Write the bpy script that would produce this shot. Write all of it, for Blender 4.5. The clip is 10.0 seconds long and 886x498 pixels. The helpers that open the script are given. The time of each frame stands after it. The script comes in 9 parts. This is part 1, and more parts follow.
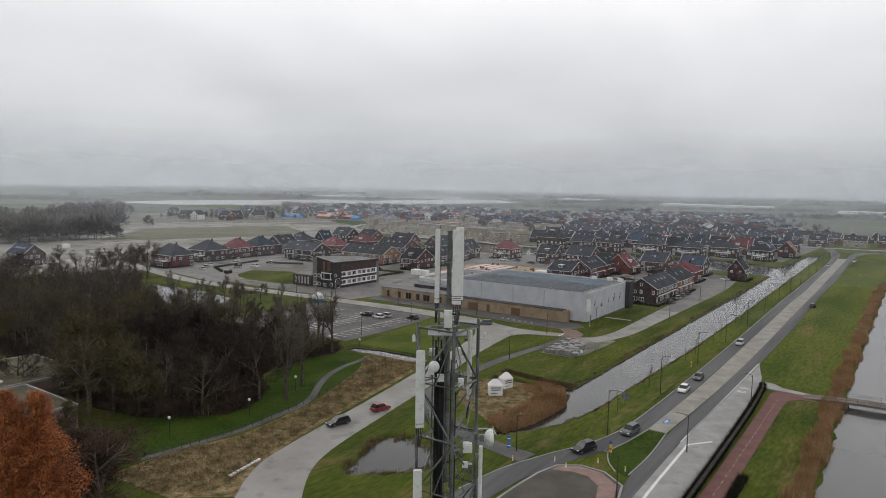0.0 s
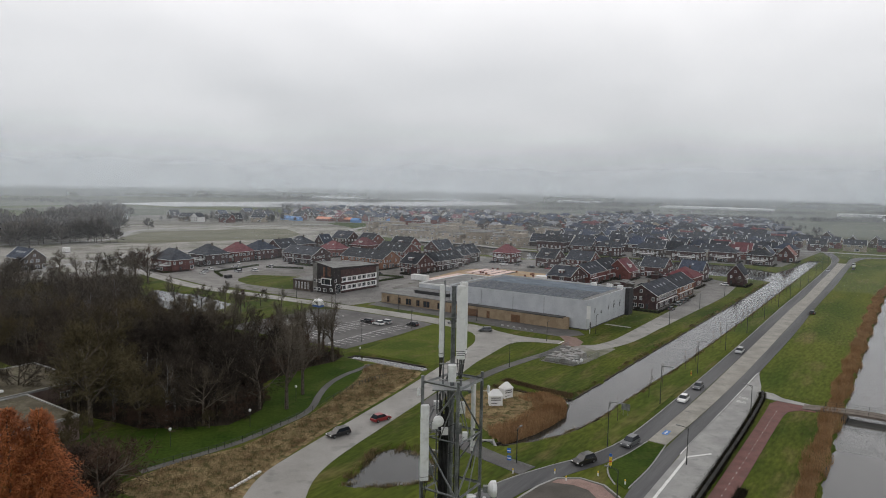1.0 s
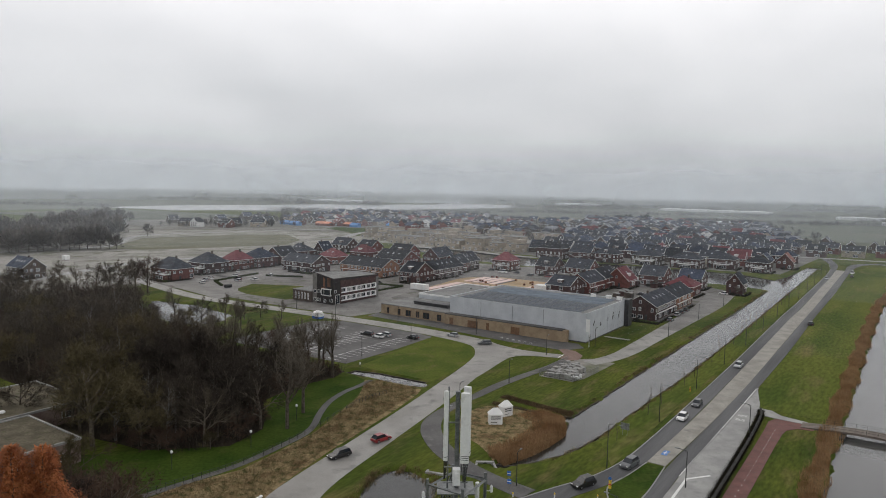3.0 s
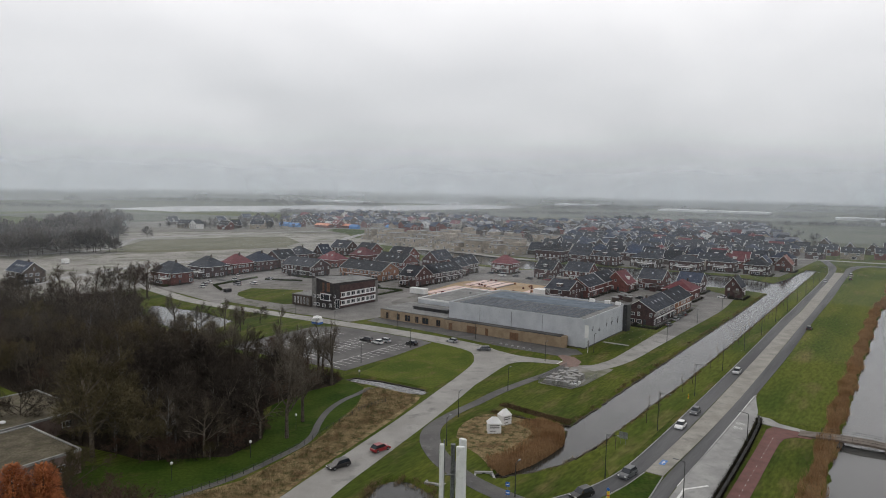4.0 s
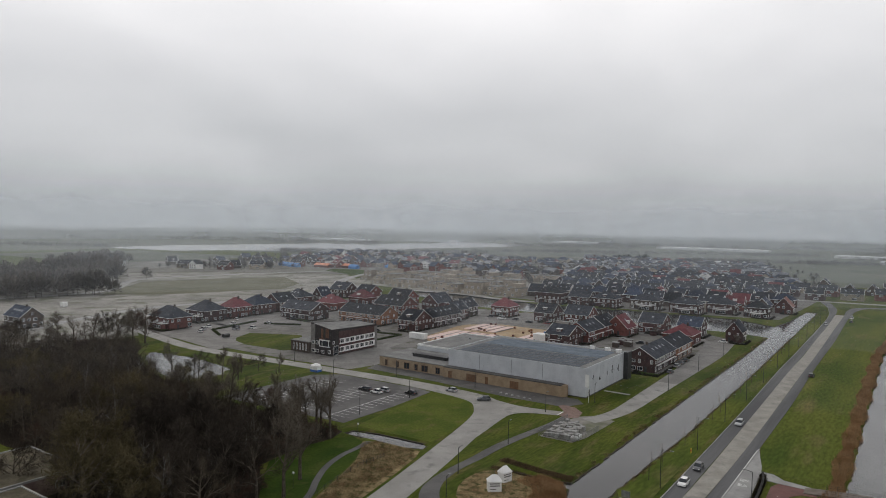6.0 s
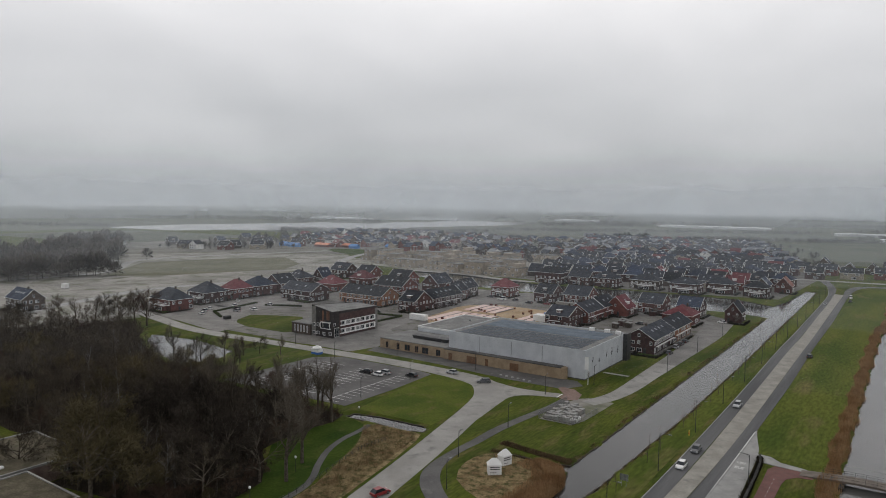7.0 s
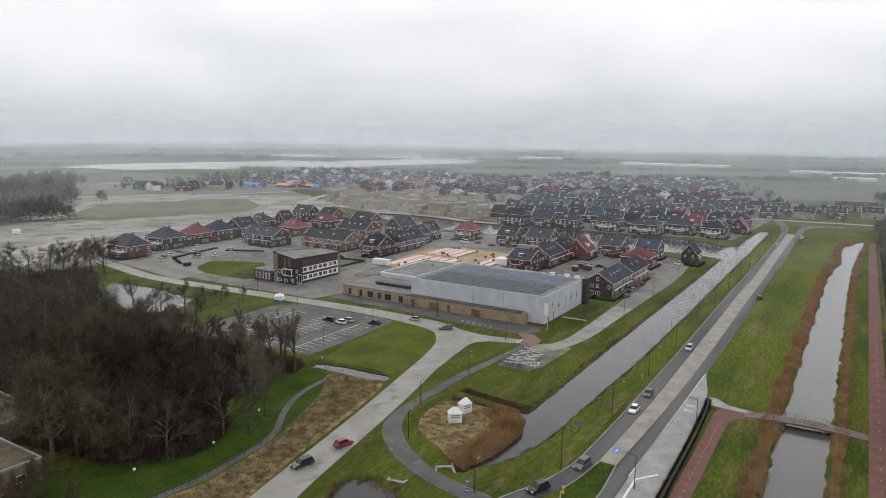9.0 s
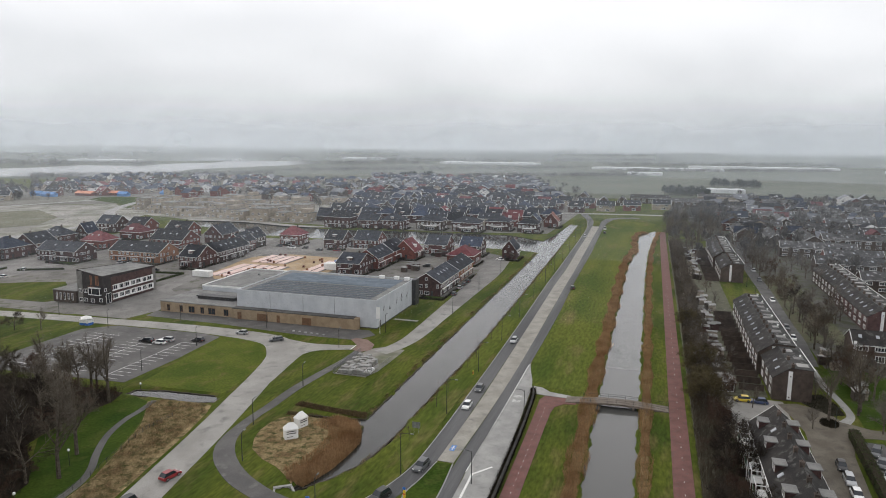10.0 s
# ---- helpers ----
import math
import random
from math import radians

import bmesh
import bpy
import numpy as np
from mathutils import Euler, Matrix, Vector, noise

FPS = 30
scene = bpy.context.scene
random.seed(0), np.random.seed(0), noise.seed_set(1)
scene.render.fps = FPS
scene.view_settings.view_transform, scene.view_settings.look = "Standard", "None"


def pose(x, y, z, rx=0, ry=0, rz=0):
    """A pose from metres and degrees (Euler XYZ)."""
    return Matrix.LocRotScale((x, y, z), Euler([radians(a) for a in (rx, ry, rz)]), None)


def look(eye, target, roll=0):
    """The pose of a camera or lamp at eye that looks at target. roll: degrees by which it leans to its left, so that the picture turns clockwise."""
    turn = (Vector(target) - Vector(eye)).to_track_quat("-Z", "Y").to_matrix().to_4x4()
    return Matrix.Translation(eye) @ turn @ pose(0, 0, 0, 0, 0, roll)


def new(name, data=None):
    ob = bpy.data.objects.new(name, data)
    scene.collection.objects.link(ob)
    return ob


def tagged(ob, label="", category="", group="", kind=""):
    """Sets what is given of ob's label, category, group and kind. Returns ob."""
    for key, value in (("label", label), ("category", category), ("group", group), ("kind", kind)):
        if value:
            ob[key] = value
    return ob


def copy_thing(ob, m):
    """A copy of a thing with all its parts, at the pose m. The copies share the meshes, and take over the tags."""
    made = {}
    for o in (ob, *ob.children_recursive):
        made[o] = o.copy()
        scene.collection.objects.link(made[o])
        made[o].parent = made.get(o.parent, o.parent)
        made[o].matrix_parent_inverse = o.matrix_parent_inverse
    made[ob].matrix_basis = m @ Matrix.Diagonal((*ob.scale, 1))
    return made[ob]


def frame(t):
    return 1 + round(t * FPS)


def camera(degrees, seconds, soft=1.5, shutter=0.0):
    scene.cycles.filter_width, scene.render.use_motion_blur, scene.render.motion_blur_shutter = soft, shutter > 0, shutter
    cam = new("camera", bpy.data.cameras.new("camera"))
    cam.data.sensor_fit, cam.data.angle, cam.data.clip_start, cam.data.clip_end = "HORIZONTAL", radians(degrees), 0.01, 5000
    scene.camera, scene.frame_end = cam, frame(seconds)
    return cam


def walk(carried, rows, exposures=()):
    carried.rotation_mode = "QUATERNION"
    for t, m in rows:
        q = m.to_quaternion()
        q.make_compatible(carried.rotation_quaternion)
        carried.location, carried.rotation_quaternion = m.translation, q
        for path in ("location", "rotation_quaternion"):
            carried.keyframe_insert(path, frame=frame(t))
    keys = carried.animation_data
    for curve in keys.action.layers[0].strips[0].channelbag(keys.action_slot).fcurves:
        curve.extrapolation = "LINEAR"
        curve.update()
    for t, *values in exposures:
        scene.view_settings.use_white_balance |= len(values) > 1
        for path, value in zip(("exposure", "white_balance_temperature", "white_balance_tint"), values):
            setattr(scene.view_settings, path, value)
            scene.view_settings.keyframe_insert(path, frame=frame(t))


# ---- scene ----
cam = camera(65.9, 10.0, soft=0.95)
PATH = [
    (0, (0.331, 0.146, 45.037), (0.385, 2.135, 44.844), 1.0),
    (0.5, (0.196, 0.066, 46.07), (0.251, 2.056, 45.878), 1.1),
    (1, (0.122, 0.034, 47.007), (0.177, 2.024, 46.817), 1.1),
    (1.5, (-0.045, -0.009, 47.918), (0.011, 1.982, 47.729), 1.1),
    (2, (-0.216, -0.075, 48.878), (-0.159, 1.916, 48.691), 1.1),
    (2.5, (-0.187, -0.095, 49.841), (-0.13, 1.895, 49.655), 1.1),
    (4, (-0.027, -0.524, 53.095), (0.032, 1.467, 52.908), 1.0),
    (4.5, (0.06, -0.311, 53.921), (0.119, 1.679, 53.738), 1.0),
    (5, (0.093, -0.267, 55.03), (0.152, 1.727, 54.887), 1.0),
    (5.5, (-0.038, -0.296, 56.097), (0.021, 1.702, 56.019), 1.0),
    (7, (-0.015, -0.42, 58.827), (0.044, 1.573, 58.682), 0.8),
    (7.5, (0.115, -0.28, 59.749), (0.175, 1.704, 59.503), 0.8),
    (8, (0.149, -0.258, 60.617), (0.209, 1.716, 60.306), 0.8),
    (8.5, (0.209, -0.11, 61.637), (0.276, 1.862, 61.31), 0.8),
    (9, (0.869, -0.072, 62.594), (1.033, 1.894, 62.267), 0.8),
    (9.5, (0.832, 0.346, 63.447), (1.299, 2.264, 63.123), 0.6),
    (10, (0.627, 0.578, 64.189), (1.28, 2.441, 63.867), 0.4),
]
walk(cam, [(t, look(eye, target, roll)) for t, eye, target, roll in PATH], [(0, -0.04, 6500, 12), (2.5, -0.04, 6500, 12), (4.5, -0.06, 6500, 12), (5, -0.1, 6500, 12), (5.5, -0.2, 6500, 12), (6.3, -0.29, 6500, 12), (7, -0.29, 6500, 12), (7.5, -0.12, 6500, 12), (8, 0.06, 6500, 12), (8.5, 0.25, 6500, 12), (9, 0.29, 6500, 12), (10, 0.31, 6500, 12)])

# ---- plan: s metres along the main road, v metres across it to the right ----
ROAD = Vector((0.59057, 0.80698, 0))
SIDE = Vector((0.80698, -0.59057, 0))
ORIGIN = Vector((40.62, 126.27, 0))
ANGLE = math.degrees(math.atan2(0.80698, 0.59057))


def P(s, v, z=0.0):
    w = ORIGIN + ROAD * s + SIDE * v
    return Vector((w.x, w.y, z))


def M(s, v, z=0.0, turn=0.0):
    w = P(s, v, z)
    return pose(w.x, w.y, z, 0, 0, ANGLE + turn)


# ---- world and light ----
world = bpy.data.worlds.new("overcast_sky")
scene.world = world
world.use_nodes = True
wn, wl = world.node_tree.nodes, world.node_tree.links
wn.clear()
w_out = wn.new("ShaderNodeOutputWorld")
w_bg = wn.new("ShaderNodeBackground")
w_sky = wn.new("ShaderNodeTexSky")
w_sky.sky_type = "NISHITA"
w_sky.sun_disc = False
w_sky.sun_elevation, w_sky.sun_rotation = radians(35), radians(20)
w_co = wn.new("ShaderNodeTexCoord")
w_sep = wn.new("ShaderNodeSeparateXYZ")
wl.new(w_co.outputs["Generated"], w_sep.inputs[0])
# clouds on a flat layer: direction divided by height
w_add = wn.new("ShaderNodeMath"); w_add.operation = "MAXIMUM"; w_add.inputs[1].default_value = 0.0
wl.new(w_sep.outputs["Z"], w_add.inputs[0])
w_h = wn.new("ShaderNodeMath"); w_h.operation = "ADD"; w_h.inputs[1].default_value = 0.24
wl.new(w_add.outputs[0], w_h.inputs[0])
w_div = wn.new("ShaderNodeVectorMath"); w_div.operation = "DIVIDE"
wl.new(w_co.outputs["Generated"], w_div.inputs[0])
w_cmb = wn.new("ShaderNodeCombineXYZ")
for k in range(3):
    wl.new(w_h.outputs[0], w_cmb.inputs[k])
wl.new(w_cmb.outputs[0], w_div.inputs[1])
w_no = wn.new("ShaderNodeTexNoise")
w_no.inputs["Scale"].default_value, w_no.inputs["Detail"].default_value, w_no.inputs["Roughness"].default_value = 0.85, 5.0, 0.5
w_no.inputs["Distortion"].default_value = 0.3
wl.new(w_div.outputs[0], w_no.inputs["Vector"])
w_cr = wn.new("ShaderNodeValToRGB")
w_cr.color_ramp.elements[0].position, w_cr.color_ramp.elements[0].color = 0.32, (0.80, 0.815, 0.828, 1)
w_cr.color_ramp.elements[1].position, w_cr.color_ramp.elements[1].color = 0.66, (1.04, 1.045, 1.05, 1)
wl.new(w_no.outputs["Fac"], w_cr.inputs[0])
w_gr = wn.new("ShaderNodeValToRGB")
w_gr.color_ramp.elements[0].position, w_gr.color_ramp.elements[0].color = 0.0, (0.50, 0.525, 0.543, 1)
w_gr.color_ramp.elements[1].position, w_gr.color_ramp.elements[1].color = 0.30, (1.13, 1.125, 1.12, 1)
e = w_gr.color_ramp.elements.new(0.07); e.color = (0.70, 0.717, 0.727, 1)
e = w_gr.color_ramp.elements.new(0.55); e.color = (0.80, 0.802, 0.80, 1)
wl.new(w_add.outputs[0], w_gr.inputs[0])
w_mul = wn.new("ShaderNodeMix"); w_mul.data_type = "RGBA"; w_mul.blend_type = "MULTIPLY"; w_mul.inputs["Factor"].default_value = 1.0
wl.new(w_cr.outputs[0], w_mul.inputs["A"]); wl.new(w_gr.outputs[0], w_mul.inputs["B"])
# the blue sky above shows through the cloud cover only faintly
w_mix = wn.new("ShaderNodeMix"); w_mix.data_type = "RGBA"; w_mix.inputs["Factor"].default_value = 0.998
wl.new(w_sky.outputs[0], w_mix.inputs["A"]); wl.new(w_mul.outputs["Result"], w_mix.inputs["B"])
wl.new(w_mix.outputs["Result"], w_bg.inputs["Color"])
w_bg.inputs["Strength"].default_value = 1.0
wl.new(w_bg.outputs[0], w_out.inputs[0])

sun = new("sun", bpy.data.lights.new("sun", "SUN"))
sun.data.energy, sun.data.angle, sun.data.color = 0.6, radians(40), (1.0, 0.92, 0.82)
sun.matrix_world = look((0, 0, 300), (60, -85, 220))

# ---- materials ----
MATS = {}


def surface(name, a, b, scale=0.4, rough=0.85, bump=0.0, metal=0.0, fine=6.0, fine_amount=0.25, spread=0.0, spec=0.4, stretch=None, c=None, patch=(0.55, 0.75)):
    """A worn surface: two base colours in soft patches, a fine grain, a third colour in stains, relief, and a spread of tone between copies."""
    if name in MATS:
        return MATS[name]
    m = bpy.data.materials.new(name)
    m.use_nodes = True
    n, l = m.node_tree.nodes, m.node_tree.links
    bs = n["Principled BSDF"]
    bs.inputs["Roughness"].default_value, bs.inputs["Metallic"].default_value = rough, metal
    bs.inputs["Specular IOR Level"].default_value = spec
    geo = n.new("ShaderNodeNewGeometry")
    vec = geo.outputs["Position"]
    if stretch:
        mp = n.new("ShaderNodeMapping")
        mp.vector_type = "TEXTURE"
        mp.inputs["Rotation"].default_value = (0, 0, radians(ANGLE))
        mp.inputs["Scale"].default_value = [1 / x for x in stretch]
        l.new(vec, mp.inputs["Vector"])
        vec = mp.outputs[0]
    big, small = n.new("ShaderNodeTexNoise"), n.new("ShaderNodeTexNoise")
    big.inputs["Scale"].default_value, big.inputs["Detail"].default_value = scale, 6
    small.inputs["Scale"].default_value, small.inputs["Detail"].default_value = fine, 4
    l.new(vec, big.inputs["Vector"]), l.new(vec, small.inputs["Vector"])
    ramp = n.new("ShaderNodeValToRGB")
    ramp.color_ramp.elements[0].position, ramp.color_ramp.elements[0].color = 0.36, (*a, 1)
    ramp.color_ramp.elements[1].position, ramp.color_ramp.elements[1].color = 0.62, (*b, 1)
    l.new(big.outputs["Fac"], ramp.inputs[0])
    col = ramp.outputs[0]
    if c:
        st, sr, mx = n.new("ShaderNodeTexNoise"), n.new("ShaderNodeMapRange"), n.new("ShaderNodeMix")
        st.inputs["Scale"].default_value, st.inputs["Detail"].default_value = scale * 2.3, 8
        sr.inputs["From Min"].default_value, sr.inputs["From Max"].default_value = patch
        mx.data_type = "RGBA"
        mx.inputs["B"].default_value = (*c, 1)
        l.new(vec, st.inputs["Vector"]), l.new(st.outputs["Fac"], sr.inputs["Value"]), l.new(sr.outputs[0], mx.inputs["Factor"])
        l.new(col, mx.inputs["A"])
        col = mx.outputs["Result"]
    gr, hs = n.new("ShaderNodeMapRange"), n.new("ShaderNodeHueSaturation")
    gr.inputs["From Min"].default_value, gr.inputs["From Max"].default_value = 0.3, 0.7
    gr.inputs["To Min"].default_value, gr.inputs["To Max"].default_value = 1 - fine_amount, 1 + fine_amount
    l.new(small.outputs["Fac"], gr.inputs["Value"])
    val = gr.outputs[0]
    if spread:
        oi, om, mu = n.new("ShaderNodeObjectInfo"), n.new("ShaderNodeMapRange"), n.new("ShaderNodeMath")
        om.inputs["To Min"].default_value, om.inputs["To Max"].default_value = 1 - spread, 1 + spread
        mu.operation = "MULTIPLY"
        l.new(oi.outputs["Random"], om.inputs["Value"]), l.new(om.outputs[0], mu.inputs[0]), l.new(val, mu.inputs[1])
        val = mu.outputs[0]
    l.new(val, hs.inputs["Value"]), l.new(col, hs.inputs["Color"]), l.new(hs.outputs[0], bs.inputs["Base Color"])
    if bump:
        bp = n.new("ShaderNodeBump")
        bp.inputs["Strength"].default_value, bp.inputs["Distance"].default_value = min(1.0, bump * 4), bump
        l.new(small.outputs["Fac"], bp.inputs["Height"]), l.new(bp.outputs[0], bs.inputs["Normal"])
    MATS[name] = m
    return m


GRASS = surface("grass", (0.036, 0.057, 0.007), (0.077, 0.093, 0.013), 0.09, 0.95, 0.10, fine=1.3, fine_amount=0.34, c=(0.112, 0.096, 0.034), spec=0.1, patch=(0.52, 0.74), stretch=(0.35, 1.2, 1))
MEADOW = surface("rough_meadow", (0.050, 0.076, 0.010), (0.103, 0.117, 0.020), 0.05, 0.95, 0.10, fine=1.1, fine_amount=0.30, c=(0.143, 0.120, 0.047), spec=0.1, patch=(0.56, 0.76), stretch=(0.3, 1.1, 1))
LAWN = surface("lawn", (0.022, 0.047, 0.004), (0.042, 0.068, 0.008), 0.10, 0.95, 0.05, fine=1.6, fine_amount=0.25, c=(0.062, 0.072, 0.015), spec=0.1)
ASPHALT = surface("asphalt", (0.058, 0.059, 0.062), (0.108, 0.108, 0.110), 0.25, 0.7, 0.01, fine=9, fine_amount=0.15, stretch=(0.06, 1.5, 1), spec=0.3)
OLD_ASPHALT = surface("old_asphalt", (0.062, 0.060, 0.060), (0.102, 0.098, 0.096), 0.15, 0.7, 0.01, fine=6, fine_amount=0.2, c=(0.145, 0.14, 0.135), spec=0.3, patch=(0.58, 0.72))
STREET = surface("street_paving", (0.140, 0.134, 0.127), (0.205, 0.197, 0.186), 0.12, 0.7, 0.01, fine=7, fine_amount=0.2, c=(0.098, 0.095, 0.090), spec=0.3)
CONCRETE = surface("concrete", (0.215, 0.204, 0.178), (0.295, 0.28, 0.245), 0.22, 0.7, 0.01, fine=3, fine_amount=0.12, c=(0.17, 0.165, 0.15))
PALE = surface("pale_concrete", (0.22, 0.218, 0.212), (0.30, 0.298, 0.285), 0.22, 0.65, 0.01, fine=5, fine_amount=0.1, c=(0.19, 0.19, 0.185))
PAVING = surface("grey_paving", (0.210, 0.202, 0.187), (0.280, 0.270, 0.252), 0.12, 0.6, 0.01, fine=7, fine_amount=0.16, c=(0.122, 0.120, 0.115))
RED_ASPHALT = surface("red_asphalt", (0.115, 0.050, 0.043), (0.155, 0.070, 0.060), 0.4, 0.8, 0.01, fine=8, fine_amount=0.15, c=(0.12, 0.075, 0.065))
SAND = surface("sandy_ground", (0.19, 0.18, 0.162), (0.30, 0.287, 0.26), 0.03, 0.95, 0.05, fine=0.4, fine_amount=0.2, c=(0.125, 0.13, 0.085), patch=(0.5, 0.66))
FIELD = surface("pasture", (0.062, 0.076, 0.05), (0.098, 0.108, 0.075), 0.012, 0.95, 0.05, fine=0.5, fine_amount=0.15, c=(0.13, 0.125, 0.09))
DRY = surface("dry_grass", (0.148, 0.102, 0.053), (0.27, 0.206, 0.112), 0.30, 0.95, 0.15, fine=2.2, fine_amount=0.35, c=(0.072, 0.072, 0.027), spec=0.1, patch=(0.47, 0.66))
REED = surface("reed", (0.24, 0.14, 0.070), (0.37, 0.24, 0.13), 0.22, 0.9, fine=2, fine_amount=0.3, spec=0.1)
MUDREED = surface("muddy_reed", (0.085, 0.060, 0.036), (0.15, 0.105, 0.062), 0.5, 0.95, fine=2, fine_amount=0.3, spec=0.1)
BARK = surface("bark", (0.06, 0.050, 0.040), (0.12, 0.10, 0.08), 2.0, 0.9, 0.02, fine=12, spread=0.25, spec=0.2)
TWIG = surface("twig", (0.044, 0.036, 0.027), (0.085, 0.070, 0.052), 0.15, 0.9, fine=1.2, spread=0.45, spec=0.1)
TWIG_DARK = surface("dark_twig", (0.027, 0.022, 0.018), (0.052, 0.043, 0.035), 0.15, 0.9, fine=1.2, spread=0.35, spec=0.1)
BIRCH = surface("birch_bark", (0.13, 0.125, 0.115), (0.21, 0.20, 0.185), 1.2, 0.8, fine=6, fine_amount=0.3, c=(0.05, 0.045, 0.04), patch=(0.52, 0.62))
WHITE = surface("white_paint", (0.70, 0.70, 0.69), (0.78, 0.78, 0.77), 0.5, 0.5, fine=6, fine_amount=0.05)
STEEL = surface("galvanised_steel", (0.17, 0.18, 0.18), (0.27, 0.28, 0.28), 1.5, 0.55, metal=0.5, fine=14, fine_amount=0.15)
CLAD = surface("metal_cladding", (0.44, 0.46, 0.49), (0.52, 0.54, 0.565), 0.25, 0.55, fine=2, fine_amount=0.04)
DARKMETAL = surface("dark_metal", (0.03, 0.03, 0.032), (0.05, 0.05, 0.052), 1.0, 0.5, metal=0.3)
TILE_DARK = surface("dark_roof_tile", (0.020, 0.023, 0.030), (0.038, 0.042, 0.052), 0.5, 0.75, 0.03, fine=5, fine_amount=0.25, spread=0.45, spec=0.12)
TILE_RED = surface("red_roof_tile", (0.105, 0.027, 0.034), (0.150, 0.044, 0.050), 0.5, 0.7, 0.03, fine=5, fine_amount=0.2, spread=0.25, spec=0.2)
TILE_BLUE = surface("blue_grey_roof_tile", (0.020, 0.029, 0.052), (0.038, 0.050, 0.082), 0.5, 0.7, 0.03, fine=5, fine_amount=0.2, spread=0.35, spec=0.12)
TILE_ORANGE = surface("orange_roof_tile", (0.20, 0.070, 0.052), (0.27, 0.105, 0.075), 0.5, 0.65, 0.03, fine=5, fine_amount=0.2, spread=0.2)
BRICK_BLACK = surface("dark_brick", (0.050, 0.026, 0.025), (0.084, 0.044, 0.041), 0.7, 0.85, 0.01, fine=9, fine_amount=0.25, spread=0.3)
BRICK_SOOT = surface("black_brick", (0.022, 0.019, 0.019), (0.040, 0.034, 0.033), 0.7, 0.85, 0.01, fine=9, fine_amount=0.25)
BRICK_RED = surface("red_brick", (0.098, 0.034, 0.029), (0.155, 0.056, 0.046), 0.7, 0.85, 0.01, fine=9, fine_amount=0.25, spread=0.3)
BRICK_BROWN = surface("brown_brick", (0.055, 0.042, 0.036), (0.09, 0.068, 0.056), 0.7, 0.85, 0.01, fine=9, fine_amount=0.25, spread=0.25)
BRICK_ORANGE = surface("orange_brick", (0.20, 0.09, 0.05), (0.27, 0.13, 0.072), 0.7, 0.85, 0.01, fine=9, fine_amount=0.2, spread=0.15)
BRICK_TAN = surface("tan_brick", (0.25, 0.185, 0.12), (0.33, 0.25, 0.165), 0.4, 0.85, 0.01, fine=9, fine_amount=0.15)
BRICK_BEIGE = surface("beige_brick", (0.29, 0.25, 0.20), (0.38, 0.335, 0.275), 0.4, 0.85, 0.01, fine=6, fine_amount=0.15, spread=0.15)
BITUMEN = surface("grey_roofing", (0.15, 0.15, 0.148), (0.22, 0.22, 0.212), 0.25, 0.8, fine=4, fine_amount=0.15, c=(0.12, 0.12, 0.118), spec=0.25)


def glass(name, tint, rough=0.05):
    m = bpy.data.materials.new(name)
    m.use_nodes = True
    bs = m.node_tree.nodes["Principled BSDF"]
    bs.inputs["Base Color"].default_value = (*tint, 1)
    bs.inputs["Roughness"].default_value = rough
    bs.inputs["Specular IOR Level"].default_value = 0.6
    return m


GLASS = glass("window_glass", (0.02, 0.024, 0.03))


def water_material(name, tint, rough, ripple):
    m = glass(name, tint, rough)
    n, l = m.node_tree.nodes, m.node_tree.links
    geo, no, mr = n.new("ShaderNodeNewGeometry"), n.new("ShaderNodeTexNoise"), n.new("ShaderNodeMapRange")
    no.inputs["Scale"].default_value, no.inputs["Detail"].default_value = 0.12, 4
    mr.inputs["From Min"].default_value, mr.inputs["From Max"].default_value = 0.35, 0.65
    mr.inputs["To Min"].default_value, mr.inputs["To Max"].default_value = rough, rough + ripple
    l.new(geo.outputs["Position"], no.inputs["Vector"]), l.new(no.outputs["Fac"], mr.inputs["Value"])
    l.new(mr.outputs[0], n["Principled BSDF"].inputs["Roughness"])
    n["Principled BSDF"].inputs["IOR"].default_value = 1.33
    n["Principled BSDF"].inputs["Specular IOR Level"].default_value = 0.5
    return m


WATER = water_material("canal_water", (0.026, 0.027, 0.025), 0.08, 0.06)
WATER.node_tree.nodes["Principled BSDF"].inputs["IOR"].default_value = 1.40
# east canal: lighter base colour than the west canal
WATER_EAST = water_material("pale_canal_water", (0.075, 0.075, 0.072), 0.08, 0.06)
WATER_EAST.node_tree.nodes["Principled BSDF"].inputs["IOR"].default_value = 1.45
# raised base colour: part of the reflected sky's brightness is painted in
LAKE = water_material("lake_water", (0.20, 0.21, 0.215), 0.22, 0.05)
LAKE.node_tree.nodes["Principled BSDF"].inputs["Specular IOR Level"].default_value = 1.0

# ---- mesh building ----


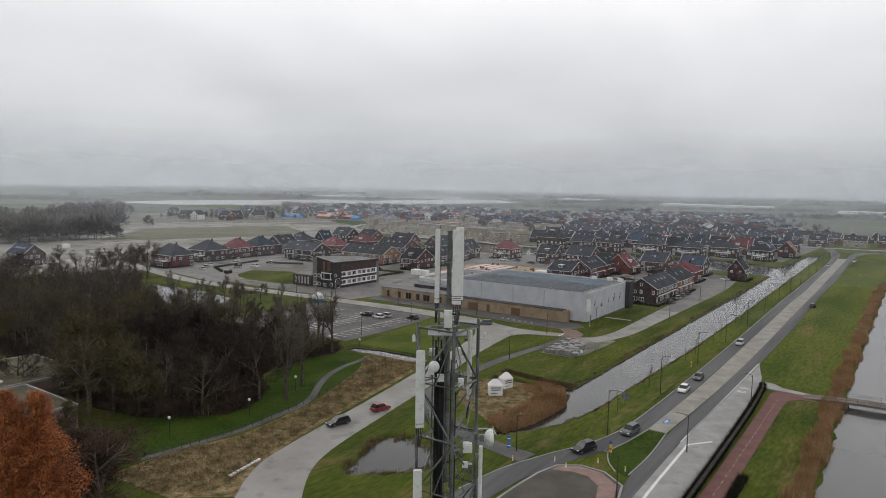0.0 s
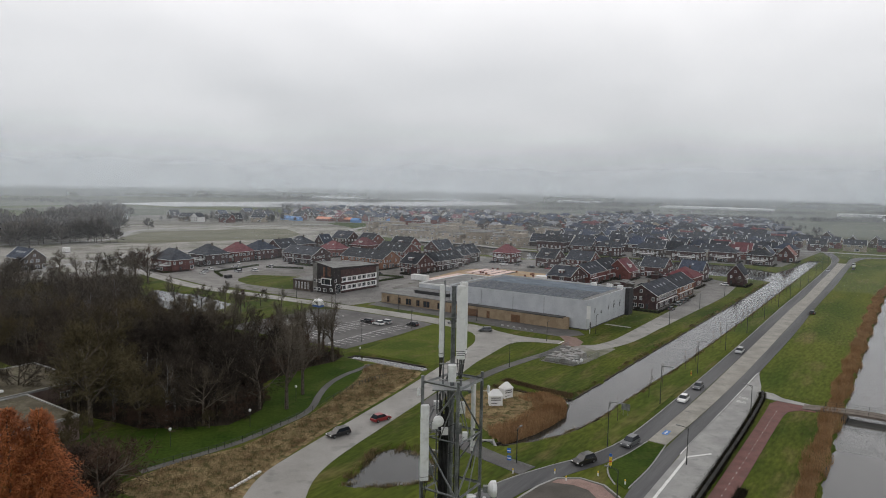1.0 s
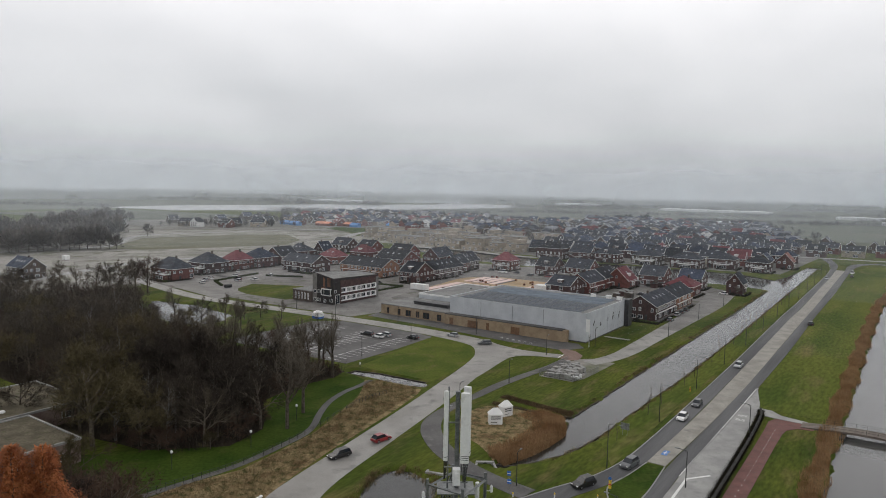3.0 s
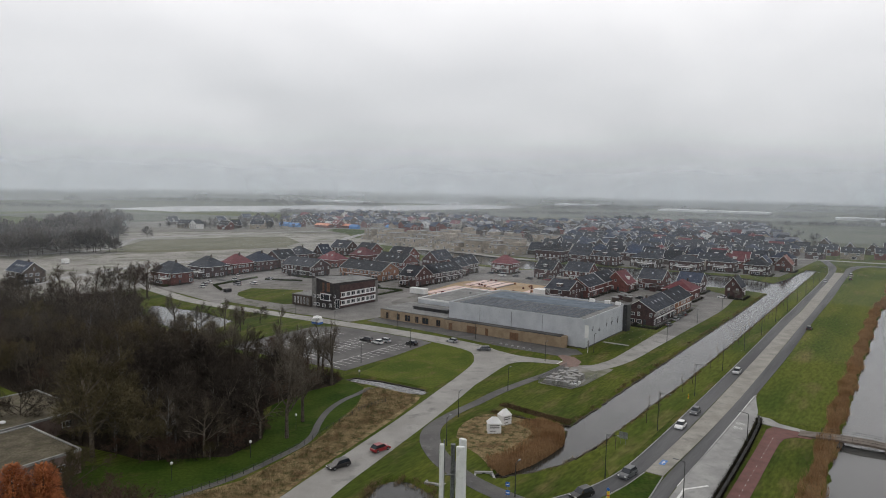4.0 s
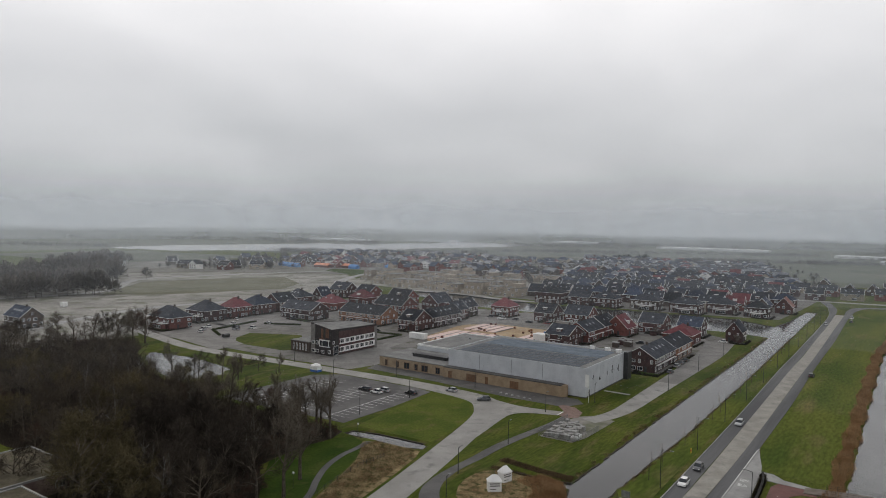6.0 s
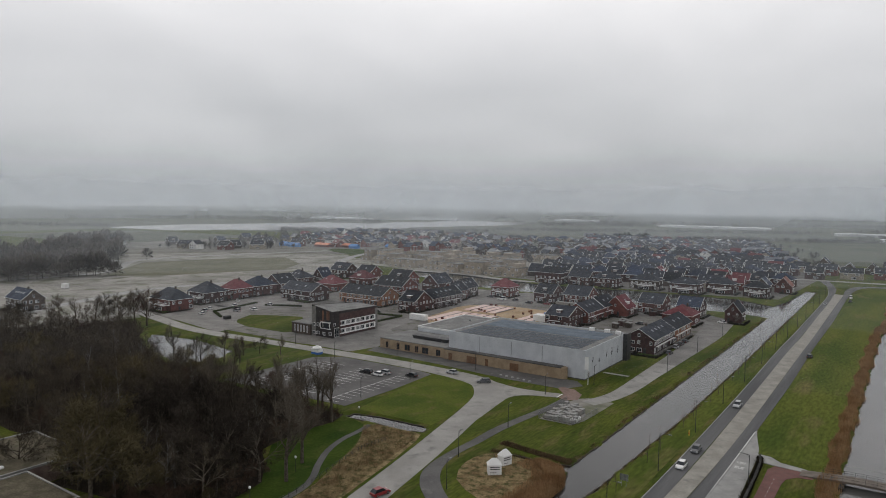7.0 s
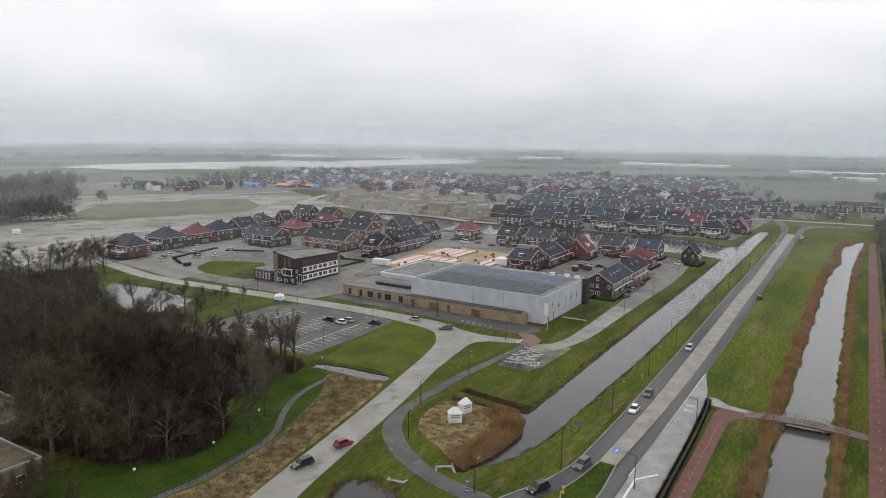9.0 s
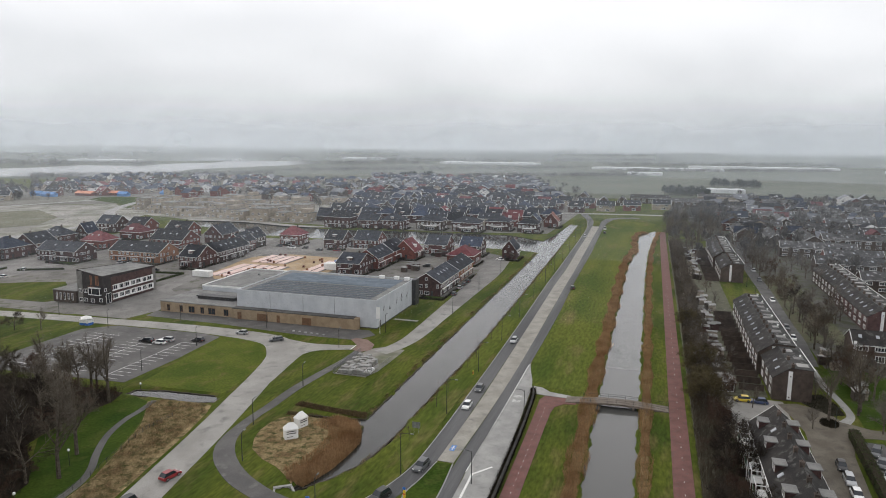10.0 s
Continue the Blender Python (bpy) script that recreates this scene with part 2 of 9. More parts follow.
class Shape:
    """Gathers faces for one mesh."""

    def __init__(self):
        self.v, self.f = [], []

    def face(self, *pts):
        n = len(self.v)
        self.v += [tuple(p) for p in pts]
        self.f.append(tuple(range(n, n + len(pts))))
        return self

    def box(self, x0, y0, z0, x1, y1, z1):
        n = len(self.v)
        self.v += [(x0, y0, z0), (x1, y0, z0), (x1, y1, z0), (x0, y1, z0), (x0, y0, z1), (x1, y0, z1), (x1, y1, z1), (x0, y1, z1)]
        self.f += [tuple(n + i for i in q) for q in ((3, 2, 1, 0), (4, 5, 6, 7), (0, 1, 5, 4), (1, 2, 6, 5), (2, 3, 7, 6), (3, 0, 4, 7))]
        return self

    def beam(self, p, q, r0, r1=None, n=6, caps=True):
        p, q = Vector(p), Vector(q)
        r1 = r0 if r1 is None else r1
        w = (q - p).normalized()
        u = w.orthogonal().normalized()
        t = w.cross(u)
        b = len(self.v)
        for c, r in ((p, r0), (q, r1)):
            for k in range(n):
                a = 2 * math.pi * k / n
                self.v.append(tuple(c + (u * math.cos(a) + t * math.sin(a)) * r))
        for k in range(n):
            j = (k + 1) % n
            self.f.append((b + k, b + j, b + n + j, b + n + k))
        if caps:
            self.f.append(tuple(b + k for k in reversed(range(n))))
            self.f.append(tuple(b + n + k for k in range(n)))
        return self

    def prism(self, pts, z0, z1):
        """An upright block on an outline of (x, y)."""
        b, n = len(self.v), len(pts)
        self.v += [(x, y, z0) for x, y in pts] + [(x, y, z1) for x, y in pts]
        self.f.append(tuple(b + k for k in reversed(range(n))))
        self.f.append(tuple(b + n + k for k in range(n)))
        for k in range(n):
            j = (k + 1) % n
            self.f.append((b + k, b + j, b + n + j, b + n + k))
        return self

    def slab(self, pts, t):
        """A sheet through the points, with thickness t downwards."""
        n, b = len(pts), len(self.v)
        self.v += [tuple(p) for p in pts] + [(p[0], p[1], p[2] - t) for p in pts]
        self.f.append(tuple(range(b, b + n)))
        self.f.append(tuple(b + n + k for k in reversed(range(n))))
        for k in range(n):
            j = (k + 1) % n
            self.f.append((b + k, b + n + k, b + n + j, b + j))
        return self

    def tube(self, pts, r, n=4):
        """A rail of one piece along points."""
        pts = [Vector(q) for q in pts]
        b = len(self.v)
        for i, q in enumerate(pts):
            d = (pts[min(i + 1, len(pts) - 1)] - pts[max(i - 1, 0)]).normalized()
            u = d.cross(Vector((0, 0, 1))).normalized()
            w = u.cross(d)
            self.v += [tuple(q + (u * math.cos(2 * math.pi * k / n) + w * math.sin(2 * math.pi * k / n)) * r) for k in range(n)]
        for i in range(len(pts) - 1):
            for k in range(n):
                j = (k + 1) % n
                self.f.append((b + i * n + k, b + i * n + j, b + (i + 1) * n + j, b + (i + 1) * n + k))
        return self

    def lathe(self, rings, n=16, at=(0, 0, 0)):
        """rings: (radius, z) from bottom to top about the z axis."""
        b = len(self.v)
        for r, z in rings:
            self.v += [(at[0] + r * math.cos(2 * math.pi * k / n), at[1] + r * math.sin(2 * math.pi * k / n), at[2] + z) for k in range(n)]
        for i in range(len(rings) - 1):
            for k in range(n):
                j = (k + 1) % n
                self.f.append((b + i * n + k, b + i * n + j, b + (i + 1) * n + j, b + (i + 1) * n + k))
        self.f.append(tuple(b + k for k in reversed(range(n))))
        self.f.append(tuple(b + (len(rings) - 1) * n + k for k in range(n)))
        return self

    def mesh(self, name, material, smooth=False):
        me = bpy.data.meshes.new(name)
        me.from_pydata(self.v, [], self.f)
        if material:
            me.materials.append(material)
        if smooth:
            me.polygons.foreach_set("use_smooth", [True] * len(me.polygons))
        me.update()
        return me


def part(name, shape, material, parent, label="", at=None, smooth=False):
    """One mesh object under a thing or part."""
    me = shape if isinstance(shape, bpy.types.Mesh) else shape.mesh(name, material, smooth)
    ob = new(name, me)
    ob.parent = parent
    if at is not None:
        ob.matrix_local = at
    return tagged(ob, label)


def thing(name, m, label, category, group="", shape=None, material=None, kind="", smooth=False):
    ob = new(name, shape.mesh(name, material, smooth) if shape else None)
    ob.matrix_world = m
    return tagged(ob, label, category, group, kind)


def structure(name, shape, material, label, category, smooth=False):
    return tagged(new(name, shape.mesh(name, material, smooth)), label, category, kind="structure")


def bezier(pts, n=10):
    """A smooth line through plan points."""
    out = []
    q = [pts[0], *pts, pts[-1]]

    def gap(a, c):
        return math.hypot(a[0] - c[0], a[1] - c[1])

    for i in range(1, len(q) - 2):
        d0, d1, d2 = gap(q[i - 1], q[i]), gap(q[i], q[i + 1]), gap(q[i + 1], q[i + 2])
        for k in range(n):
            t = k / n
            h1, h2, h3, h4 = 2 * t ** 3 - 3 * t * t + 1, t ** 3 - 2 * t * t + t, -2 * t ** 3 + 3 * t * t, t ** 3 - t * t
            out.append(tuple(h1 * q[i][j] + h2 * (q[i + 1][j] - q[i - 1][j]) * d1 / (d0 + d1) + h3 * q[i + 1][j] + h4 * (q[i + 2][j] - q[i][j]) * d1 / (d1 + d2) for j in range(len(q[i]))))
    return out + [tuple(pts[-1])]


def strip(shape, pts, z, shift=0.0, width=None, thick=0.12):
    """A band along plan points (s, v, width)."""
    left, right = [], []
    for i, p in enumerate(pts):
        a, b = pts[max(i - 1, 0)], pts[min(i + 1, len(pts) - 1)]
        d = Vector((b[0] - a[0], b[1] - a[1])).normalized()
        nx, ny = -d.y, d.x
        w = (width if width is not None else p[2]) / 2
        left.append(P(p[0] + nx * (shift + w), p[1] + ny * (shift + w), z))
        right.append(P(p[0] + nx * (shift - w), p[1] + ny * (shift - w), z))
    dn = Vector((0, 0, -thick))
    for i in range(len(pts) - 1):
        shape.face(left[i], left[i + 1], right[i + 1], right[i])
        shape.face(left[i] + dn, left[i + 1] + dn, left[i + 1], left[i])
        shape.face(right[i], right[i + 1], right[i + 1] + dn, right[i] + dn)
    shape.face(left[0], right[0], right[0] + dn, left[0] + dn)
    shape.face(right[-1], left[-1], left[-1] + dn, right[-1] + dn)
    return shape


def patch(shape, pts, z, thick=0.12):
    return shape.slab([P(s, v, z) for s, v in pts], thick)

# ---- ground and water ----
CANAL = [(-20.4, -18.8), (-15, -18.2), (-8, -15.4), (2, -15.2), (9.4, -17.2), (10.4, -22), (9.9, -33), (11.4, -34), (12.0, -25), (13.2, -18.4), (20, -18.2), (51, -18.4), (105, -18.2), (191, -17.8),
         (258, -18), (264, -30), (266, -120), (268, -200), (300, -288), (330, -288), (328, -240), (308, -172), (320, -110), (322, -46), (304, -22), (330, -18.5), (395, -15.5), (395, -9.3), (290, -8.4),
         (139, -7.2), (65, -7.2), (24, -8.4), (4, -8.9), (-6, -9.9), (-14, -13.4), (-19.6, -17.0)]
CANAL_EAST = [(-110, 33.2), (60, 32.0), (165, 32.2), (236, 32.6), (268, 34.6), (287, 37), (310, 35.6), (340, 35.4), (357, 36.8), (370, 42), (380, 46), (372, 47.4), (320, 43.9), (271, 42.0), (199, 41.4), (60, 41.8), (-110, 42)]
POND = [(-48.8, -28.6), (-47.2, -30.2), (-44.6, -30.8), (-41.8, -31.4), (-38.4, -32.8), (-35.4, -33.6), (-33, -32.6), (-31.6, -29.4), (-31.8, -26), (-33.2, -23), (-36, -20.4), (-40, -19.4), (-43, -20.9), (-46.2, -23.6), (-48.2, -26.2)]
DITCH = [(8.8, -82.4), (12.4, -82), (14.2, -75), (14.8, -66), (15.2, -58.4), (11.2, -58), (9.2, -63), (9.6, -72)]
WOOD_POND = [(42, -224), (46, -200), (42, -172), (30, -164), (18, -170), (22, -190), (32, -212)]
WATERS = [np.array(w, float) for w in (CANAL, CANAL_EAST, POND, DITCH, WOOD_POND)]
WATER_LEVEL = -0.5


def shore(s, v):
    """Distance to the nearest shore for arrays of plan points, negative over water."""
    best = np.full(s.shape, 99.0)
    for poly in WATERS:
        dist, inside = np.full(s.shape, 99.0), np.zeros(s.shape, bool)
        for (a, b), (c, d) in zip(poly, np.roll(poly, -1, 0)):
            ll = (c - a) ** 2 + (d - b) ** 2
            t = np.clip(((s - a) * (c - a) + (v - b) * (d - b)) / ll, 0, 1)
            dist = np.minimum(dist, np.hypot(s - a - t * (c - a), v - b - t * (d - b)))
            if abs(d - b) > 1e-9:
                inside ^= ((b > v) != (d > v)) & (s < (c - a) * (v - b) / (d - b) + a)
        best = np.minimum(best, np.where(inside, -dist, dist))
    return best


def build_ground():
    far = np.array([-3300, -1500, -700, -300])
    ss = np.concatenate([far, np.arange(-120, -52, 4.0), np.arange(-52, 54, 0.8), np.arange(54, 270, 1.8), np.arange(270, 400, 3.0), [420, 500, 650, 900, 1300, 2000, 3300]])
    vv = np.concatenate([far, np.arange(-292, -100, 4.0), np.arange(-100, -40, 1.8), np.arange(-40, -20, 0.8), np.arange(-20, -6, 0.4), np.arange(-6, 30, 2.0), np.arange(30, 48, 0.5), np.arange(48, 70, 4.0), [100, 200, 300, 700, 1500, 3300]])
    S, V = np.meshgrid(ss, vv, indexing="ij")
    rng = np.random.default_rng(4)
    sd = shore(S, V) + rng.uniform(-0.2, 0.2, S.shape) + 0.22 * np.sin(S * 0.83 + V * 0.6) + 0.22 * np.sin(S * 0.31 - V * 0.9 + 1.0)
    Z = np.clip(WATER_LEVEL + sd * 0.6, -1.3, 0.0)
    X = ORIGIN.x + S * ROAD.x + V * SIDE.x
    Y = ORIGIN.y + S * ROAD.y + V * SIDE.y
    n, m = S.shape
    idx = np.arange(n * m).reshape(n, m)
    quads = np.stack([idx[:-1, :-1], idx[1:, :-1], idx[1:, 1:], idx[:-1, 1:]], -1)[..., ::-1].reshape(-1, 4)
    me = bpy.data.meshes.new("ground")
    me.from_pydata(np.stack([X, Y, Z], -1).reshape(-1, 3).tolist(), [], quads.tolist())
    me.materials.append(GRASS)
    me.polygons.foreach_set("use_smooth", [True] * len(me.polygons))
    tagged(new("ground", me), "flat green grassland with canal banks", "ground", kind="structure")


build_ground()
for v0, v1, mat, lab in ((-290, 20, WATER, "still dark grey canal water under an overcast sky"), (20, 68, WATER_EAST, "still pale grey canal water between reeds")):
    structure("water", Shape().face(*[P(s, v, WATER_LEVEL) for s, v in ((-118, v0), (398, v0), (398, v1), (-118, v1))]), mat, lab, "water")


# ---- roads and pavements ----
def road(name, pts, z, material, label, category="road", width=None, shift=0.0):
    return structure(name, strip(Shape(), bezier(pts), z, shift, width), material, label, category)


def area(name, pts, z, material, label, category):
    return structure(name, patch(Shape(), pts, z), material, label, category)


LANE_WEST = [(-52, -8.5, 5), (-44, -8.2, 5), (-34, -7.0, 4.6), (-24, -3.8, 4.2), (-16, -0.6, 3.8), (-8, 1.3, 3.6), (0, 2.0, 3.5), (24, 2.35, 3.4), (97, 2.3, 3.3), (175, 1.7, 3.5), (212, 1.8, 3.4), (270, 1.5, 3.1), (332, 1.2, 3.0), (385, 0.2, 3.4), (425, -3, 5), (470, -12, 6)]
LANE_EAST = [(-60, 13.0, 4), (-40, 11.5, 3.8), (-20, 9.4, 3.2), (0, 8.9, 2.8), (28, 9.6, 2.7), (63, 9.95, 2.8), (120, 10.1, 3.2), (178, 9.6, 3.0), (214, 9.6, 3.1), (273, 9.5, 3.6), (336, 8.8, 3.5), (391, 8.5, 4), (425, 9.5, 6), (446, 16, 7), (454, 34, 6.5)]
STRIP = [(-2, 5.4, 3.4), (28, 6.2, 3.9), (61, 6.4, 4.4), (120, 6.1, 4.6), (176, 5.75, 4.7), (212, 5.9, 4.4), (271, 5.35, 4.6), (333, 4.9, 4.4), (388, 4.3, 5.2)]
road("road", LANE_WEST, 0.05, ASPHALT, "dark asphalt traffic lane of the main road")
road("road", LANE_EAST, 0.05, ASPHALT, "dark asphalt traffic lane of the main road")
road("median", STRIP, 0.09, CONCRETE, "pale concrete strip between two traffic lanes", "road")
road("apron", [(-70, 15.0, 6.4), (-5, 13.7, 6.4), (30, 13.2, 4.8), (47, 12.8, 3.6), (56, 11.9, 1.8), (63, 11.3, 0.2)], 0.06, PALE, "pale concrete bus lane beside the main road", "road")
road("bike_path", [(-80, 20.6, 3.4), (20, 20.2, 3.4), (30, 20.2, 3.6)], 0.06, RED_ASPHALT, "red asphalt cycle path", "cycle path")
road("bike_path_east", [(-110, 50.7, 3.8), (372, 51.0, 3.8)], 0.06, RED_ASPHALT, "red asphalt cycle path along the canal", "cycle path")
road("park_road", [(-80, -14, 9), (-70, -24, 9.4), (-62, -31.5, 9.4), (-54, -37.0, 8.8), (-45, -40.0, 7.7), (-27, -43.6, 7.3), (-6, -47.8, 7.3), (12, -51.8, 7.3), (38, -58, 7.2), (50, -61.5, 9), (60, -70, 9), (63.6, -88, 8), (64, -113, 7), (60.8, -163, 6.5), (57.5, -214, 6.5), (63, -249, 6.5), (74, -300, 6)], 0.05, PAVING, "light grey paved road")
road("hall_road", [(59.5, -33.6, 5.0), (66, -31.2, 5.2), (74, -29.6, 5.4), (84, -29.2, 6), (100, -29.3, 6.4), (122, -29.4, 7.2)], 0.055, PAVING, "light grey paved street")
road("hall_street", [(122, -29.4, 7.2), (140, -29.5, 8), (190, -30.5, 11), (226, -34, 13)], 0.055, STREET, "darker grey paved street with parked cars")
road("footpath", [(66, -40.4, 2.6), (50, -40.6, 2.6), (35, -42.3, 2.6), (24, -43.2, 2.7), (13, -43.1, 2.6), (7, -43.3, 2.4), (2, -43.2, 2.6), (-4.2, -42.4, 3.2), (-9, -40.8, 4.0), (-13.6, -37.8, 4.4), (-17.4, -34, 4.4), (-20.6, -29.8, 4.4), (-23, -25.4, 4.2), (-24.8, -21.2, 4.0), (-26, -17, 4.0), (-26.8, -13, 4.0), (-27.6, -8, 4.4)], 0.06, OLD_ASPHALT, "worn dark asphalt path winding past the reeds", "path")
road("park_path", [(-66, -57.6, 1.5), (-56, -56.2, 1.5), (-48, -55.4, 1.5), (-38, -56.2, 1.5), (-31, -57.2, 1.5), (-26, -59.4, 1.5), (-20, -63.6, 1.5), (-12.6, -67.8, 1.5), (-5, -70.2, 1.5), (1, -70.8, 1.5), (7, -71.8, 1.5)], 0.05, OLD_ASPHALT, "narrow paved park path", "path")
road("street_east", [(86, 88.6, 4.2), (115, 90.0, 4.6), (135, 89.8, 4.8), (184, 91, 5), (255, 91.5, 5), (340, 96, 5)], 0.05, OLD_ASPHALT, "grey paved residential street")
CLINKER = surface("brown_clinker_paving", (0.095, 0.083, 0.066), (0.140, 0.124, 0.101), 0.2, 0.8, 0.01, fine=5, fine_amount=0.2, c=(0.075, 0.068, 0.056), spec=0.2)
area("street_corner", [(-70, 75.2), (5.7, 75.6), (15.2, 76.0), (28.5, 77.2), (36, 77.6), (44, 76.4), (52, 74.5), (53.6, 79), (50.4, 84.6), (44.6, 87.2), (41.6, 92), (40.4, 112), (37, 112), (36.6, 92), (35.6, 87), (25, 84.9), (8, 83.4), (-70, 80.6)], 0.05, CLINKER, "brown clinker-paved residential street corner", "road")
area("parking_strip", [(-10, 85.6), (8, 86.4), (34, 88.6), (34, 92.5), (-10, 91)], 0.05, OLD_ASPHALT, "dark parking strip behind a hedge", "road")
road("cross_road", [(500, -190, 7), (470, -60, 7), (476, 0, 8), (480, 60, 8), (430, 250, 7)], 0.06, PAVING, "grey asphalt crossroad at the village edge")
road("garden_path", [(84, 88.2, 2.2), (71, 88.3, 2.0), (63, 89.1, 1.9), (55, 89.9, 1.8), (48.5, 89.7, 1.8), (44, 87.4, 2.4)], 0.055, PALE, "pale paved footpath beside a lawn", "path")
area("bike_path_bend", [(29.8, 18.4), (29.8, 22.0), (33, 22.4), (35.6, 24.2), (36.2, 27.2), (40.4, 27.0), (41, 22.5), (40.2, 19.4), (37, 18.2)], 0.055, RED_ASPHALT, "red asphalt cycle path bending to the bridge", "cycle path")
PLOT = surface("garden_paving", (0.092, 0.087, 0.080), (0.155, 0.147, 0.136), 0.1, 0.75, 0.02, fine=2.5, fine_amount=0.25, c=(0.065, 0.066, 0.040), patch=(0.54, 0.66))
OLDPLOT = surface("old_yards", (0.050, 0.049, 0.042), (0.085, 0.082, 0.072), 0.1, 0.85, 0.02, fine=2.5, fine_amount=0.3, c=(0.045, 0.052, 0.022), patch=(0.48, 0.6))
area("quarter_ground", [(66, -158), (66, -262), (80, -303), (200, -304), (256, -290), (258, -60), (232, -24), (200, -36), (132, -36), (132, -102), (112, -131), (80, -131)], 0.036, PLOT, "paved yards and small gardens of a new quarter", "ground")
area("village_ground", [(330, -214), (322, -100), (336, -24), (400, -20), (640, -10), (650, -260), (520, -262)], 0.036, PLOT, "paved yards and gardens of a village", "ground")
area("village_ground_west", [(490, -262), (430, -470), (480, -640), (740, -680), (760, -270)], 0.036, PLOT, "paved yards and gardens of a village", "ground")
area("village_ground_east", [(56, 92), (230, 92), (330, 78), (480, 70), (640, 50), (660, 260), (420, 420), (60, 330)], 0.018, OLDPLOT, "dark yards and gardens of the old quarter", "ground")
area("hall_forecourt", [(69, -46), (68.6, -66), (70.4, -84), (72, -100), (73, -130), (80.5, -131), (80.5, -46), (76, -42)], 0.047, OLD_ASPHALT, "dark paved strip before the sports hall", "road")
area("road_mouth", bezier([(23, -51.0), (34, -52.6), (41.3, -53.8), (47, -54.6), (51, -54.8), (54.3, -53.4), (56.6, -50.6), (58.2, -46.4), (59.4, -43.4)], 5) + bezier([(63.8, -43.6), (62.2, -50), (61.4, -58), (63, -66), (64.4, -74), (65.6, -88), (67.4, -98)], 5) + bezier([(60.4, -96), (61.2, -88), (61, -80), (59.6, -73), (55, -66.8), (48.5, -63.2), (40, -60.8), (30, -59.0), (22, -57.4)], 5), 0.056, PAVING, "light grey paved road mouth", "road")
structure("road_line", strip(Shape(), [(59.4, -43.3), (63.9, -43.5)], 0.075, 0, 0.35, 0.02), WHITE, "white painted bar at the road's end", "road marking")
area("brick_path", [(59.6, -42.9), (63.9, -43.1), (69, -47.5), (71, -46.6), (70.4, -42.4), (66.4, -38.4), (60.6, -37.2), (58, -40)], 0.064, surface("red_clinker", (0.15, 0.095, 0.08), (0.21, 0.14, 0.118), 0.5, 0.75, 0.01, fine=8, fine_amount=0.25), "worn red brick path", "path")
area("hall_grass", [(76, -40), (84, -43.5), (121, -43.5), (124, -38), (112, -33), (82, -35.5)], 0.06, GRASS, "rough grass beside the sports hall", "lawn")
area("hall_path", [(96, -43.4), (97.6, -43.4), (97.6, -34.4), (96, -34.4)], 0.07, PAVING, "narrow paved path across grass", "path")
area("grass_plot", [(76.4, -205), (80, -216), (85, -222), (98, -228), (104, -218), (110, -204), (98, -190), (84, -178), (77.4, -181)], 0.056, GRASS, "rough green plot beside a car park", "lawn")
area("parking_lot", [(12, -138), (15, -88), (36, -87.6), (58.5, -89), (60, -96), (59, -130), (52, -138)], 0.045, OLD_ASPHALT, "worn asphalt car park with white bay lines", "car park")
area("street_plaza", [(67, -158), (67, -134), (79, -131), (96, -131), (112, -150), (200, -164), (256, -186), (254, -196), (210, -176), (160, -166), (110, -157), (78, -155)], 0.052, STREET, "grey paved street and forecourt", "road")
area("street_north", [(160, -163), (208, -172), (262, -160), (262, -60), (226, -40), (190, -44), (188, -54), (226, -62), (228, -130), (204, -160)], 0.048, STREET, "grey paved street among new houses", "road")
area("parking_court", [(70, -262), (60, -204), (84, -208), (104, -236), (108, -266)], 0.05, STREET, "grey paved residential car park", "car park")
area("parking_court_rear", [(104, -266), (106, -236), (146, -240), (158, -268), (140, -276)], 0.05, STREET, "grey paved residential car park", "car park")
area("east_yard", [(28, 60), (28, 76), (54, 76), (54, 60)], 0.045, PAVING, "grey paved yard between flats", "road")
area("sand_field", [(-30, -520), (-8, -268), (60, -262), (78, -300), (180, -306), (240, -330), (335, -352), (400, -440), (330, -560), (245, -610), (90, -640)], 0.03, SAND, "bare sandy building land with tyre tracks", "ground")
area("field", [(140, -440), (170, -410), (259, -380), (300, -405), (335, -462), (300, -490), (216, -512)], 0.07, surface("thin_grass", (0.085, 0.088, 0.045), (0.13, 0.125, 0.075), 0.03, 0.95, 0.05, fine=0.6, fine_amount=0.2, c=(0.17, 0.16, 0.12)), "green strip of grass on building land", "ground")
LAKE_SHORE = [(530, -1120), (553, -1080), (565, -985), (654, -951), (730, -862), (778, -752), (847, -742), (980, -800), (1030, -800), (1243, -743), (1350, -748), (1470, -760), (1480, -1040), (1290, -970), (1209, -1020), (1090, -1000), (1060, -1126), (938, -1122), (870, -1140), (700, -1185), (560, -1160)]
area("lake", LAKE_SHORE, 0.36, LAKE, "lake with part of the sky reflection in its pale base colour", "water")
area("lawn", [(16.2, -58.6), (26, -59.4), (38, -61.4), (46, -63.2), (51, -65.4), (55.4, -68.6), (58.8, -74), (60, -81), (59.6, -86.4), (50, -87.2), (36, -86), (19.4, -84), (15.4, -83.4), (15.2, -75), (15.8, -66)], 0.03, surface("meadow", (0.052, 0.078, 0.010), (0.086, 0.105, 0.016), 0.10, 0.95, 0.06, fine=1.8, fine_amount=0.28, c=(0.11, 0.10, 0.03), spec=0.1), "mown bright green lawn", "lawn")
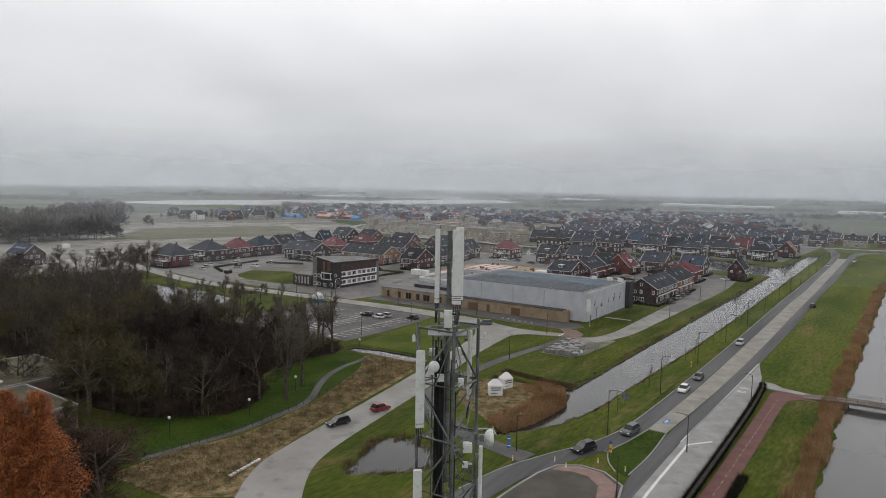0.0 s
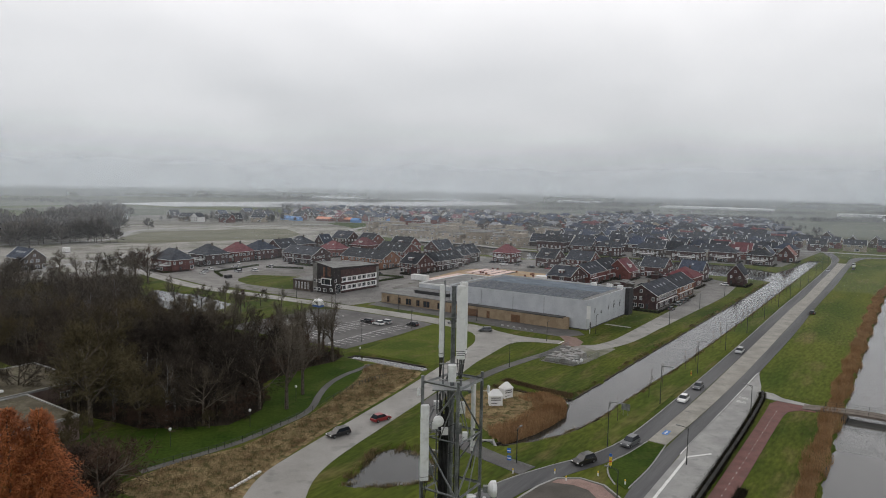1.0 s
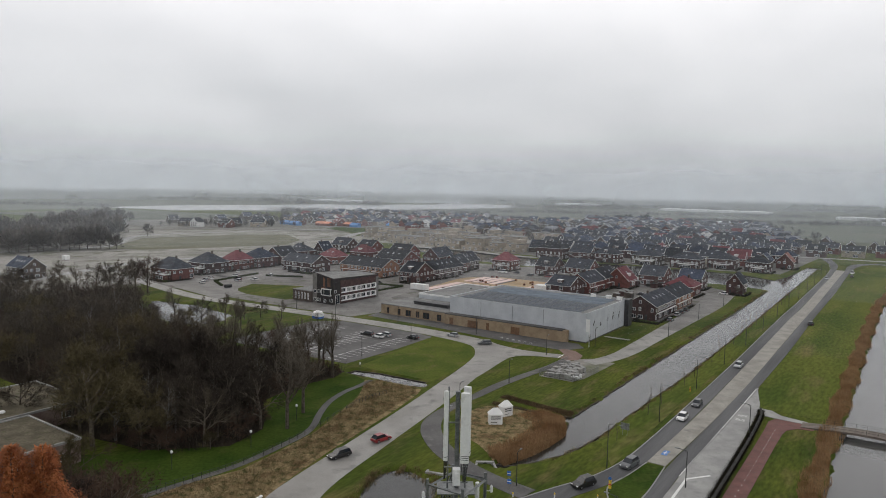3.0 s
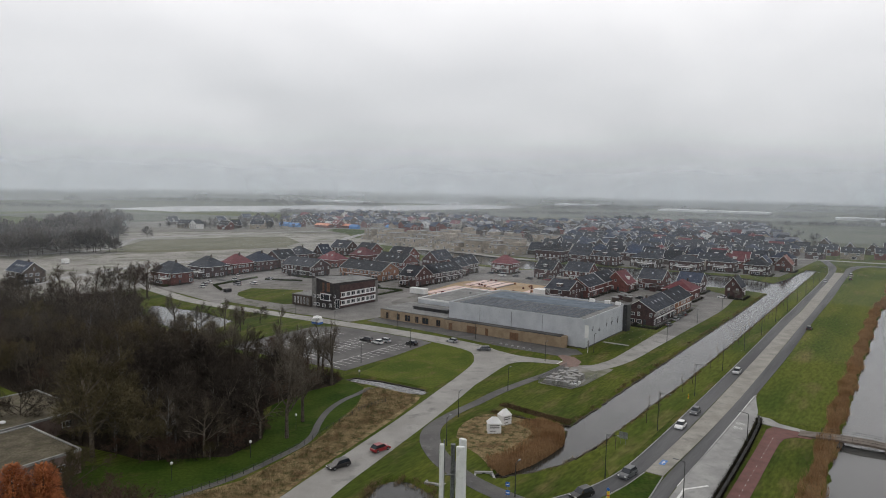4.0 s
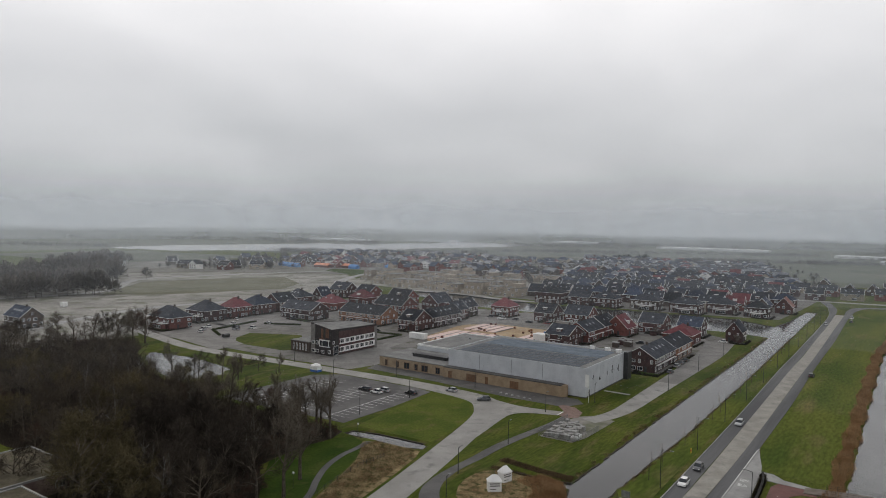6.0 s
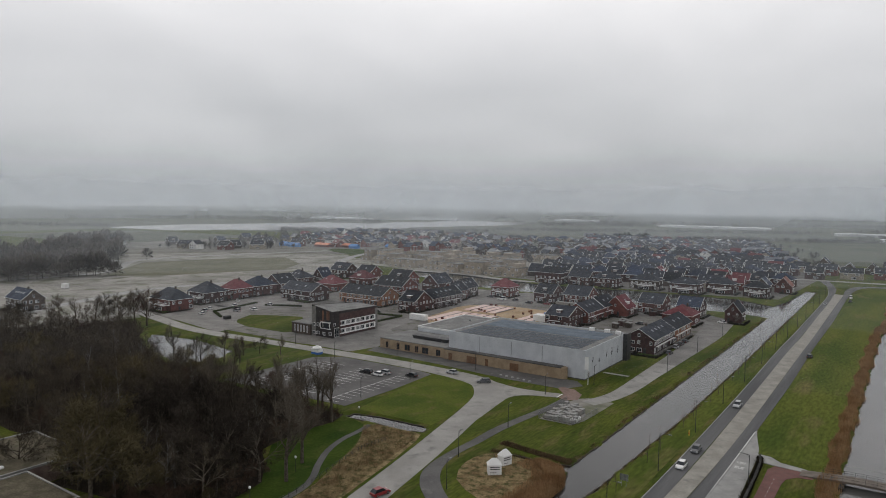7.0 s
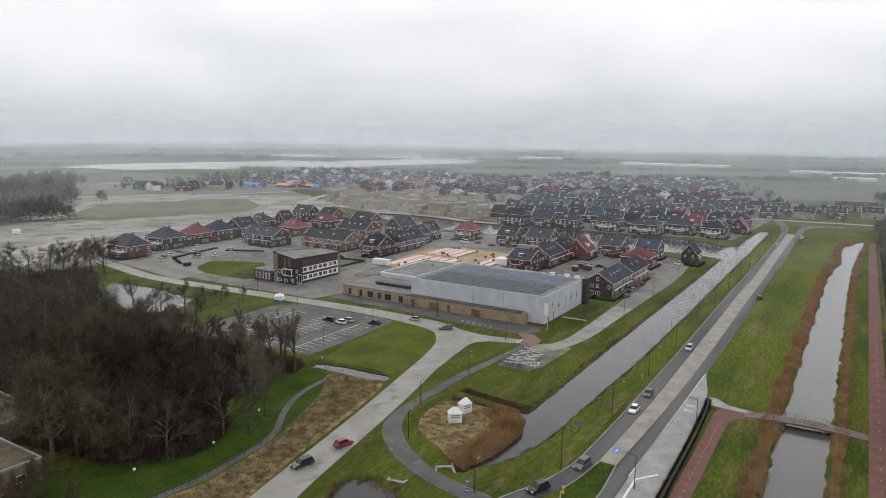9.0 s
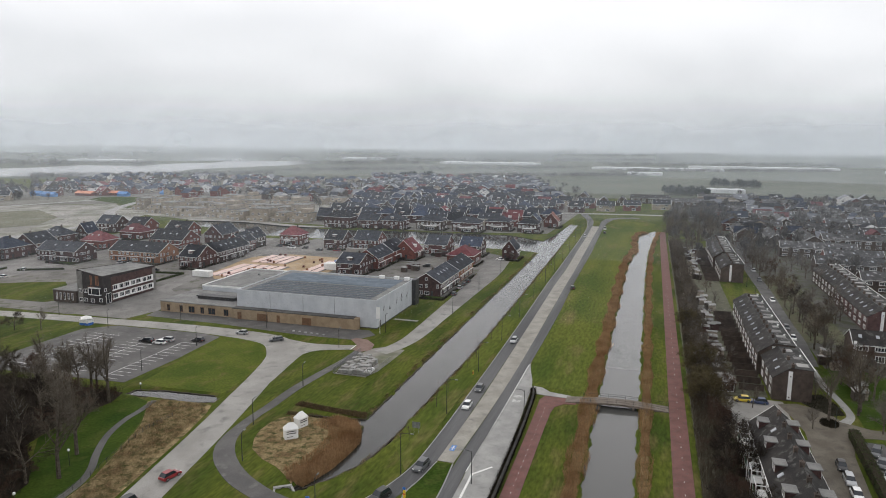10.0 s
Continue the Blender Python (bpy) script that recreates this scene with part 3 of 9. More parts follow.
area("park_lawn", [(-74, -58), (-62, -57.4), (-50, -55.8), (-40, -55.6), (-31, -57), (-16, -61.4), (-6, -65.4), (1, -69.4), (6, -73), (8, -79), (-4, -82), (-18, -81), (-26, -74), (-34, -66), (-44, -64), (-56, -76), (-66, -84), (-78, -78)], 0.03, LAWN, "mown green park lawn at the edge of the wood", "lawn")
area("road_verge", [(-8, -1.0), (60, -1.0), (190, -1.4), (330, -1.2), (330, -7.4), (290, -7.6), (139, -6.4), (65, -6.4), (24, -7.6), (4, -8.1)], 0.02, MEADOW, "rough olive-green verge between road and canal", "ground")
area("east_verge", [(64, 11.6), (120, 11.9), (178, 11.3), (273, 11.5), (336, 10.8), (391, 10.8), (430, 20), (420, 48), (372, 41), (357, 34.6), (310, 33.4), (287, 34.8), (268, 32.4), (236, 30.4), (165, 30), (60, 29.8), (47, 29), (45, 26), (46, 14.6)], 0.02, MEADOW, "broad rough olive-green grass slope beside the road", "ground")
area("verge", [(-24.6, 7.6), (-22, 4.0), (-17, 1.9), (-10, 3.0), (-3, 3.8), (-2.6, 7.0), (-14, 7.8)], 0.10, LAWN, "green grass traffic island", "lawn")
ISLAND = [(-44, -4.6), (-38, -4.4), (-32, -3.9), (-27.6, -2.8), (-25.2, 0.4), (-25.4, 4.4), (-28.5, 8.4), (-36, 10.2), (-44, 10)]
area("traffic_island", ISLAND, 0.16, surface("dark_gravel", (0.055, 0.049, 0.041), (0.085, 0.076, 0.064), 0.3, 0.8, 0.02, fine=6), "dark gravelled traffic island", "road")
area("island_rim", [(-29.6, -2.8), (-27.8, -2.4), (-25.7, 0.5), (-26.0, 4.2), (-29, 7.8), (-36, 9.6), (-36, 7.2), (-30.8, 5.5), (-28.6, 3), (-28.4, 0.4)], 0.18, surface("worn_red_brick", (0.20, 0.125, 0.105), (0.27, 0.18, 0.155), 0.5, 0.75, 0.01, fine=8, fine_amount=0.25), "pale red brick rim of a traffic island", "road")


def kerb(name, pts, z, label, width=0.22):
    return structure(name, strip(Shape(), pts, z, 0, width, 0.2), PALE, label, "kerb")


kerb("kerb", ISLAND, 0.2, "pale concrete kerb round a traffic island", 0.35)
kerb("kerb", bezier([(p[0], p[1] - p[2] / 2 - 0.12) for p in LANE_WEST[1:-1]]), 0.13, "pale concrete kerb beside the road")
kerb("kerb", bezier([(p[0], p[1] + p[2] / 2 + 0.12) for p in LANE_EAST[3:6]]), 0.14, "pale concrete kerb beside the bus lane")
kerb("kerb", bezier([(-24, 7.8), (-14, 7.9), (-2.4, 7.1)]), 0.14, "pale concrete kerb round a grass island")
kerb("kerb", bezier([(-24, 5.6), (-21, 3.4), (-16.6, 1.8), (-10, 2.9), (-2.4, 3.75)]), 0.14, "pale concrete kerb round a grass island")


# dark brown strip along the waterline
BANK_DARK = surface("dark_bank_strip", (0.030, 0.024, 0.018), (0.055, 0.045, 0.034), 0.6, 0.8, fine=5, spread=0.1)
for line in (CANAL + CANAL[:1], DITCH + DITCH[:1]):
    rough = []
    rng = random.Random(len(line))
    for (a, b), (c, d) in zip(line, line[1:]):
        n = max(1, int(math.hypot(c - a, d - b) / 1.6))
        rough += [(a + (c - a) * k / n + rng.uniform(-0.15, 0.15), b + (d - b) * k / n + rng.uniform(-0.22, 0.22)) for k in range(n)]
    structure("bank_edge", strip(Shape(), rough, -0.30, 0, 0.30, 0.5), BANK_DARK, "dark brown strip along the waterline", "bank")
for k, line in enumerate(((660, -3100, 3200, 3100), (-300, -3100, 659, -1120), (-300, 460, 659, 3100))):
    a, b, c, d = line
    area("pasture", [(a, b), (c, b), (c, d), (a, d)], 0.1, FIELD, "flat winter pasture", "ground")

# ---- buildings ----
MESHES = {}


def shared(key, make, material, smooth=False):
    if key not in MESHES:
        MESHES[key] = make().mesh(key[0], material, smooth)
    return MESHES[key]


def window_frame(w, h, bars=1, glazed=False, t=0.12, half=0.045):
    """A frame in the plane y = 0, looking towards -y, with its lower middle at the origin; returns the shape and the indices of its panes."""
    d, sh, panes, seen = 0.10, Shape(), [], {}
    xs = [-w / 2, -w / 2 + t]
    for k in range(1, bars + 1):
        x = -w / 2 + w * k / (bars + 1)
        xs += [x - half, x + half]
    xs += [w / 2 - t, w / 2]
    zs = [0, t, h - t, h]

    def at(x, y, z):
        key = (round(x, 4), y, round(z, 4))
        if key not in seen:
            seen[key] = len(sh.v)
            sh.v.append((x, y, z))
        return seen[key]

    def quad(*c):
        sh.f.append(tuple(at(*q) for q in c))

    for i in range(len(xs) - 1):
        for j in range(3):
            x0, x1, z0, z1 = xs[i], xs[i + 1], zs[j], zs[j + 1]
            if j == 1 and i % 2:
                for (a, b), (c, e) in (((x0, z0), (x1, z0)), ((x1, z0), (x1, z1)), ((x1, z1), (x0, z1)), ((x0, z1), (x0, z0))):
                    quad((a, -d, b), (a, -0.02, b), (c, -0.02, e), (c, -d, e))
                if glazed:
                    panes.append(len(sh.f))
                    quad((x0, -0.02, z0), (x1, -0.02, z0), (x1, -0.02, z1), (x0, -0.02, z1))
            else:
                quad((x0, -d, z0), (x1, -d, z0), (x1, -d, z1), (x0, -d, z1))
    for i in range(len(xs) - 1):
        quad((xs[i], 0.02, 0), (xs[i + 1], 0.02, 0), (xs[i + 1], -d, 0), (xs[i], -d, 0))
        quad((xs[i], -d, h), (xs[i + 1], -d, h), (xs[i + 1], 0.02, h), (xs[i], 0.02, h))
    for j in range(3):
        quad((-w / 2, 0.02, zs[j]), (-w / 2, -d, zs[j]), (-w / 2, -d, zs[j + 1]), (-w / 2, 0.02, zs[j + 1]))
        quad((w / 2, -d, zs[j]), (w / 2, 0.02, zs[j]), (w / 2, 0.02, zs[j + 1]), (w / 2, -d, zs[j + 1]))
    return sh, panes


def window(parent, w, h, at, bars=1, material=None, name="window"):
    fr = part(name, shared((name, round(w, 2), round(h, 2), bars, (material or WHITE).name), lambda: window_frame(w, h, bars)[0], material or WHITE), None, parent, at=at)
    part("pane", shared(("pane", round(w, 2), round(h, 2)), lambda: Shape().box(-w / 2 + 0.09, -0.045, 0.09, w / 2 - 0.09, -0.02, h - 0.09), GLASS), None, fr)
    return fr


def window_unit(w, h, bars):
    """Frame and glass in one mesh, for houses further off."""
    key = ("window", "unit", round(w, 2), round(h, 2), bars)
    if key not in MESHES:
        fr, panes = window_frame(w, h, bars, True, 0.2, 0.07)
        me = fr.mesh("window", WHITE)
        me.materials.append(GLASS)
        for k in panes:
            me.polygons[k].material_index = 1
        MESHES[key] = me
    return MESHES[key]


def far_window(parent, w, h, at, bars=1):
    return part("window", window_unit(w, h, bars), None, parent, at=at)


def facing(side, a, b, u, z):
    """Where a window sits on a side of a block a by b, u along it."""
    if side == "front":
        return pose(u, 0, z)
    if side == "near":
        return pose(0, u, z, 0, 0, -90)
    if side == "back":
        return pose(u, b, z, 0, 0, 180)
    return pose(a, u, z, 0, 0, 90)


def roof_shape(a, b, eave, ridge, axis, o=0.45, t=0.22):
    r = Shape()
    if axis == "hip":
        k = min(a, b) / 2 * 0.86
        if a >= b:
            p, q = (k, b / 2, ridge), (a - k, b / 2, ridge)
            r.slab([(-o, -o, eave), (a + o, -o, eave), q, p], t).slab([(a + o, b + o, eave), (-o, b + o, eave), p, q], t)
            r.slab([(-o, b + o, eave), (-o, -o, eave), p], t).slab([(a + o, -o, eave), (a + o, b + o, eave), q], t)
        else:
            p, q = (a / 2, k, ridge), (a / 2, b - k, ridge)
            r.slab([(-o, b + o, eave), (-o, -o, eave), p, q], t).slab([(a + o, -o, eave), (a + o, b + o, eave), q, p], t)
            r.slab([(-o, -o, eave), (a + o, -o, eave), p], t).slab([(a + o, b + o, eave), (-o, b + o, eave), q], t)
        r.beam(p, q, 0.11, n=5)
    elif axis == "x":
        e = eave - o * (ridge - eave) / (b / 2)
        r.slab([(-o * 0.5, -o, e), (a + o * 0.5, -o, e), (a + o * 0.5, b / 2, ridge), (-o * 0.5, b / 2, ridge)], t)
        r.slab([(a + o * 0.5, b + o, e), (-o * 0.5, b + o, e), (-o * 0.5, b / 2, ridge), (a + o * 0.5, b / 2, ridge)], t)
        r.beam((-o * 0.5, b / 2, ridge), (a + o * 0.5, b / 2, ridge), 0.11, n=5)
    else:
        e = eave - o * (ridge - eave) / (a / 2)
        r.slab([(-o, b + o * 0.5, e), (-o, -o * 0.5, e), (a / 2, -o * 0.5, ridge), (a / 2, b + o * 0.5, ridge)], t)
        r.slab([(a + o, -o * 0.5, e), (a + o, b + o * 0.5, e), (a / 2, b + o * 0.5, ridge), (a / 2, -o * 0.5, ridge)], t)
        r.beam((a / 2, -o * 0.5, ridge), (a / 2, b + o * 0.5, ridge), 0.11, n=5)
    return r


def trim_shape(a, b, eave, ridge, axis, o=0.5, g=0.10):
    """Gutters and verge boards."""
    r = Shape()
    if axis == "hip":
        for p, q in (((-o, -o), (a + o, -o)), ((a + o, -o), (a + o, b + o)), ((a + o, b + o), (-o, b + o)), ((-o, b + o), (-o, -o))):
            r.beam((*p, eave - 0.1), (*q, eave - 0.1), g * 1.3, n=4)
    elif axis == "x":
        e = eave - o * (ridge - eave) / (b / 2)
        for x in (-o * 0.55, a + o * 0.55):
            r.beam((x, -o, e - 0.05), (x, b / 2, ridge - 0.05), g, n=4).beam((x, b + o, e - 0.05), (x, b / 2, ridge - 0.05), g, n=4)
        r.beam((-o * 0.5, -o, e - 0.12), (a + o * 0.5, -o, e - 0.12), g, n=4).beam((-o * 0.5, b + o, e - 0.12), (a + o * 0.5, b + o, e - 0.12), g, n=4)
    else:
        e = eave - o * (ridge - eave) / (a / 2)
        for y in (-o * 0.55, b + o * 0.55):
            r.beam((-o, y, e - 0.05), (a / 2, y, ridge - 0.05), g, n=4).beam((a + o, y, e - 0.05), (a / 2, y, ridge - 0.05), g, n=4)
        r.beam((-o, -o * 0.5, e - 0.12), (-o, b + o * 0.5, e - 0.12), g, n=4).beam((a + o, -o * 0.5, e - 0.12), (a + o, b + o * 0.5, e - 0.12), g, n=4)
    return r


def wall_shape(a, b, eave, ridge, axis):
    w = Shape().box(0, 0, 0, a, b, eave - 0.16)
    t = 0.12
    if axis == "x":
        for x0, x1 in ((0, 0.3), (a - 0.3, a)):
            w.face((x0, 0, eave - 0.2), (x0, b / 2, ridge - 0.25), (x0, b, eave - 0.2)).face((x1, 0, eave - 0.2), (x1, b, eave - 0.2), (x1, b / 2, ridge - 0.25))
    elif axis == "y":
        for y0, y1 in ((0, 0.3), (b - 0.3, b)):
            w.face((0, y0, eave - 0.2), (a, y0, eave - 0.2), (a / 2, y0, ridge - 0.25)).face((0, y1, eave - 0.2), (a / 2, y1, ridge - 0.25), (a, y1, eave - 0.2))
    return w


def roof_pose(a, b, eave, ridge, axis, side, u, k):
    """A place on a roof slope: u along the eave, k from eave (0) to ridge (1)."""
    if axis == "x" or (axis == "hip" and side in ("front", "back")):
        tilt = math.degrees(math.atan2(ridge - eave, b / 2))
        if side == "front":
            return pose(u, b / 2 * k, eave + (ridge - eave) * k, tilt, 0, 0)
        return pose(u, b - b / 2 * k, eave + (ridge - eave) * k, tilt, 0, 180)
    tilt = math.degrees(math.atan2(ridge - eave, a / 2))
    return pose(a / 2 * k, u, eave + (ridge - eave) * k) @ pose(0, 0, 0, 0, 0, -90) @ pose(0, 0, 0, tilt, 0, 0)


def dormer(parent, m, w, roof, depth=1.9):
    """A box dormer, its face at the origin towards -y."""
    d = part("dormer", Shape().box(-w / 2, 0, -0.2, w / 2, depth, 1.35), BRICK_BLACK if roof is not TILE_RED else WHITE, parent, at=m)
    part("dormer_roof", Shape().box(-w / 2 - 0.15, -0.2, 1.35, w / 2 + 0.15, depth, 1.5), WHITE, d)
    part("window", shared(("window", round(w - 0.3, 2), 1.15, 2, "white_paint"), lambda: window_frame(w - 0.3, 1.15, 2)[0], WHITE), None, d, at=pose(0, 0, 0.1))
    return d


HOUSES = []


def house(s, v, a, b, eave, ridge, axis, wall, roof, label, sides=("near", "front"), dormers=0, skylights=0, bay=3.1, chimney=True, turn=0.0, lean=False, name="house", trims=WHITE):
    """A pitched-roof house with its near right corner on (s, v), a along the road, b across it."""
    t = thing(name, M(s, v, 0, turn), label, "house", "houses of the new quarter")
    HOUSES.append((s, v, a, b))
    part("wall", wall_shape(a, b, eave, ridge, axis), wall, t)
    part("roof", roof_shape(a, b, eave, ridge, axis), roof, t)
    part("gutter", trim_shape(a, b, eave, ridge, axis), trims, t, "white painted gutters and verges")
    rng = random.Random(int(s * 7 + v * 3))
    wide = max(0.5, b * 0.35)
    for side in sides:
        length = a if side in ("front", "back") else b
        n = max(2, round(length / bay))
        gable = (axis == "x" and side in ("near", "far")) or (axis == "y" and side in ("front", "back"))
        for level, z in enumerate((0.85, 3.45)):
            for k in range(n):
                u = length * (k + 0.5) / n
                if level == 0 and k % 3 == 1:
                    dr = part("door", shared(("door",), lambda: Shape().box(-0.5, -0.07, 0, 0.5, 0.03, 2.15), DARKMETAL), None, t, at=facing(side, a, b, u, 0.02))
                    continue
                if rng.random() < 0.18:
                    continue
                if z + 1.5 < eave:
                    w, h, low = (rng.choice((1.0, 1.4, 1.8)), rng.choice((1.2, 1.5)), z) if level else (rng.choice((1.4, 2.0, 2.0)), rng.choice((1.5, 2.0)), 0.5)
                    (window if s < 205 else far_window)(t, min(w, length / n - 0.3), h, facing(side, a, b, u + rng.uniform(-0.25, 0.25), low), rng.choice((1, 1, 2)))
        if gable and ridge - eave > 2.5:
            window(t, 0.95, 1.25, facing(side, a, b, length / 2, eave + 0.5), 0)
    if lean:
        for z0, z1 in ((3.0, 3.2), (3.85, 4.05)):
            part("balcony_band", shared(("balcony_band", round(b, 1)), lambda: Shape().box(-1.2, b * 0.05, 0, -0.02, b * 0.95, 0.2), WHITE) if z0 < 3.5 else shared(("balcony_rail", round(b, 1)), lambda: Shape().box(-1.2, b * 0.05, 0, -1.08, b * 0.95, 0.2), WHITE), None, t, "white balcony edge along the front", at=pose(0, 0, z0))
        lt = part("porch", Shape().box(0, 0, 0, 2.0, b * 0.5, 2.6), wall, t, "brick porch with a white roof edge", at=pose(-2.0, b * 0.2, 0))
        part("porch_roof", Shape().box(-0.2, -0.2, 2.6, 2.0, b * 0.5 + 0.2, 2.86), WHITE, lt)
        part("porch_window", window_unit(b * 0.36, 1.7, 3), None, lt, at=pose(0, b * 0.25, 0.4, 0, 0, -90))
    main = "front" if axis == "x" else "near"
    run = a if axis == "x" else b
    if not lean:
        w = run * (0.86 if run > 18 else 0.5)
        part("canopy", shared(("canopy", round(w, 1)), lambda: Shape().box(-w / 2, -0.75, 2.7, w / 2, 0, 2.88), WHITE), None, t, "white canopy over the ground floor", at=facing(main, a, b, run * (0.5 if run > 18 else 0.62), 0))
    for k in range(dormers):
        dormer(t, roof_pose(a, b, eave, ridge, axis, main, run * (k + 0.5) / dormers, 0.22) @ pose(0, 0, 0, -math.degrees(math.atan2(ridge - eave, (b if main == "front" else a) / 2)), 0, 0), 2.4, roof)
    for k in range(skylights):
        m = roof_pose(a, b, eave, ridge, axis, main, run * (0.2 + 0.6 * (k + 0.5) / skylights), 0.55)
        part("skylight", shared(("skylight",), lambda: Shape().box(-0.45, -0.6, 0.02, 0.45, 0.6, 0.14), PANE_SKY), None, t, "white-framed roof window", at=m)
    if chimney:
        cx, cy = (a * 0.3, b / 2) if axis == "x" else (a / 2, b * 0.3)
        part("chimney", shared(("chimney",), lambda: Shape().box(-0.35, -0.35, 0, 0.35, 0.35, 1.5).box(-0.42, -0.42, 1.5, 0.42, 0.42, 1.62).beam((0, 0, 1.62), (0, 0, 2.0), 0.12), BRICK_BROWN), None, t, at=pose(cx, cy, ridge - 0.8))
    return t


PANE_SKY = glass("skylight_glass", (0.35, 0.37, 0.40), 0.15)
PANEL_SOLAR = surface("solar_panel", (0.050, 0.062, 0.080), (0.075, 0.090, 0.110), 0.5, 0.6, fine=4, fine_amount=0.1, spec=0.2, spread=0.15)
DARK = "dark brick house with a dark tiled roof and white gutters"
REDB = "red brick house with a dark tiled roof and white gutters"
REDR = "red brick house with a red tiled roof"

house(135, -38, 28, 12, 5.9, 9.5, "x", BRICK_BLACK, TILE_DARK, "black brick terrace with white-framed windows and dark roof", skylights=4, bay=2.4)
house(163.1, -38.2, 26, 11.6, 5.8, 9.4, "x", BRICK_ORANGE, TILE_DARK, "orange brick terrace with dark tiled roof", skylights=2, bay=2.4)
house(208, -43, 16, 14, 4.6, 8.8, "hip", BRICK_RED, TILE_RED, "low house with a broad red tiled roof", skylights=1)
house(231, -25.5, 12, 7.4, 5.6, 10.2, "x", BRICK_BLACK, TILE_DARK, "narrow black gabled house by the water", lean=False)
house(165, -87, 17, 12, 5.6, 9.2, "y", BRICK_BLACK, TILE_DARK, "dark house with a wide white dormer", dormers=1)
house(182.5, -85, 21, 12, 5.4, 9.4, "x", BRICK_RED, TILE_DARK, REDB, skylights=3)
house(204, -85, 20, 12, 5.6, 9.8, "x", BRICK_RED, TILE_DARK, REDB, skylights=2)
house(237, -158, 12, 13, 5.8, 10.6, "hip", BRICK_RED, TILE_RED, REDR, lean=True)
house(232, -127, 14, 12, 5.6, 10.2, "y", BRICK_BLACK, TILE_DARK, DARK, dormers=1)
house(236, -107, 14, 15, 5.6, 10.2, "y", BRICK_RED, TILE_DARK, REDB, skylights=1)
house(214, -77, 14, 12, 4.2, 10.0, "x", BRICK_RED, TILE_RED, REDR, dormers=1, skylights=1)
house(233, -64.5, 15, 13, 5.6, 10.0, "y", BRICK_RED, TILE_DARK, REDB, skylights=1)
house(236, -46, 13, 12, 5.4, 9.6, "y", BRICK_BLACK, TILE_BLUE, "dark brick house with blue-grey tiled roof", skylights=1)
house(34, -323, 11, 18, 5.9, 10.4, "y", BRICK_BROWN, TILE_BLUE, "dark brown brick house with blue-grey roof and skylights", skylights=4)
house(79, -266, 13, 18, 5.8, 11.0, "hip", BRICK_RED, TILE_DARK, "red brick house with a dark hipped roof", lean=True)
house(106, -275, 15, 16, 5.8, 11.0, "hip", BRICK_BLACK, TILE_DARK, "dark brick house with a dark hipped roof", lean=True)
house(126, -276.5, 14, 12, 5.8, 10.8, "hip", BRICK_RED, TILE_RED, "brick house with a red hipped roof", lean=True)
house(143, -277, 16, 15, 5.8, 10.8, "hip", BRICK_BLACK, TILE_BLUE, "dark brick house with a blue-grey hipped roof", skylights=2)
house(163, -279, 15, 14, 5.6, 10.6, "x", BRICK_BLACK, TILE_DARK, DARK, skylights=2)
house(188, -288, 14, 15, 5.8, 10.6, "hip", BRICK_BLACK, TILE_DARK, "dark brick house with a dark hipped roof", skylights=3)
house(148, -236, 14, 25, 5.8, 9.6, "y", BRICK_BLACK, TILE_DARK, "long dark brick terrace with white-framed windows", skylights=2, bay=2.5)
house(160, -195, 15, 31, 5.6, 9.6, "y", BRICK_ORANGE, TILE_DARK, "orange and red brick terrace with dark roof", skylights=2, bay=2.5)
house(156, -169, 15, 11, 5.6, 10.2, "y", BRICK_BLACK, TILE_DARK, DARK, dormers=1)
house(171.1, -169, 30, 11, 5.6, 9.6, "x", BRICK_BLACK, TILE_DARK, "long dark brick terrace along the street", skylights=4, bay=2.4)
house(203, -175, 14, 10, 5.8, 10.2, "x", BRICK_RED, TILE_DARK, REDB, skylights=1)
house(218, -178, 15, 10, 5.8, 10.6, "x", BRICK_BROWN, TILE_DARK, "brown brick house with dark roof and skylights", skylights=2)
house(200, -212, 16, 22, 5.6, 10.4, "y", BRICK_RED, TILE_DARK, REDB, skylights=3)
house(226, -204, 18, 12, 5.8, 11.0, "x", BRICK_BLACK, TILE_DARK, DARK, skylights=1)
house(187, -256, 13, 15, 4.6, 9.4, "hip", BRICK_RED, TILE_RED, REDR, skylights=2)
house(205, -284, 10, 9, 5.8, 11.4, "x", BRICK_BLACK, TILE_BLUE, "tall narrow house with blue-grey roof", skylights=2)
house(246, -300, 13, 16, 5.8, 10.6, "y", BRICK_BLACK, TILE_DARK, DARK, dormers=1)
house(246, -277, 14, 14, 5.6, 10.2, "y", BRICK_RED, TILE_DARK, REDB, skylights=1)
house(224, -262, 12, 15, 4.4, 9.2, "hip", BRICK_RED, TILE_RED, REDR, dormers=1)
house(236, -236, 14, 17, 5.6, 10.4, "y", BRICK_RED, TILE_DARK, REDB, dormers=1)
# across the water
house(338, -31, 13, 14, 6.2, 9.8, "hip", BRICK_BLACK, TILE_DARK, "dark waterside house with white balcony trim", lean=True)
house(343, -52, 13, 17, 6.2, 9.8, "hip", BRICK_BLACK, TILE_DARK, "dark waterside house with white balcony trim", lean=True)
house(328, -70, 13, 19, 6.2, 9.8, "hip", BRICK_BLACK, TILE_DARK, "dark waterside house with white trim", lean=True, skylights=1)
house(330, -97, 13, 19, 6.2, 9.8, "hip", BRICK_BROWN, TILE_DARK, "brown waterside house with white trim", lean=True)
house(324, -124, 13, 17, 6.0, 10.2, "hip", BRICK_BLACK, TILE_DARK, "dark waterside house with white trim", dormers=1)
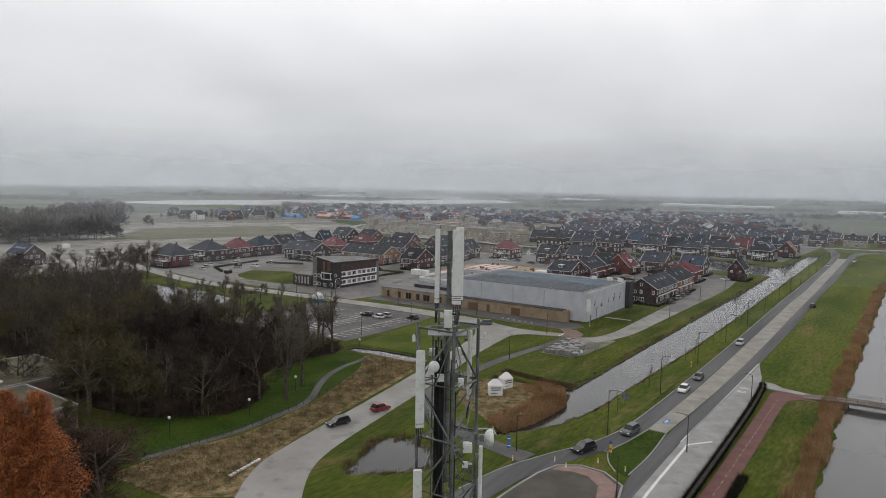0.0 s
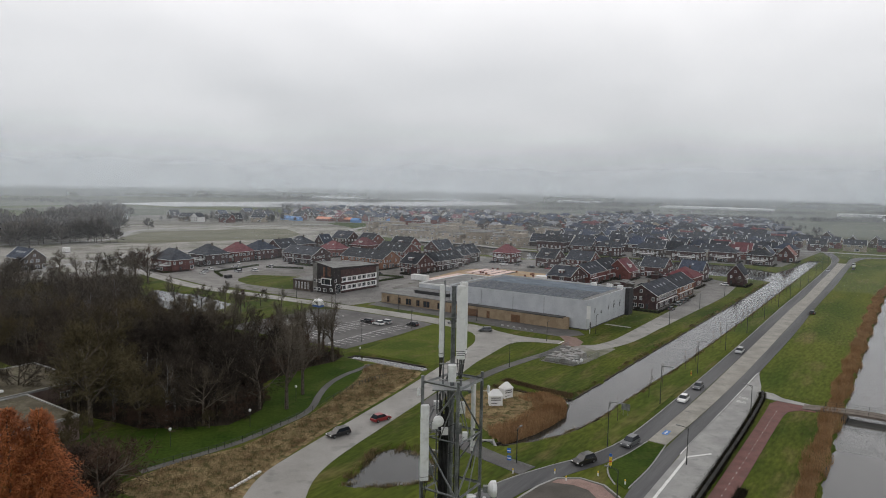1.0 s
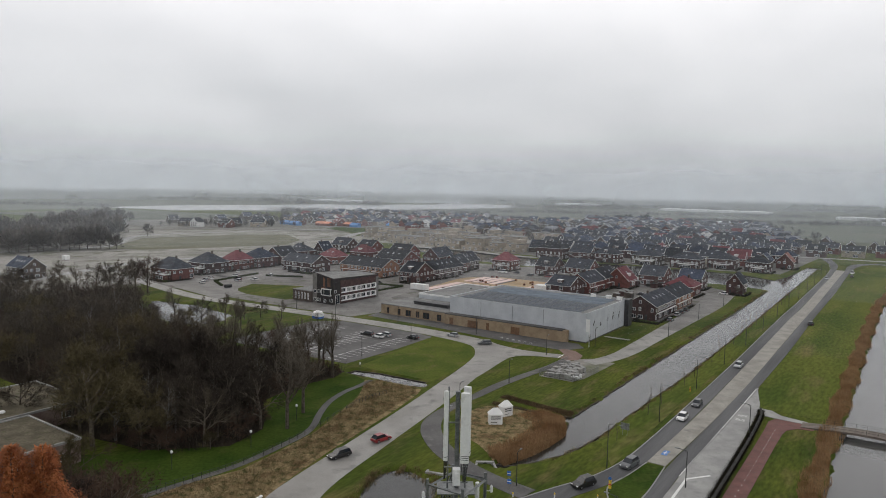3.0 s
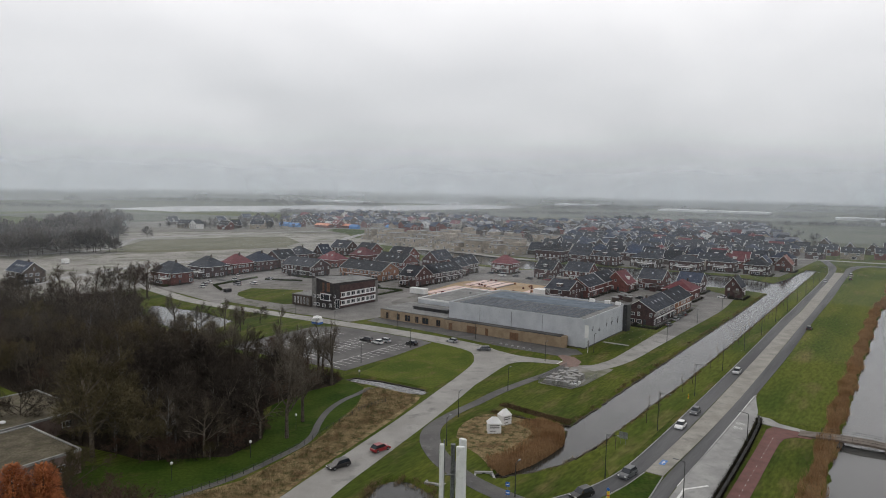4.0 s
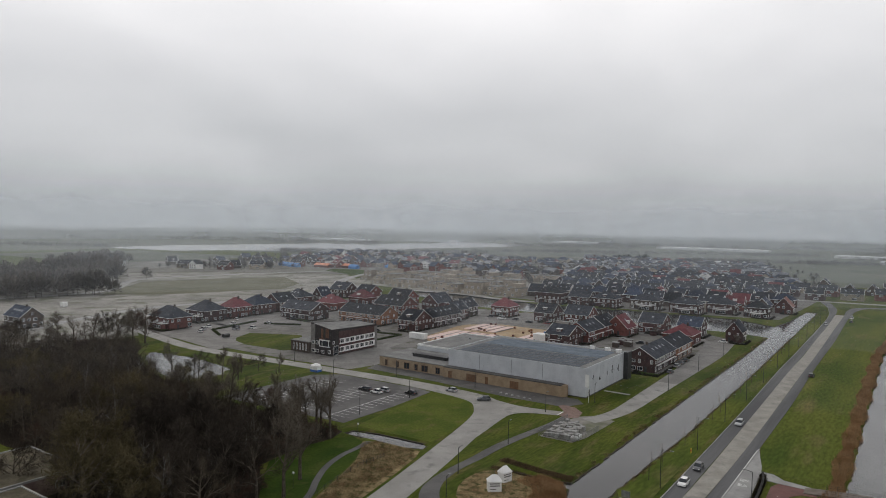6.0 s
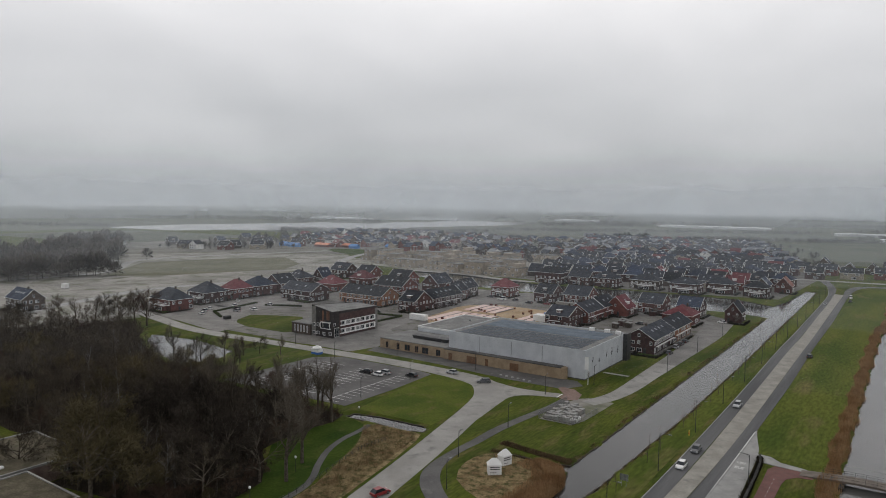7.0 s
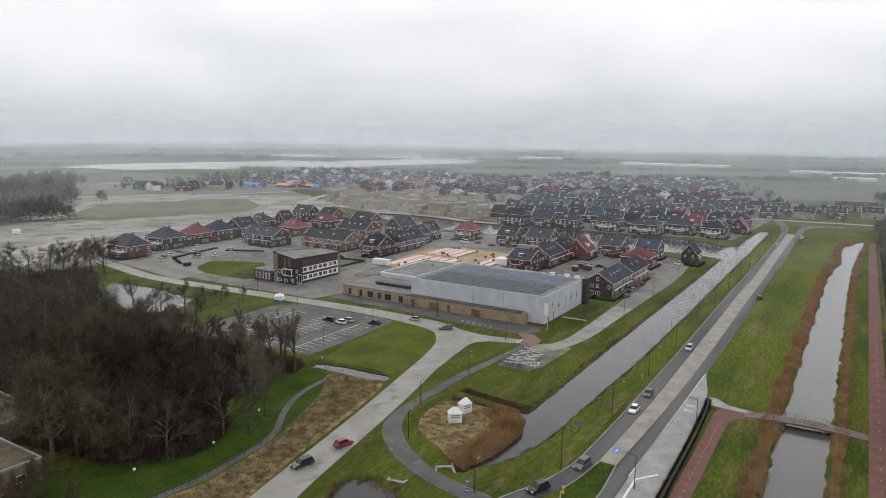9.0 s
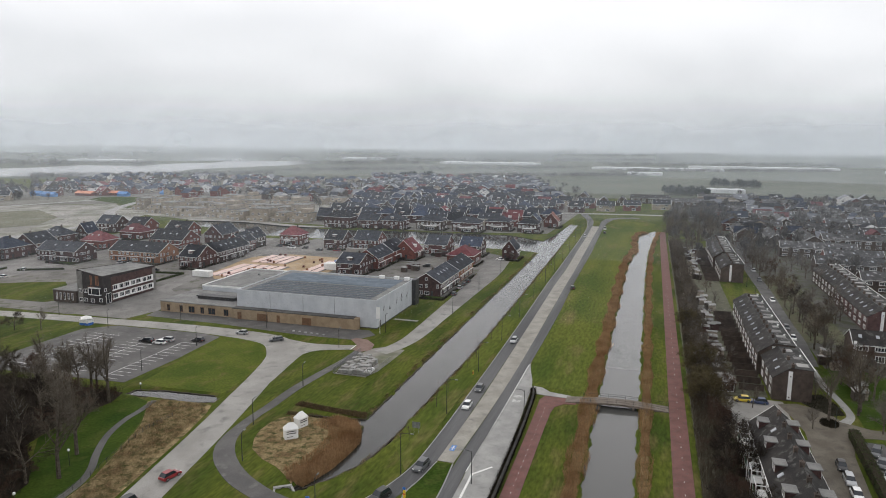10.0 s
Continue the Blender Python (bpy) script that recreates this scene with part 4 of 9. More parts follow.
house(322, -142, 13, 16, 6.0, 10.0, "y", BRICK_BLACK, TILE_DARK, "dark waterside house with white trim")
house(318, -162, 15, 20, 7.6, 11.5, "hip", BRICK_BLACK, TILE_DARK, "tall dark waterside house with white bands", bay=3.2)
house(372, -22, 12, 10, 5.0, 10.4, "x", BRICK_RED, TILE_ORANGE, "house with a bright orange-red tiled roof")


# ---- sports hall ----
def sports_hall():
    a, b, h = 38.0, 54.0, 9.9
    t = thing("sports_hall", M(83, -44.5), "large white metal-clad sports hall with solar panels", "hall")
    part("wall", Shape().box(0, 0, 0, a, b, h - 0.5), CLAD, t)
    part("roof", Shape().box(0.3, 0.3, h - 0.5, a - 0.3, b - 0.3, h - 0.3), BITUMEN, t, "grey bitumen roof")
    ed = Shape().box(-0.1, -0.1, h - 0.5, a + 0.1, 0.2, h).box(-0.1, b - 0.2, h - 0.5, a + 0.1, b + 0.1, h).box(-0.1, 0.2, h - 0.5, 0.2, b - 0.2, h).box(a - 0.2, 0.2, h - 0.5, a + 0.1, b - 0.2, h)
    part("parapet", ed, CLAD, t, "pale metal roof edge")
    # cladding sheets, thin joints between them
    for side, n in (("near", 9), ("front", 6)):
        length = b if side == "near" else a
        w = length / n
        for k in range(n):
            m = facing(side, a, b, w * (k + 0.5), 0.35)
            part("panel", shared(("panel", side), lambda: Shape().box(-w / 2 + 0.03, -0.06, 0, w / 2 - 0.03, 0, h - 1.0), CLAD), None, t, at=m)
    # tilted solar rows on the near half, flat ones behind
    for i in range(7):
        for j in range(11):
            m = pose(2.0 + i * 2.5, 3.0 + j * 4.35, h - 0.2, 0, -4, 0)
            part("solar_panel", shared(("solar_panel",), lambda: Shape().box(0, 0, 0, 1.35, 4.28, 0.05), PANEL_SOLAR), None, t, at=m)
    for i in range(5):
        for j in range(11):
            m = pose(20.6 + i * 2.75, 3.0 + j * 4.35, h - 0.26, 0, -3, 0)
            part("solar_panel", shared(("solar_panel", "flat"), lambda: Shape().box(0, 0, 0, 2.6, 4.28, 0.05), SOLAR_BLUE), None, t, at=m)
    for k in range(8):
        part("rail", Shape().box(1.6 + 2.5 * k, 2.8, h - 0.3, 1.75 + 2.5 * k, 51, h - 0.12), STEEL, t, "galvanised mounting rail")
    for x, y in ((36.2, 12.5), (36.4, 6.5), (35.5, 2.0)):
        part("roof_vent", Shape().box(x - 0.6, y - 0.9, h - 0.3, x + 0.6, y + 0.9, h + 0.75).box(x - 0.7, y - 1.0, h + 0.75, x + 0.7, y + 1.0, h + 0.85), WHITE, t, "white roof vent")
    # dark climbing figures and slits on the end wall
    for u, z, w, hh, sl in ((6, 5.3, 0.8, 0.28, 60), (6.6, 6.0, 0.24, 1.0, 8), (12, 4.6, 0.3, 1.1, 20), (12.5, 4.2, 0.9, 0.25, -30), (19, 5.2, 0.26, 1.4, 10), (23.6, 5.0, 0.3, 1.3, -15), (24.3, 5.6, 0.9, 0.25, 45), (24.0, 6.6, 0.3, 0.9, 12), (30, 5.2, 0.24, 2.6, 4), (29.3, 5.0, 0.24, 0.8, 30)):
        part("wall_ornament", Shape().box(-w / 2, -0.16, -hh / 2, w / 2, -0.05, hh / 2), DARKMETAL, t, "dark metal ornament", at=facing("front", a, b, u, z) @ pose(0, 0, 0, 0, sl, 0))
    part("door", Shape().box(-0.6, -0.12, 0, 0.6, 0, 2.3), DARKMETAL, t, at=facing("front", a, b, 3.0, 0))
    part("stair_tower", Shape().box(a - 2.6, -1.6, 0, a + 1.6, 0, h + 0.1), DARKMETAL, t, "dark corner tower")
    part("plinth", Shape().box(-0.1, -0.1, 0, a + 0.05, b, 0.35), OLD_ASPHALT, t)
    for y in (15.5, 27.5, 40.5):
        part("downpipe", Shape().beam((-0.14, y, 0.3), (-0.14, y, h - 0.6), 0.07), STEEL, t)
    return t


SOLAR_BLUE = surface("blue_solar_panel", (0.088, 0.115, 0.145), (0.125, 0.155, 0.19), 0.3, 0.7, fine=3, fine_amount=0.08, spec=0.2, spread=0.15)
sports_hall()
t = thing("low_building", M(79.6, -51.5), "low tan brick annex with brown doors", "building")
part("wall", Shape().box(0, 0, 0, 3.2, 47, 3.7), BRICK_TAN, t)
part("rounded_end", Shape().lathe([(1.6, 0), (1.6, 3.7)], 20, (1.6, 0, 0)), BRICK_TAN, t)
part("roof", Shape().box(0.25, 0.2, 3.7, 3.2, 47, 3.85).box(-0.08, -0.1, 3.6, 0.25, 47, 3.95), OLD_ASPHALT, t, "dark flat roof with metal edge")
for y, w in ((17.5, 3.4), (28.5, 1.2), (34.8, 4.2), (44, 1.6)):
    part("door", Shape().box(-0.09, y - w / 2, 0.05, 0, y + w / 2, 2.6), surface("brown_wood", (0.12, 0.065, 0.035), (0.17, 0.095, 0.05), 1.5, 0.7), t, "brown wooden door")
t = thing("entrance_building", M(80.5, -98.6), "low tan brick entrance building with flat grey roof", "building")
part("wall", Shape().box(0, 0, 0, 20, 31, 3.7), BRICK_TAN, t)
part("roof", Shape().box(-0.1, -0.1, 3.7, 20, 31.1, 3.98), BITUMEN, t, "grey flat roof")
part("roof_light", Shape().box(7, 4, 3.98, 10, 20, 5.0).box(6.7, 3.7, 5.0, 10.3, 20.3, 5.25), DARKMETAL, t, "dark raised roof light")
for y, w in ((3, 2.0), (9, 3.0), (13, 1.6), (17.5, 2.6), (22, 1.4), (27.5, 1.2)):
    window(t, w, 2.4, facing("near", 20, 31, y, 0.4), 1, MATS["brown_wood"])
t = thing("flat_roofed_building", M(100.6, -99), "white-edged building with a broad grey flat roof", "building")
part("wall", Shape().box(0, 0, 0, 36, 27, 5.7), CLAD, t)
part("roof", Shape().box(0.3, 0.3, 5.7, 35.7, 26.7, 5.8), BITUMEN, t, "grey flat roof")
part("parapet", Shape().box(-0.1, -0.1, 5.5, 36.1, 0.3, 6.1).box(-0.1, 26.7, 5.5, 36.1, 27.1, 6.1).box(-0.1, 0.3, 5.5, 0.3, 26.7, 6.1).box(35.7, 0.3, 5.5, 36.1, 26.7, 6.1), WHITE, t)
for y in (4, 10, 17):
    part("roof_vent", Shape().lathe([(0.5, 5.8), (0.5, 6.3), (0.2, 6.6)], 10, (8 + y, y, 0)), STEEL, t)
t = thing("flagpole", M(78.6, -41.5), "white flagpole with a hanging white banner", "flagpole")
part("pole", Shape().beam((0, 0, 0), (0, 0, 9.0), 0.09, 0.05), WHITE, t)
part("banner", Shape().box(0.05, 0.1, 4.8, 0.12, 1.3, 8.9), WHITE, t, "hanging white banner")

# ---- black corner block ----
t = thing("apartment_block", M(81, -156), "black and dark red brick block with white window bands", "building")
part("wall", Shape().box(0, 0, 0, 29, 12, 9.6), BRICK_SOOT, t)
w = Shape()
w.face((0, 0, 9.6), (29, 0, 9.6), (29, 0, 10.4), (0, 0, 11.2))
w.face((0, 0, 9.6), (0, 12, 9.6), (0, 12, 13.2), (0, 0, 11.2)).face((0, 12, 9.6), (29, 12, 9.6), (29, 12, 11.0), (0, 12, 13.2)).face((29, 0, 9.6), (29, 12, 9.6), (29, 12, 11.0), (29, 0, 10.4))
part("attic_wall", w, BRICK_SOOT, t)
part("roof", Shape().slab([(0.2, 0.2, 11.15), (28.8, 0.2, 10.35), (28.8, 11.8, 10.9), (0.2, 11.8, 13.0)], 0.25), BITUMEN, t, "sloping grey roof")
part("side_wall", Shape().box(4.2, -0.06, 0.3, 29.02, 0, 9.9), BRICK_BLACK, t, "dark red brick side wall")
part("tower_wall", Shape().box(-0.08, 9.6, 0, 4, 12.05, 12.6), surface("grey_brick", (0.13, 0.125, 0.118), (0.19, 0.182, 0.17), 0.7, 0.85, fine=9, fine_amount=0.2), t, "grey brick stair tower")
part("end_wall", Shape().box(27.2, -0.1, 0, 29.1, -0.06, 9.6), MATS["grey_brick"], t, "grey brick end pier")
for k, y in enumerate((1.8, 2.4, 3.0, 4.9, 5.5)):
    part("timber_slat", Shape().box(-0.14, y, 7.4, -0.02, y + 0.26, 11.2), BRICK_ORANGE, t, "upright timber slat")
for y in (4.6, 5.6, 6.6):
    part("zigzag", Shape().beam((-0.12, y - 0.5, 6.55), (-0.12, y, 7.1), 0.08, n=4).beam((-0.12, y, 7.1), (-0.12, y + 0.5, 6.55), 0.08, n=4), BRICK_ORANGE, t, "orange zigzag ornament")
# long white bands with windows and small dark fields between them
for lv in (1.5, 4.9):
    for side, z0, z1 in (("sill", lv - 0.38, lv), ("head", lv + 1.7, lv + 1.95)):
        part("white_band", Shape().box(4.6, -0.34, z0, 27.2, -0.06, z1), WHITE, t, "long white band under and over the windows")
    for k in range(7):
        u = 6.2 + k * 3.2
        part("white_pier", Shape().box(u + 1.1, -0.2, lv, u + (1.6 if k % 2 else 2.1), -0.06, lv + 1.7), WHITE, t, "white panel between windows")
        window(t, 2.2, 1.7, facing("front", 29, 12, u, lv) @ pose(0, -0.07, 0), 1 + k % 2)
bay = part("bay_window", Shape().box(-0.9, 0.9, 3.7, 0, 6.3, 4.0).box(-0.9, 0.9, 6.3, 0, 6.3, 6.55), WHITE, t, "white projecting corner bay window")
part("bay_post", Shape().box(-0.9, 0.9, 4.0, -0.75, 1.1, 6.3).box(-0.9, 6.1, 4.0, -0.75, 6.3, 6.3).box(-0.9, 4.6, 4.0, -0.75, 4.75, 6.3), WHITE, bay)
part("bay_glass", Shape().box(-0.8, 1.0, 4.0, -0.02, 6.2, 6.3), GLASS, bay)
for y, z, w, hh in ((8.2, 4.3, 1.6, 1.5), (10.6, 4.3, 1.5, 1.4), (1.2, 1.1, 1.5, 1.4), (5.0, 0.7, 1.7, 1.4), (8.4, 0.9, 1.8, 1.3), (10.6, 0.9, 1.6, 1.3)):
    window(t, w, hh, facing("near", 29, 12, y, z) @ pose(0, -0.06, 0), 1)
window(t, 1.1, 1.2, facing("front", 29, 12, 1.2, 5.0), 0)
window(t, 2.6, 3.9, facing("front", 29, 12, 2.6, 0.2), 1)
part("wall_lamp", Shape().box(0.9, -0.2, 2.9, 1.3, 0, 3.2), WHITE, t)
t = thing("annex", M(80, -168.2), "low brown brick annex with tall narrow windows", "building")
part("wall", Shape().box(0, 0, 0, 25, 11, 4.6), BRICK_BROWN, t)
part("roof", Shape().box(-0.1, 0, 4.6, 25, 11.1, 4.85), BITUMEN, t)
for k in range(5):
    window(t, 0.7, 2.8, facing("near", 25, 11, 1.6 + k * 1.9, 1.0), 0)


# ---- flats and terraces on the east side ----
OLDTILE = surface("old_roof_tile", (0.022, 0.021, 0.021), (0.040, 0.037, 0.035), 0.3, 0.8, 0.03, fine=4, fine_amount=0.3, c=(0.085, 0.083, 0.08), patch=(0.56, 0.66), spec=0.15)
def terrace_flats(s, v, a, b, eave, ridge, wall, label, dormers=0, skylights=6, balconies=0, patches=8):
    t = thing("terraced_flats", M(s, v), label, "flats", "flats of the old quarter")
    part("wall", wall_shape(a, b, eave, ridge, "x"), wall, t)
    part("roof", roof_shape(a, b, eave, ridge, "x", 0.3), OLDTILE, t)
    part("gutter", trim_shape(a, b, eave, ridge, "x", 0.35), WHITE, t)
    n = max(3, int(a / 5.4))
    for k in range(n):
        u = a * (k + 0.5) / n
        for z in (0.8, 3.5):
            far_window(t, 2.6, 1.5, facing("back", a, b, u, z), 2)
            if s < 100:
                far_window(t, 1.9, 1.5, facing("front", a, b, u, z), 1)
    for z in (0.4, 3.2, 5.7):
        if z + 1.6 < ridge - 0.6:
            window(t, 1.0, 1.6, facing("near", a, b, b * 0.42, z), 0)
    slope = math.degrees(math.atan2(ridge - eave, b / 2))
    for k in range(dormers):
        for side in ("back", "front"):
            m = roof_pose(a, b, eave, ridge, "x", side, a * (k + 0.5) / dormers, 0.2) @ pose(0, 0, 0, -slope, 0, 0)
            d = part("dormer", Shape().box(-1.2, 0, -0.3, 1.2, 2.6, 1.6), BRICK_BLACK, t, "dark box dormer", at=m)
            part("dormer_roof", Shape().box(-1.35, -0.25, 1.6, 1.35, 2.7, 1.78), BITUMEN, d)
            part("window", shared(("window", 2.0, 1.2, 1, "white_paint"), lambda: window_frame(2.0, 1.2, 1)[0], WHITE), None, d, at=pose(0, 0, 0.25))
    for k in range(skylights):
        m = roof_pose(a, b, eave, ridge, "x", "back", a * (k + 0.4) / skylights, 0.35 + 0.3 * (k % 2))
        part("skylight", shared(("skylight",), lambda: Shape().box(-0.45, -0.6, 0.02, 0.45, 0.6, 0.14), PANE_SKY), None, t, at=m)
    rng = random.Random(int(s))
    for k in range(patches):
        m = roof_pose(a, b, eave, ridge, "x", "front", a * (k + 0.5) / patches, 0.5)
        part("roof_patch", Shape().box(-1.6, -1.6 * rng.uniform(0.5, 1), 0.02, 1.6 * rng.uniform(0.6, 1.2), 1.5, 0.1), PALE if k % 2 else BITUMEN, t, at=m)
    for k in range(n):
        part("chimney", shared(("chimney",), lambda: Shape(), BRICK_BROWN), None, t, at=pose(a * k / n + 0.5, b / 2, ridge - 0.9))
    for k in range(balconies):
        x = a * (k + 0.5) / balconies
        bl = part("balcony", Shape().box(x - 1.6, b, 2.75, x + 1.6, b + 2.2, 2.9).box(x - 1.7, b + 2.05, 0, x - 1.56, b + 2.2, 5.2).box(x + 1.56, b + 2.05, 0, x + 1.7, b + 2.2, 5.2).box(x - 1.7, b, 5.08, x - 1.56, b + 2.2, 5.2).box(x + 1.56, b, 5.08, x + 1.7, b + 2.2, 5.2).box(x - 1.56, b + 2.06, 5.08, x + 1.56, b + 2.2, 5.2), WHITE, t, "white framed balcony")
        part("railing", Shape().box(x - 1.56, b + 2.1, 2.9, x + 1.56, b + 2.16, 3.9), surface("green_panel", (0.03, 0.07, 0.04), (0.05, 0.09, 0.05)) if k % 2 else DARKMETAL, bl)
    return t


def stepped_flats(s, v, a, b, top, label, seed, wall=None):
    """Flats with a steep roof towards the canal and a cluttered, nearly flat roof behind it."""
    rng = random.Random(seed)
    wall = wall or BRICK_BROWN
    t = thing("terraced_flats", M(s, v), label, "flats", "flats of the old quarter")
    k1 = b * 0.58
    low = top - 2.7
    w = Shape()
    prof = [(0, 0), (b, 0), (b, low - 0.15), (k1, top - 0.15), (0, top - 0.35)]
    n = len(prof)
    w.v += [(0, y, z) for y, z in prof] + [(a, y, z) for y, z in prof]
    w.f += [tuple(range(n)), tuple(n + k for k in reversed(range(n)))] + [(k, k + n, (k + 1) % n + n, (k + 1) % n) for k in range(n)]
    part("wall", w, wall, t)
    part("roof", Shape().slab([(-0.15, b + 0.35, low - 0.2), (-0.15, k1, top), (a + 0.15, k1, top), (a + 0.15, b + 0.35, low - 0.2)], 0.15), OLDTILE, t, "steep dark tiled roof")
    part("flat_roof", Shape().slab([(-0.15, k1, top + 0.02), (-0.15, -0.2, top - 0.25), (a + 0.15, -0.2, top - 0.25), (a + 0.15, k1, top + 0.02)], 0.15), OLDFLAT, t, "weathered grey flat roof")
    part("roof_edge", Shape().beam((-0.15, -0.22, top - 0.2), (a + 0.15, -0.22, top - 0.2), 0.1, n=4), WHITE, t)
    tilt = math.degrees(math.atan2(2.7, b - k1))
    m = max(3, int(a / 5.4))
    for k in range(m):
        u = a * (k + 0.5) / m
        for z in (0.8, 3.4):
            if z + 1.5 < low:
                far_window(t, 2.6, 1.5, facing("back", a, b, u, z), 2)
        part("skylight", MESHES[("skylight",)], None, t, at=pose(u + 0.8, b - (b - k1) * rng.uniform(0.35, 0.6), low + 2.7 * 0.47, tilt, 0, 180))
        part("roof_patch", Shape().box(-1.4, -rng.uniform(0.8, 2.0), 0, rng.uniform(0.6, 1.7), rng.uniform(0.5, 1.8), 0.06), PALE if rng.random() < 0.5 else BITUMEN, t, "pale patch of roofing", at=pose(u, k1 * rng.uniform(0.4, 0.6), top - 0.08))
        part("chimney", MESHES[("chimney",)], None, t, at=pose(a * k / m + 0.4, k1 * 0.9, top - 0.7))
        if k % 2:
            part("roof_vent", Shape().lathe([(0.22, 0), (0.22, 0.5), (0.3, 0.55), (0.1, 0.7)], 8), WHITE, t, at=pose(u + 1, k1 * 0.25, top - 0.2))
    part("white_strip", Shape().box(-0.09, b * 0.52, 0.4, -0.02, b * 0.52 + 0.95, top - 0.9), WHITE, t, "white upright window strip")
    for z in (0.6, top - 2.6):
        far_window(t, 0.7, 0.8, facing("near", a, b, b * 0.52 + 0.47, z) @ pose(0, -0.08, 0), 0)
    return t


OLDFLAT = surface("old_flat_roofing", (0.035, 0.035, 0.035), (0.065, 0.064, 0.063), 0.35, 0.85, fine=3, fine_amount=0.3, c=(0.20, 0.20, 0.195), patch=(0.60, 0.68), spec=0.15)
lab = "dark terraced flats with skylights and cluttered grey roof"
stepped_flats(55, 82.6, 19, 9, 8.6, lab, 1)
stepped_flats(74.2, 81.8, 33, 9.2, 9.2, lab, 2)
stepped_flats(107.4, 82.2, 34, 9, 8.6, lab, 3)
terrace_flats(-44, 73.2, 67, 9.0, 6.2, 10.2, BRICK_BROWN, "dark-roofed terrace with white-framed balconies", dormers=7, skylights=4, balconies=12, patches=0)
stepped_flats(205, 84, 30, 9.6, 8.8, lab, 4)
stepped_flats(235.2, 83.2, 32, 9.8, 9.2, lab, 5)
stepped_flats(267.4, 84, 32, 9.6, 8.8, lab, 6)
stepped_flats(130, 124, 42, 10, 8.6, lab, 7, BRICK_BLACK)
stepped_flats(173, 125, 46, 10, 8.8, lab, 8)
t = thing("terraced_houses", M(94.6, 125), "brown terrace with a dark roof and white window bands", "terrace")
part("wall", wall_shape(9.5, 24, 5.6, 8.6, "y"), BRICK_BROWN, t)
part("roof", roof_shape(9.5, 24, 5.6, 8.6, "y", 0.3), OLDTILE, t)
part("gutter", trim_shape(9.5, 24, 5.6, 8.6, "y", 0.35), WHITE, t)
for k in range(5):
    far_window(t, 3.2, 1.5, facing("near", 9.5, 24, 2.4 + 4.8 * k, 3.5), 3)
    far_window(t, 2.6, 2.0, facing("near", 9.5, 24, 2.4 + 4.8 * k, 0.3), 2)
    part("skylight", MESHES[("skylight",)], None, t, at=roof_pose(9.5, 24, 5.6, 8.6, "y", "near", 3.4 + 4.6 * k, 0.55))
    part("garden_wall", Shape().box(-4.5, 4.8 * k + 4.4, 0, -0.1, 4.8 * k + 4.55, 1.7), BRICK_BROWN, t)
part("white_pier", Shape().box(-0.14, 23.1, 0, 0, 23.9, 6.4), WHITE, t, "white corner pier")

# ---- telecom mast ----
MAST = pose(1.25, 24.4, 0)
CORNERS = [Vector((-1.1, -0.2, 0)), Vector((0.15, -1.05, 0)), Vector((1.1, 0.4, 0)), Vector((-0.1, 1.1, 0))]
DARKSTEEL = surface("weathered_steel", (0.10, 0.108, 0.112), (0.20, 0.208, 0.212), 2.0, 0.55, metal=0.4, fine=16, fine_amount=0.25)
CABLE = surface("black_cable", (0.012, 0.012, 0.013), (0.025, 0.025, 0.026), 3.0, 0.6)
PLASTIC = surface("white_plastic", (0.66, 0.67, 0.67), (0.74, 0.745, 0.74), 1.2, 0.45, fine=10, fine_amount=0.05, c=(0.50, 0.50, 0.48))


def angle_bar(p, q, w=0.07):
    """An L-shaped steel bar."""
    p, q = Vector(p), Vector(q)
    d = (q - p).normalized()
    u = d.orthogonal().normalized()
    t = d.cross(u)
    sh = Shape()
    for e, g in ((u, t), (t, u)):
        b = len(sh.v)
        for c in (p, q):
            sh.v += [tuple(c), tuple(c + e * w), tuple(c + e * w + g * 0.012), tuple(c + g * 0.012)]
        sh.f += [tuple(b + i for i in f) for f in ((0, 1, 5, 4), (1, 2, 6, 5), (2, 3, 7, 6), (3, 0, 4, 7), (3, 2, 1, 0), (4, 5, 6, 7))]
    return sh


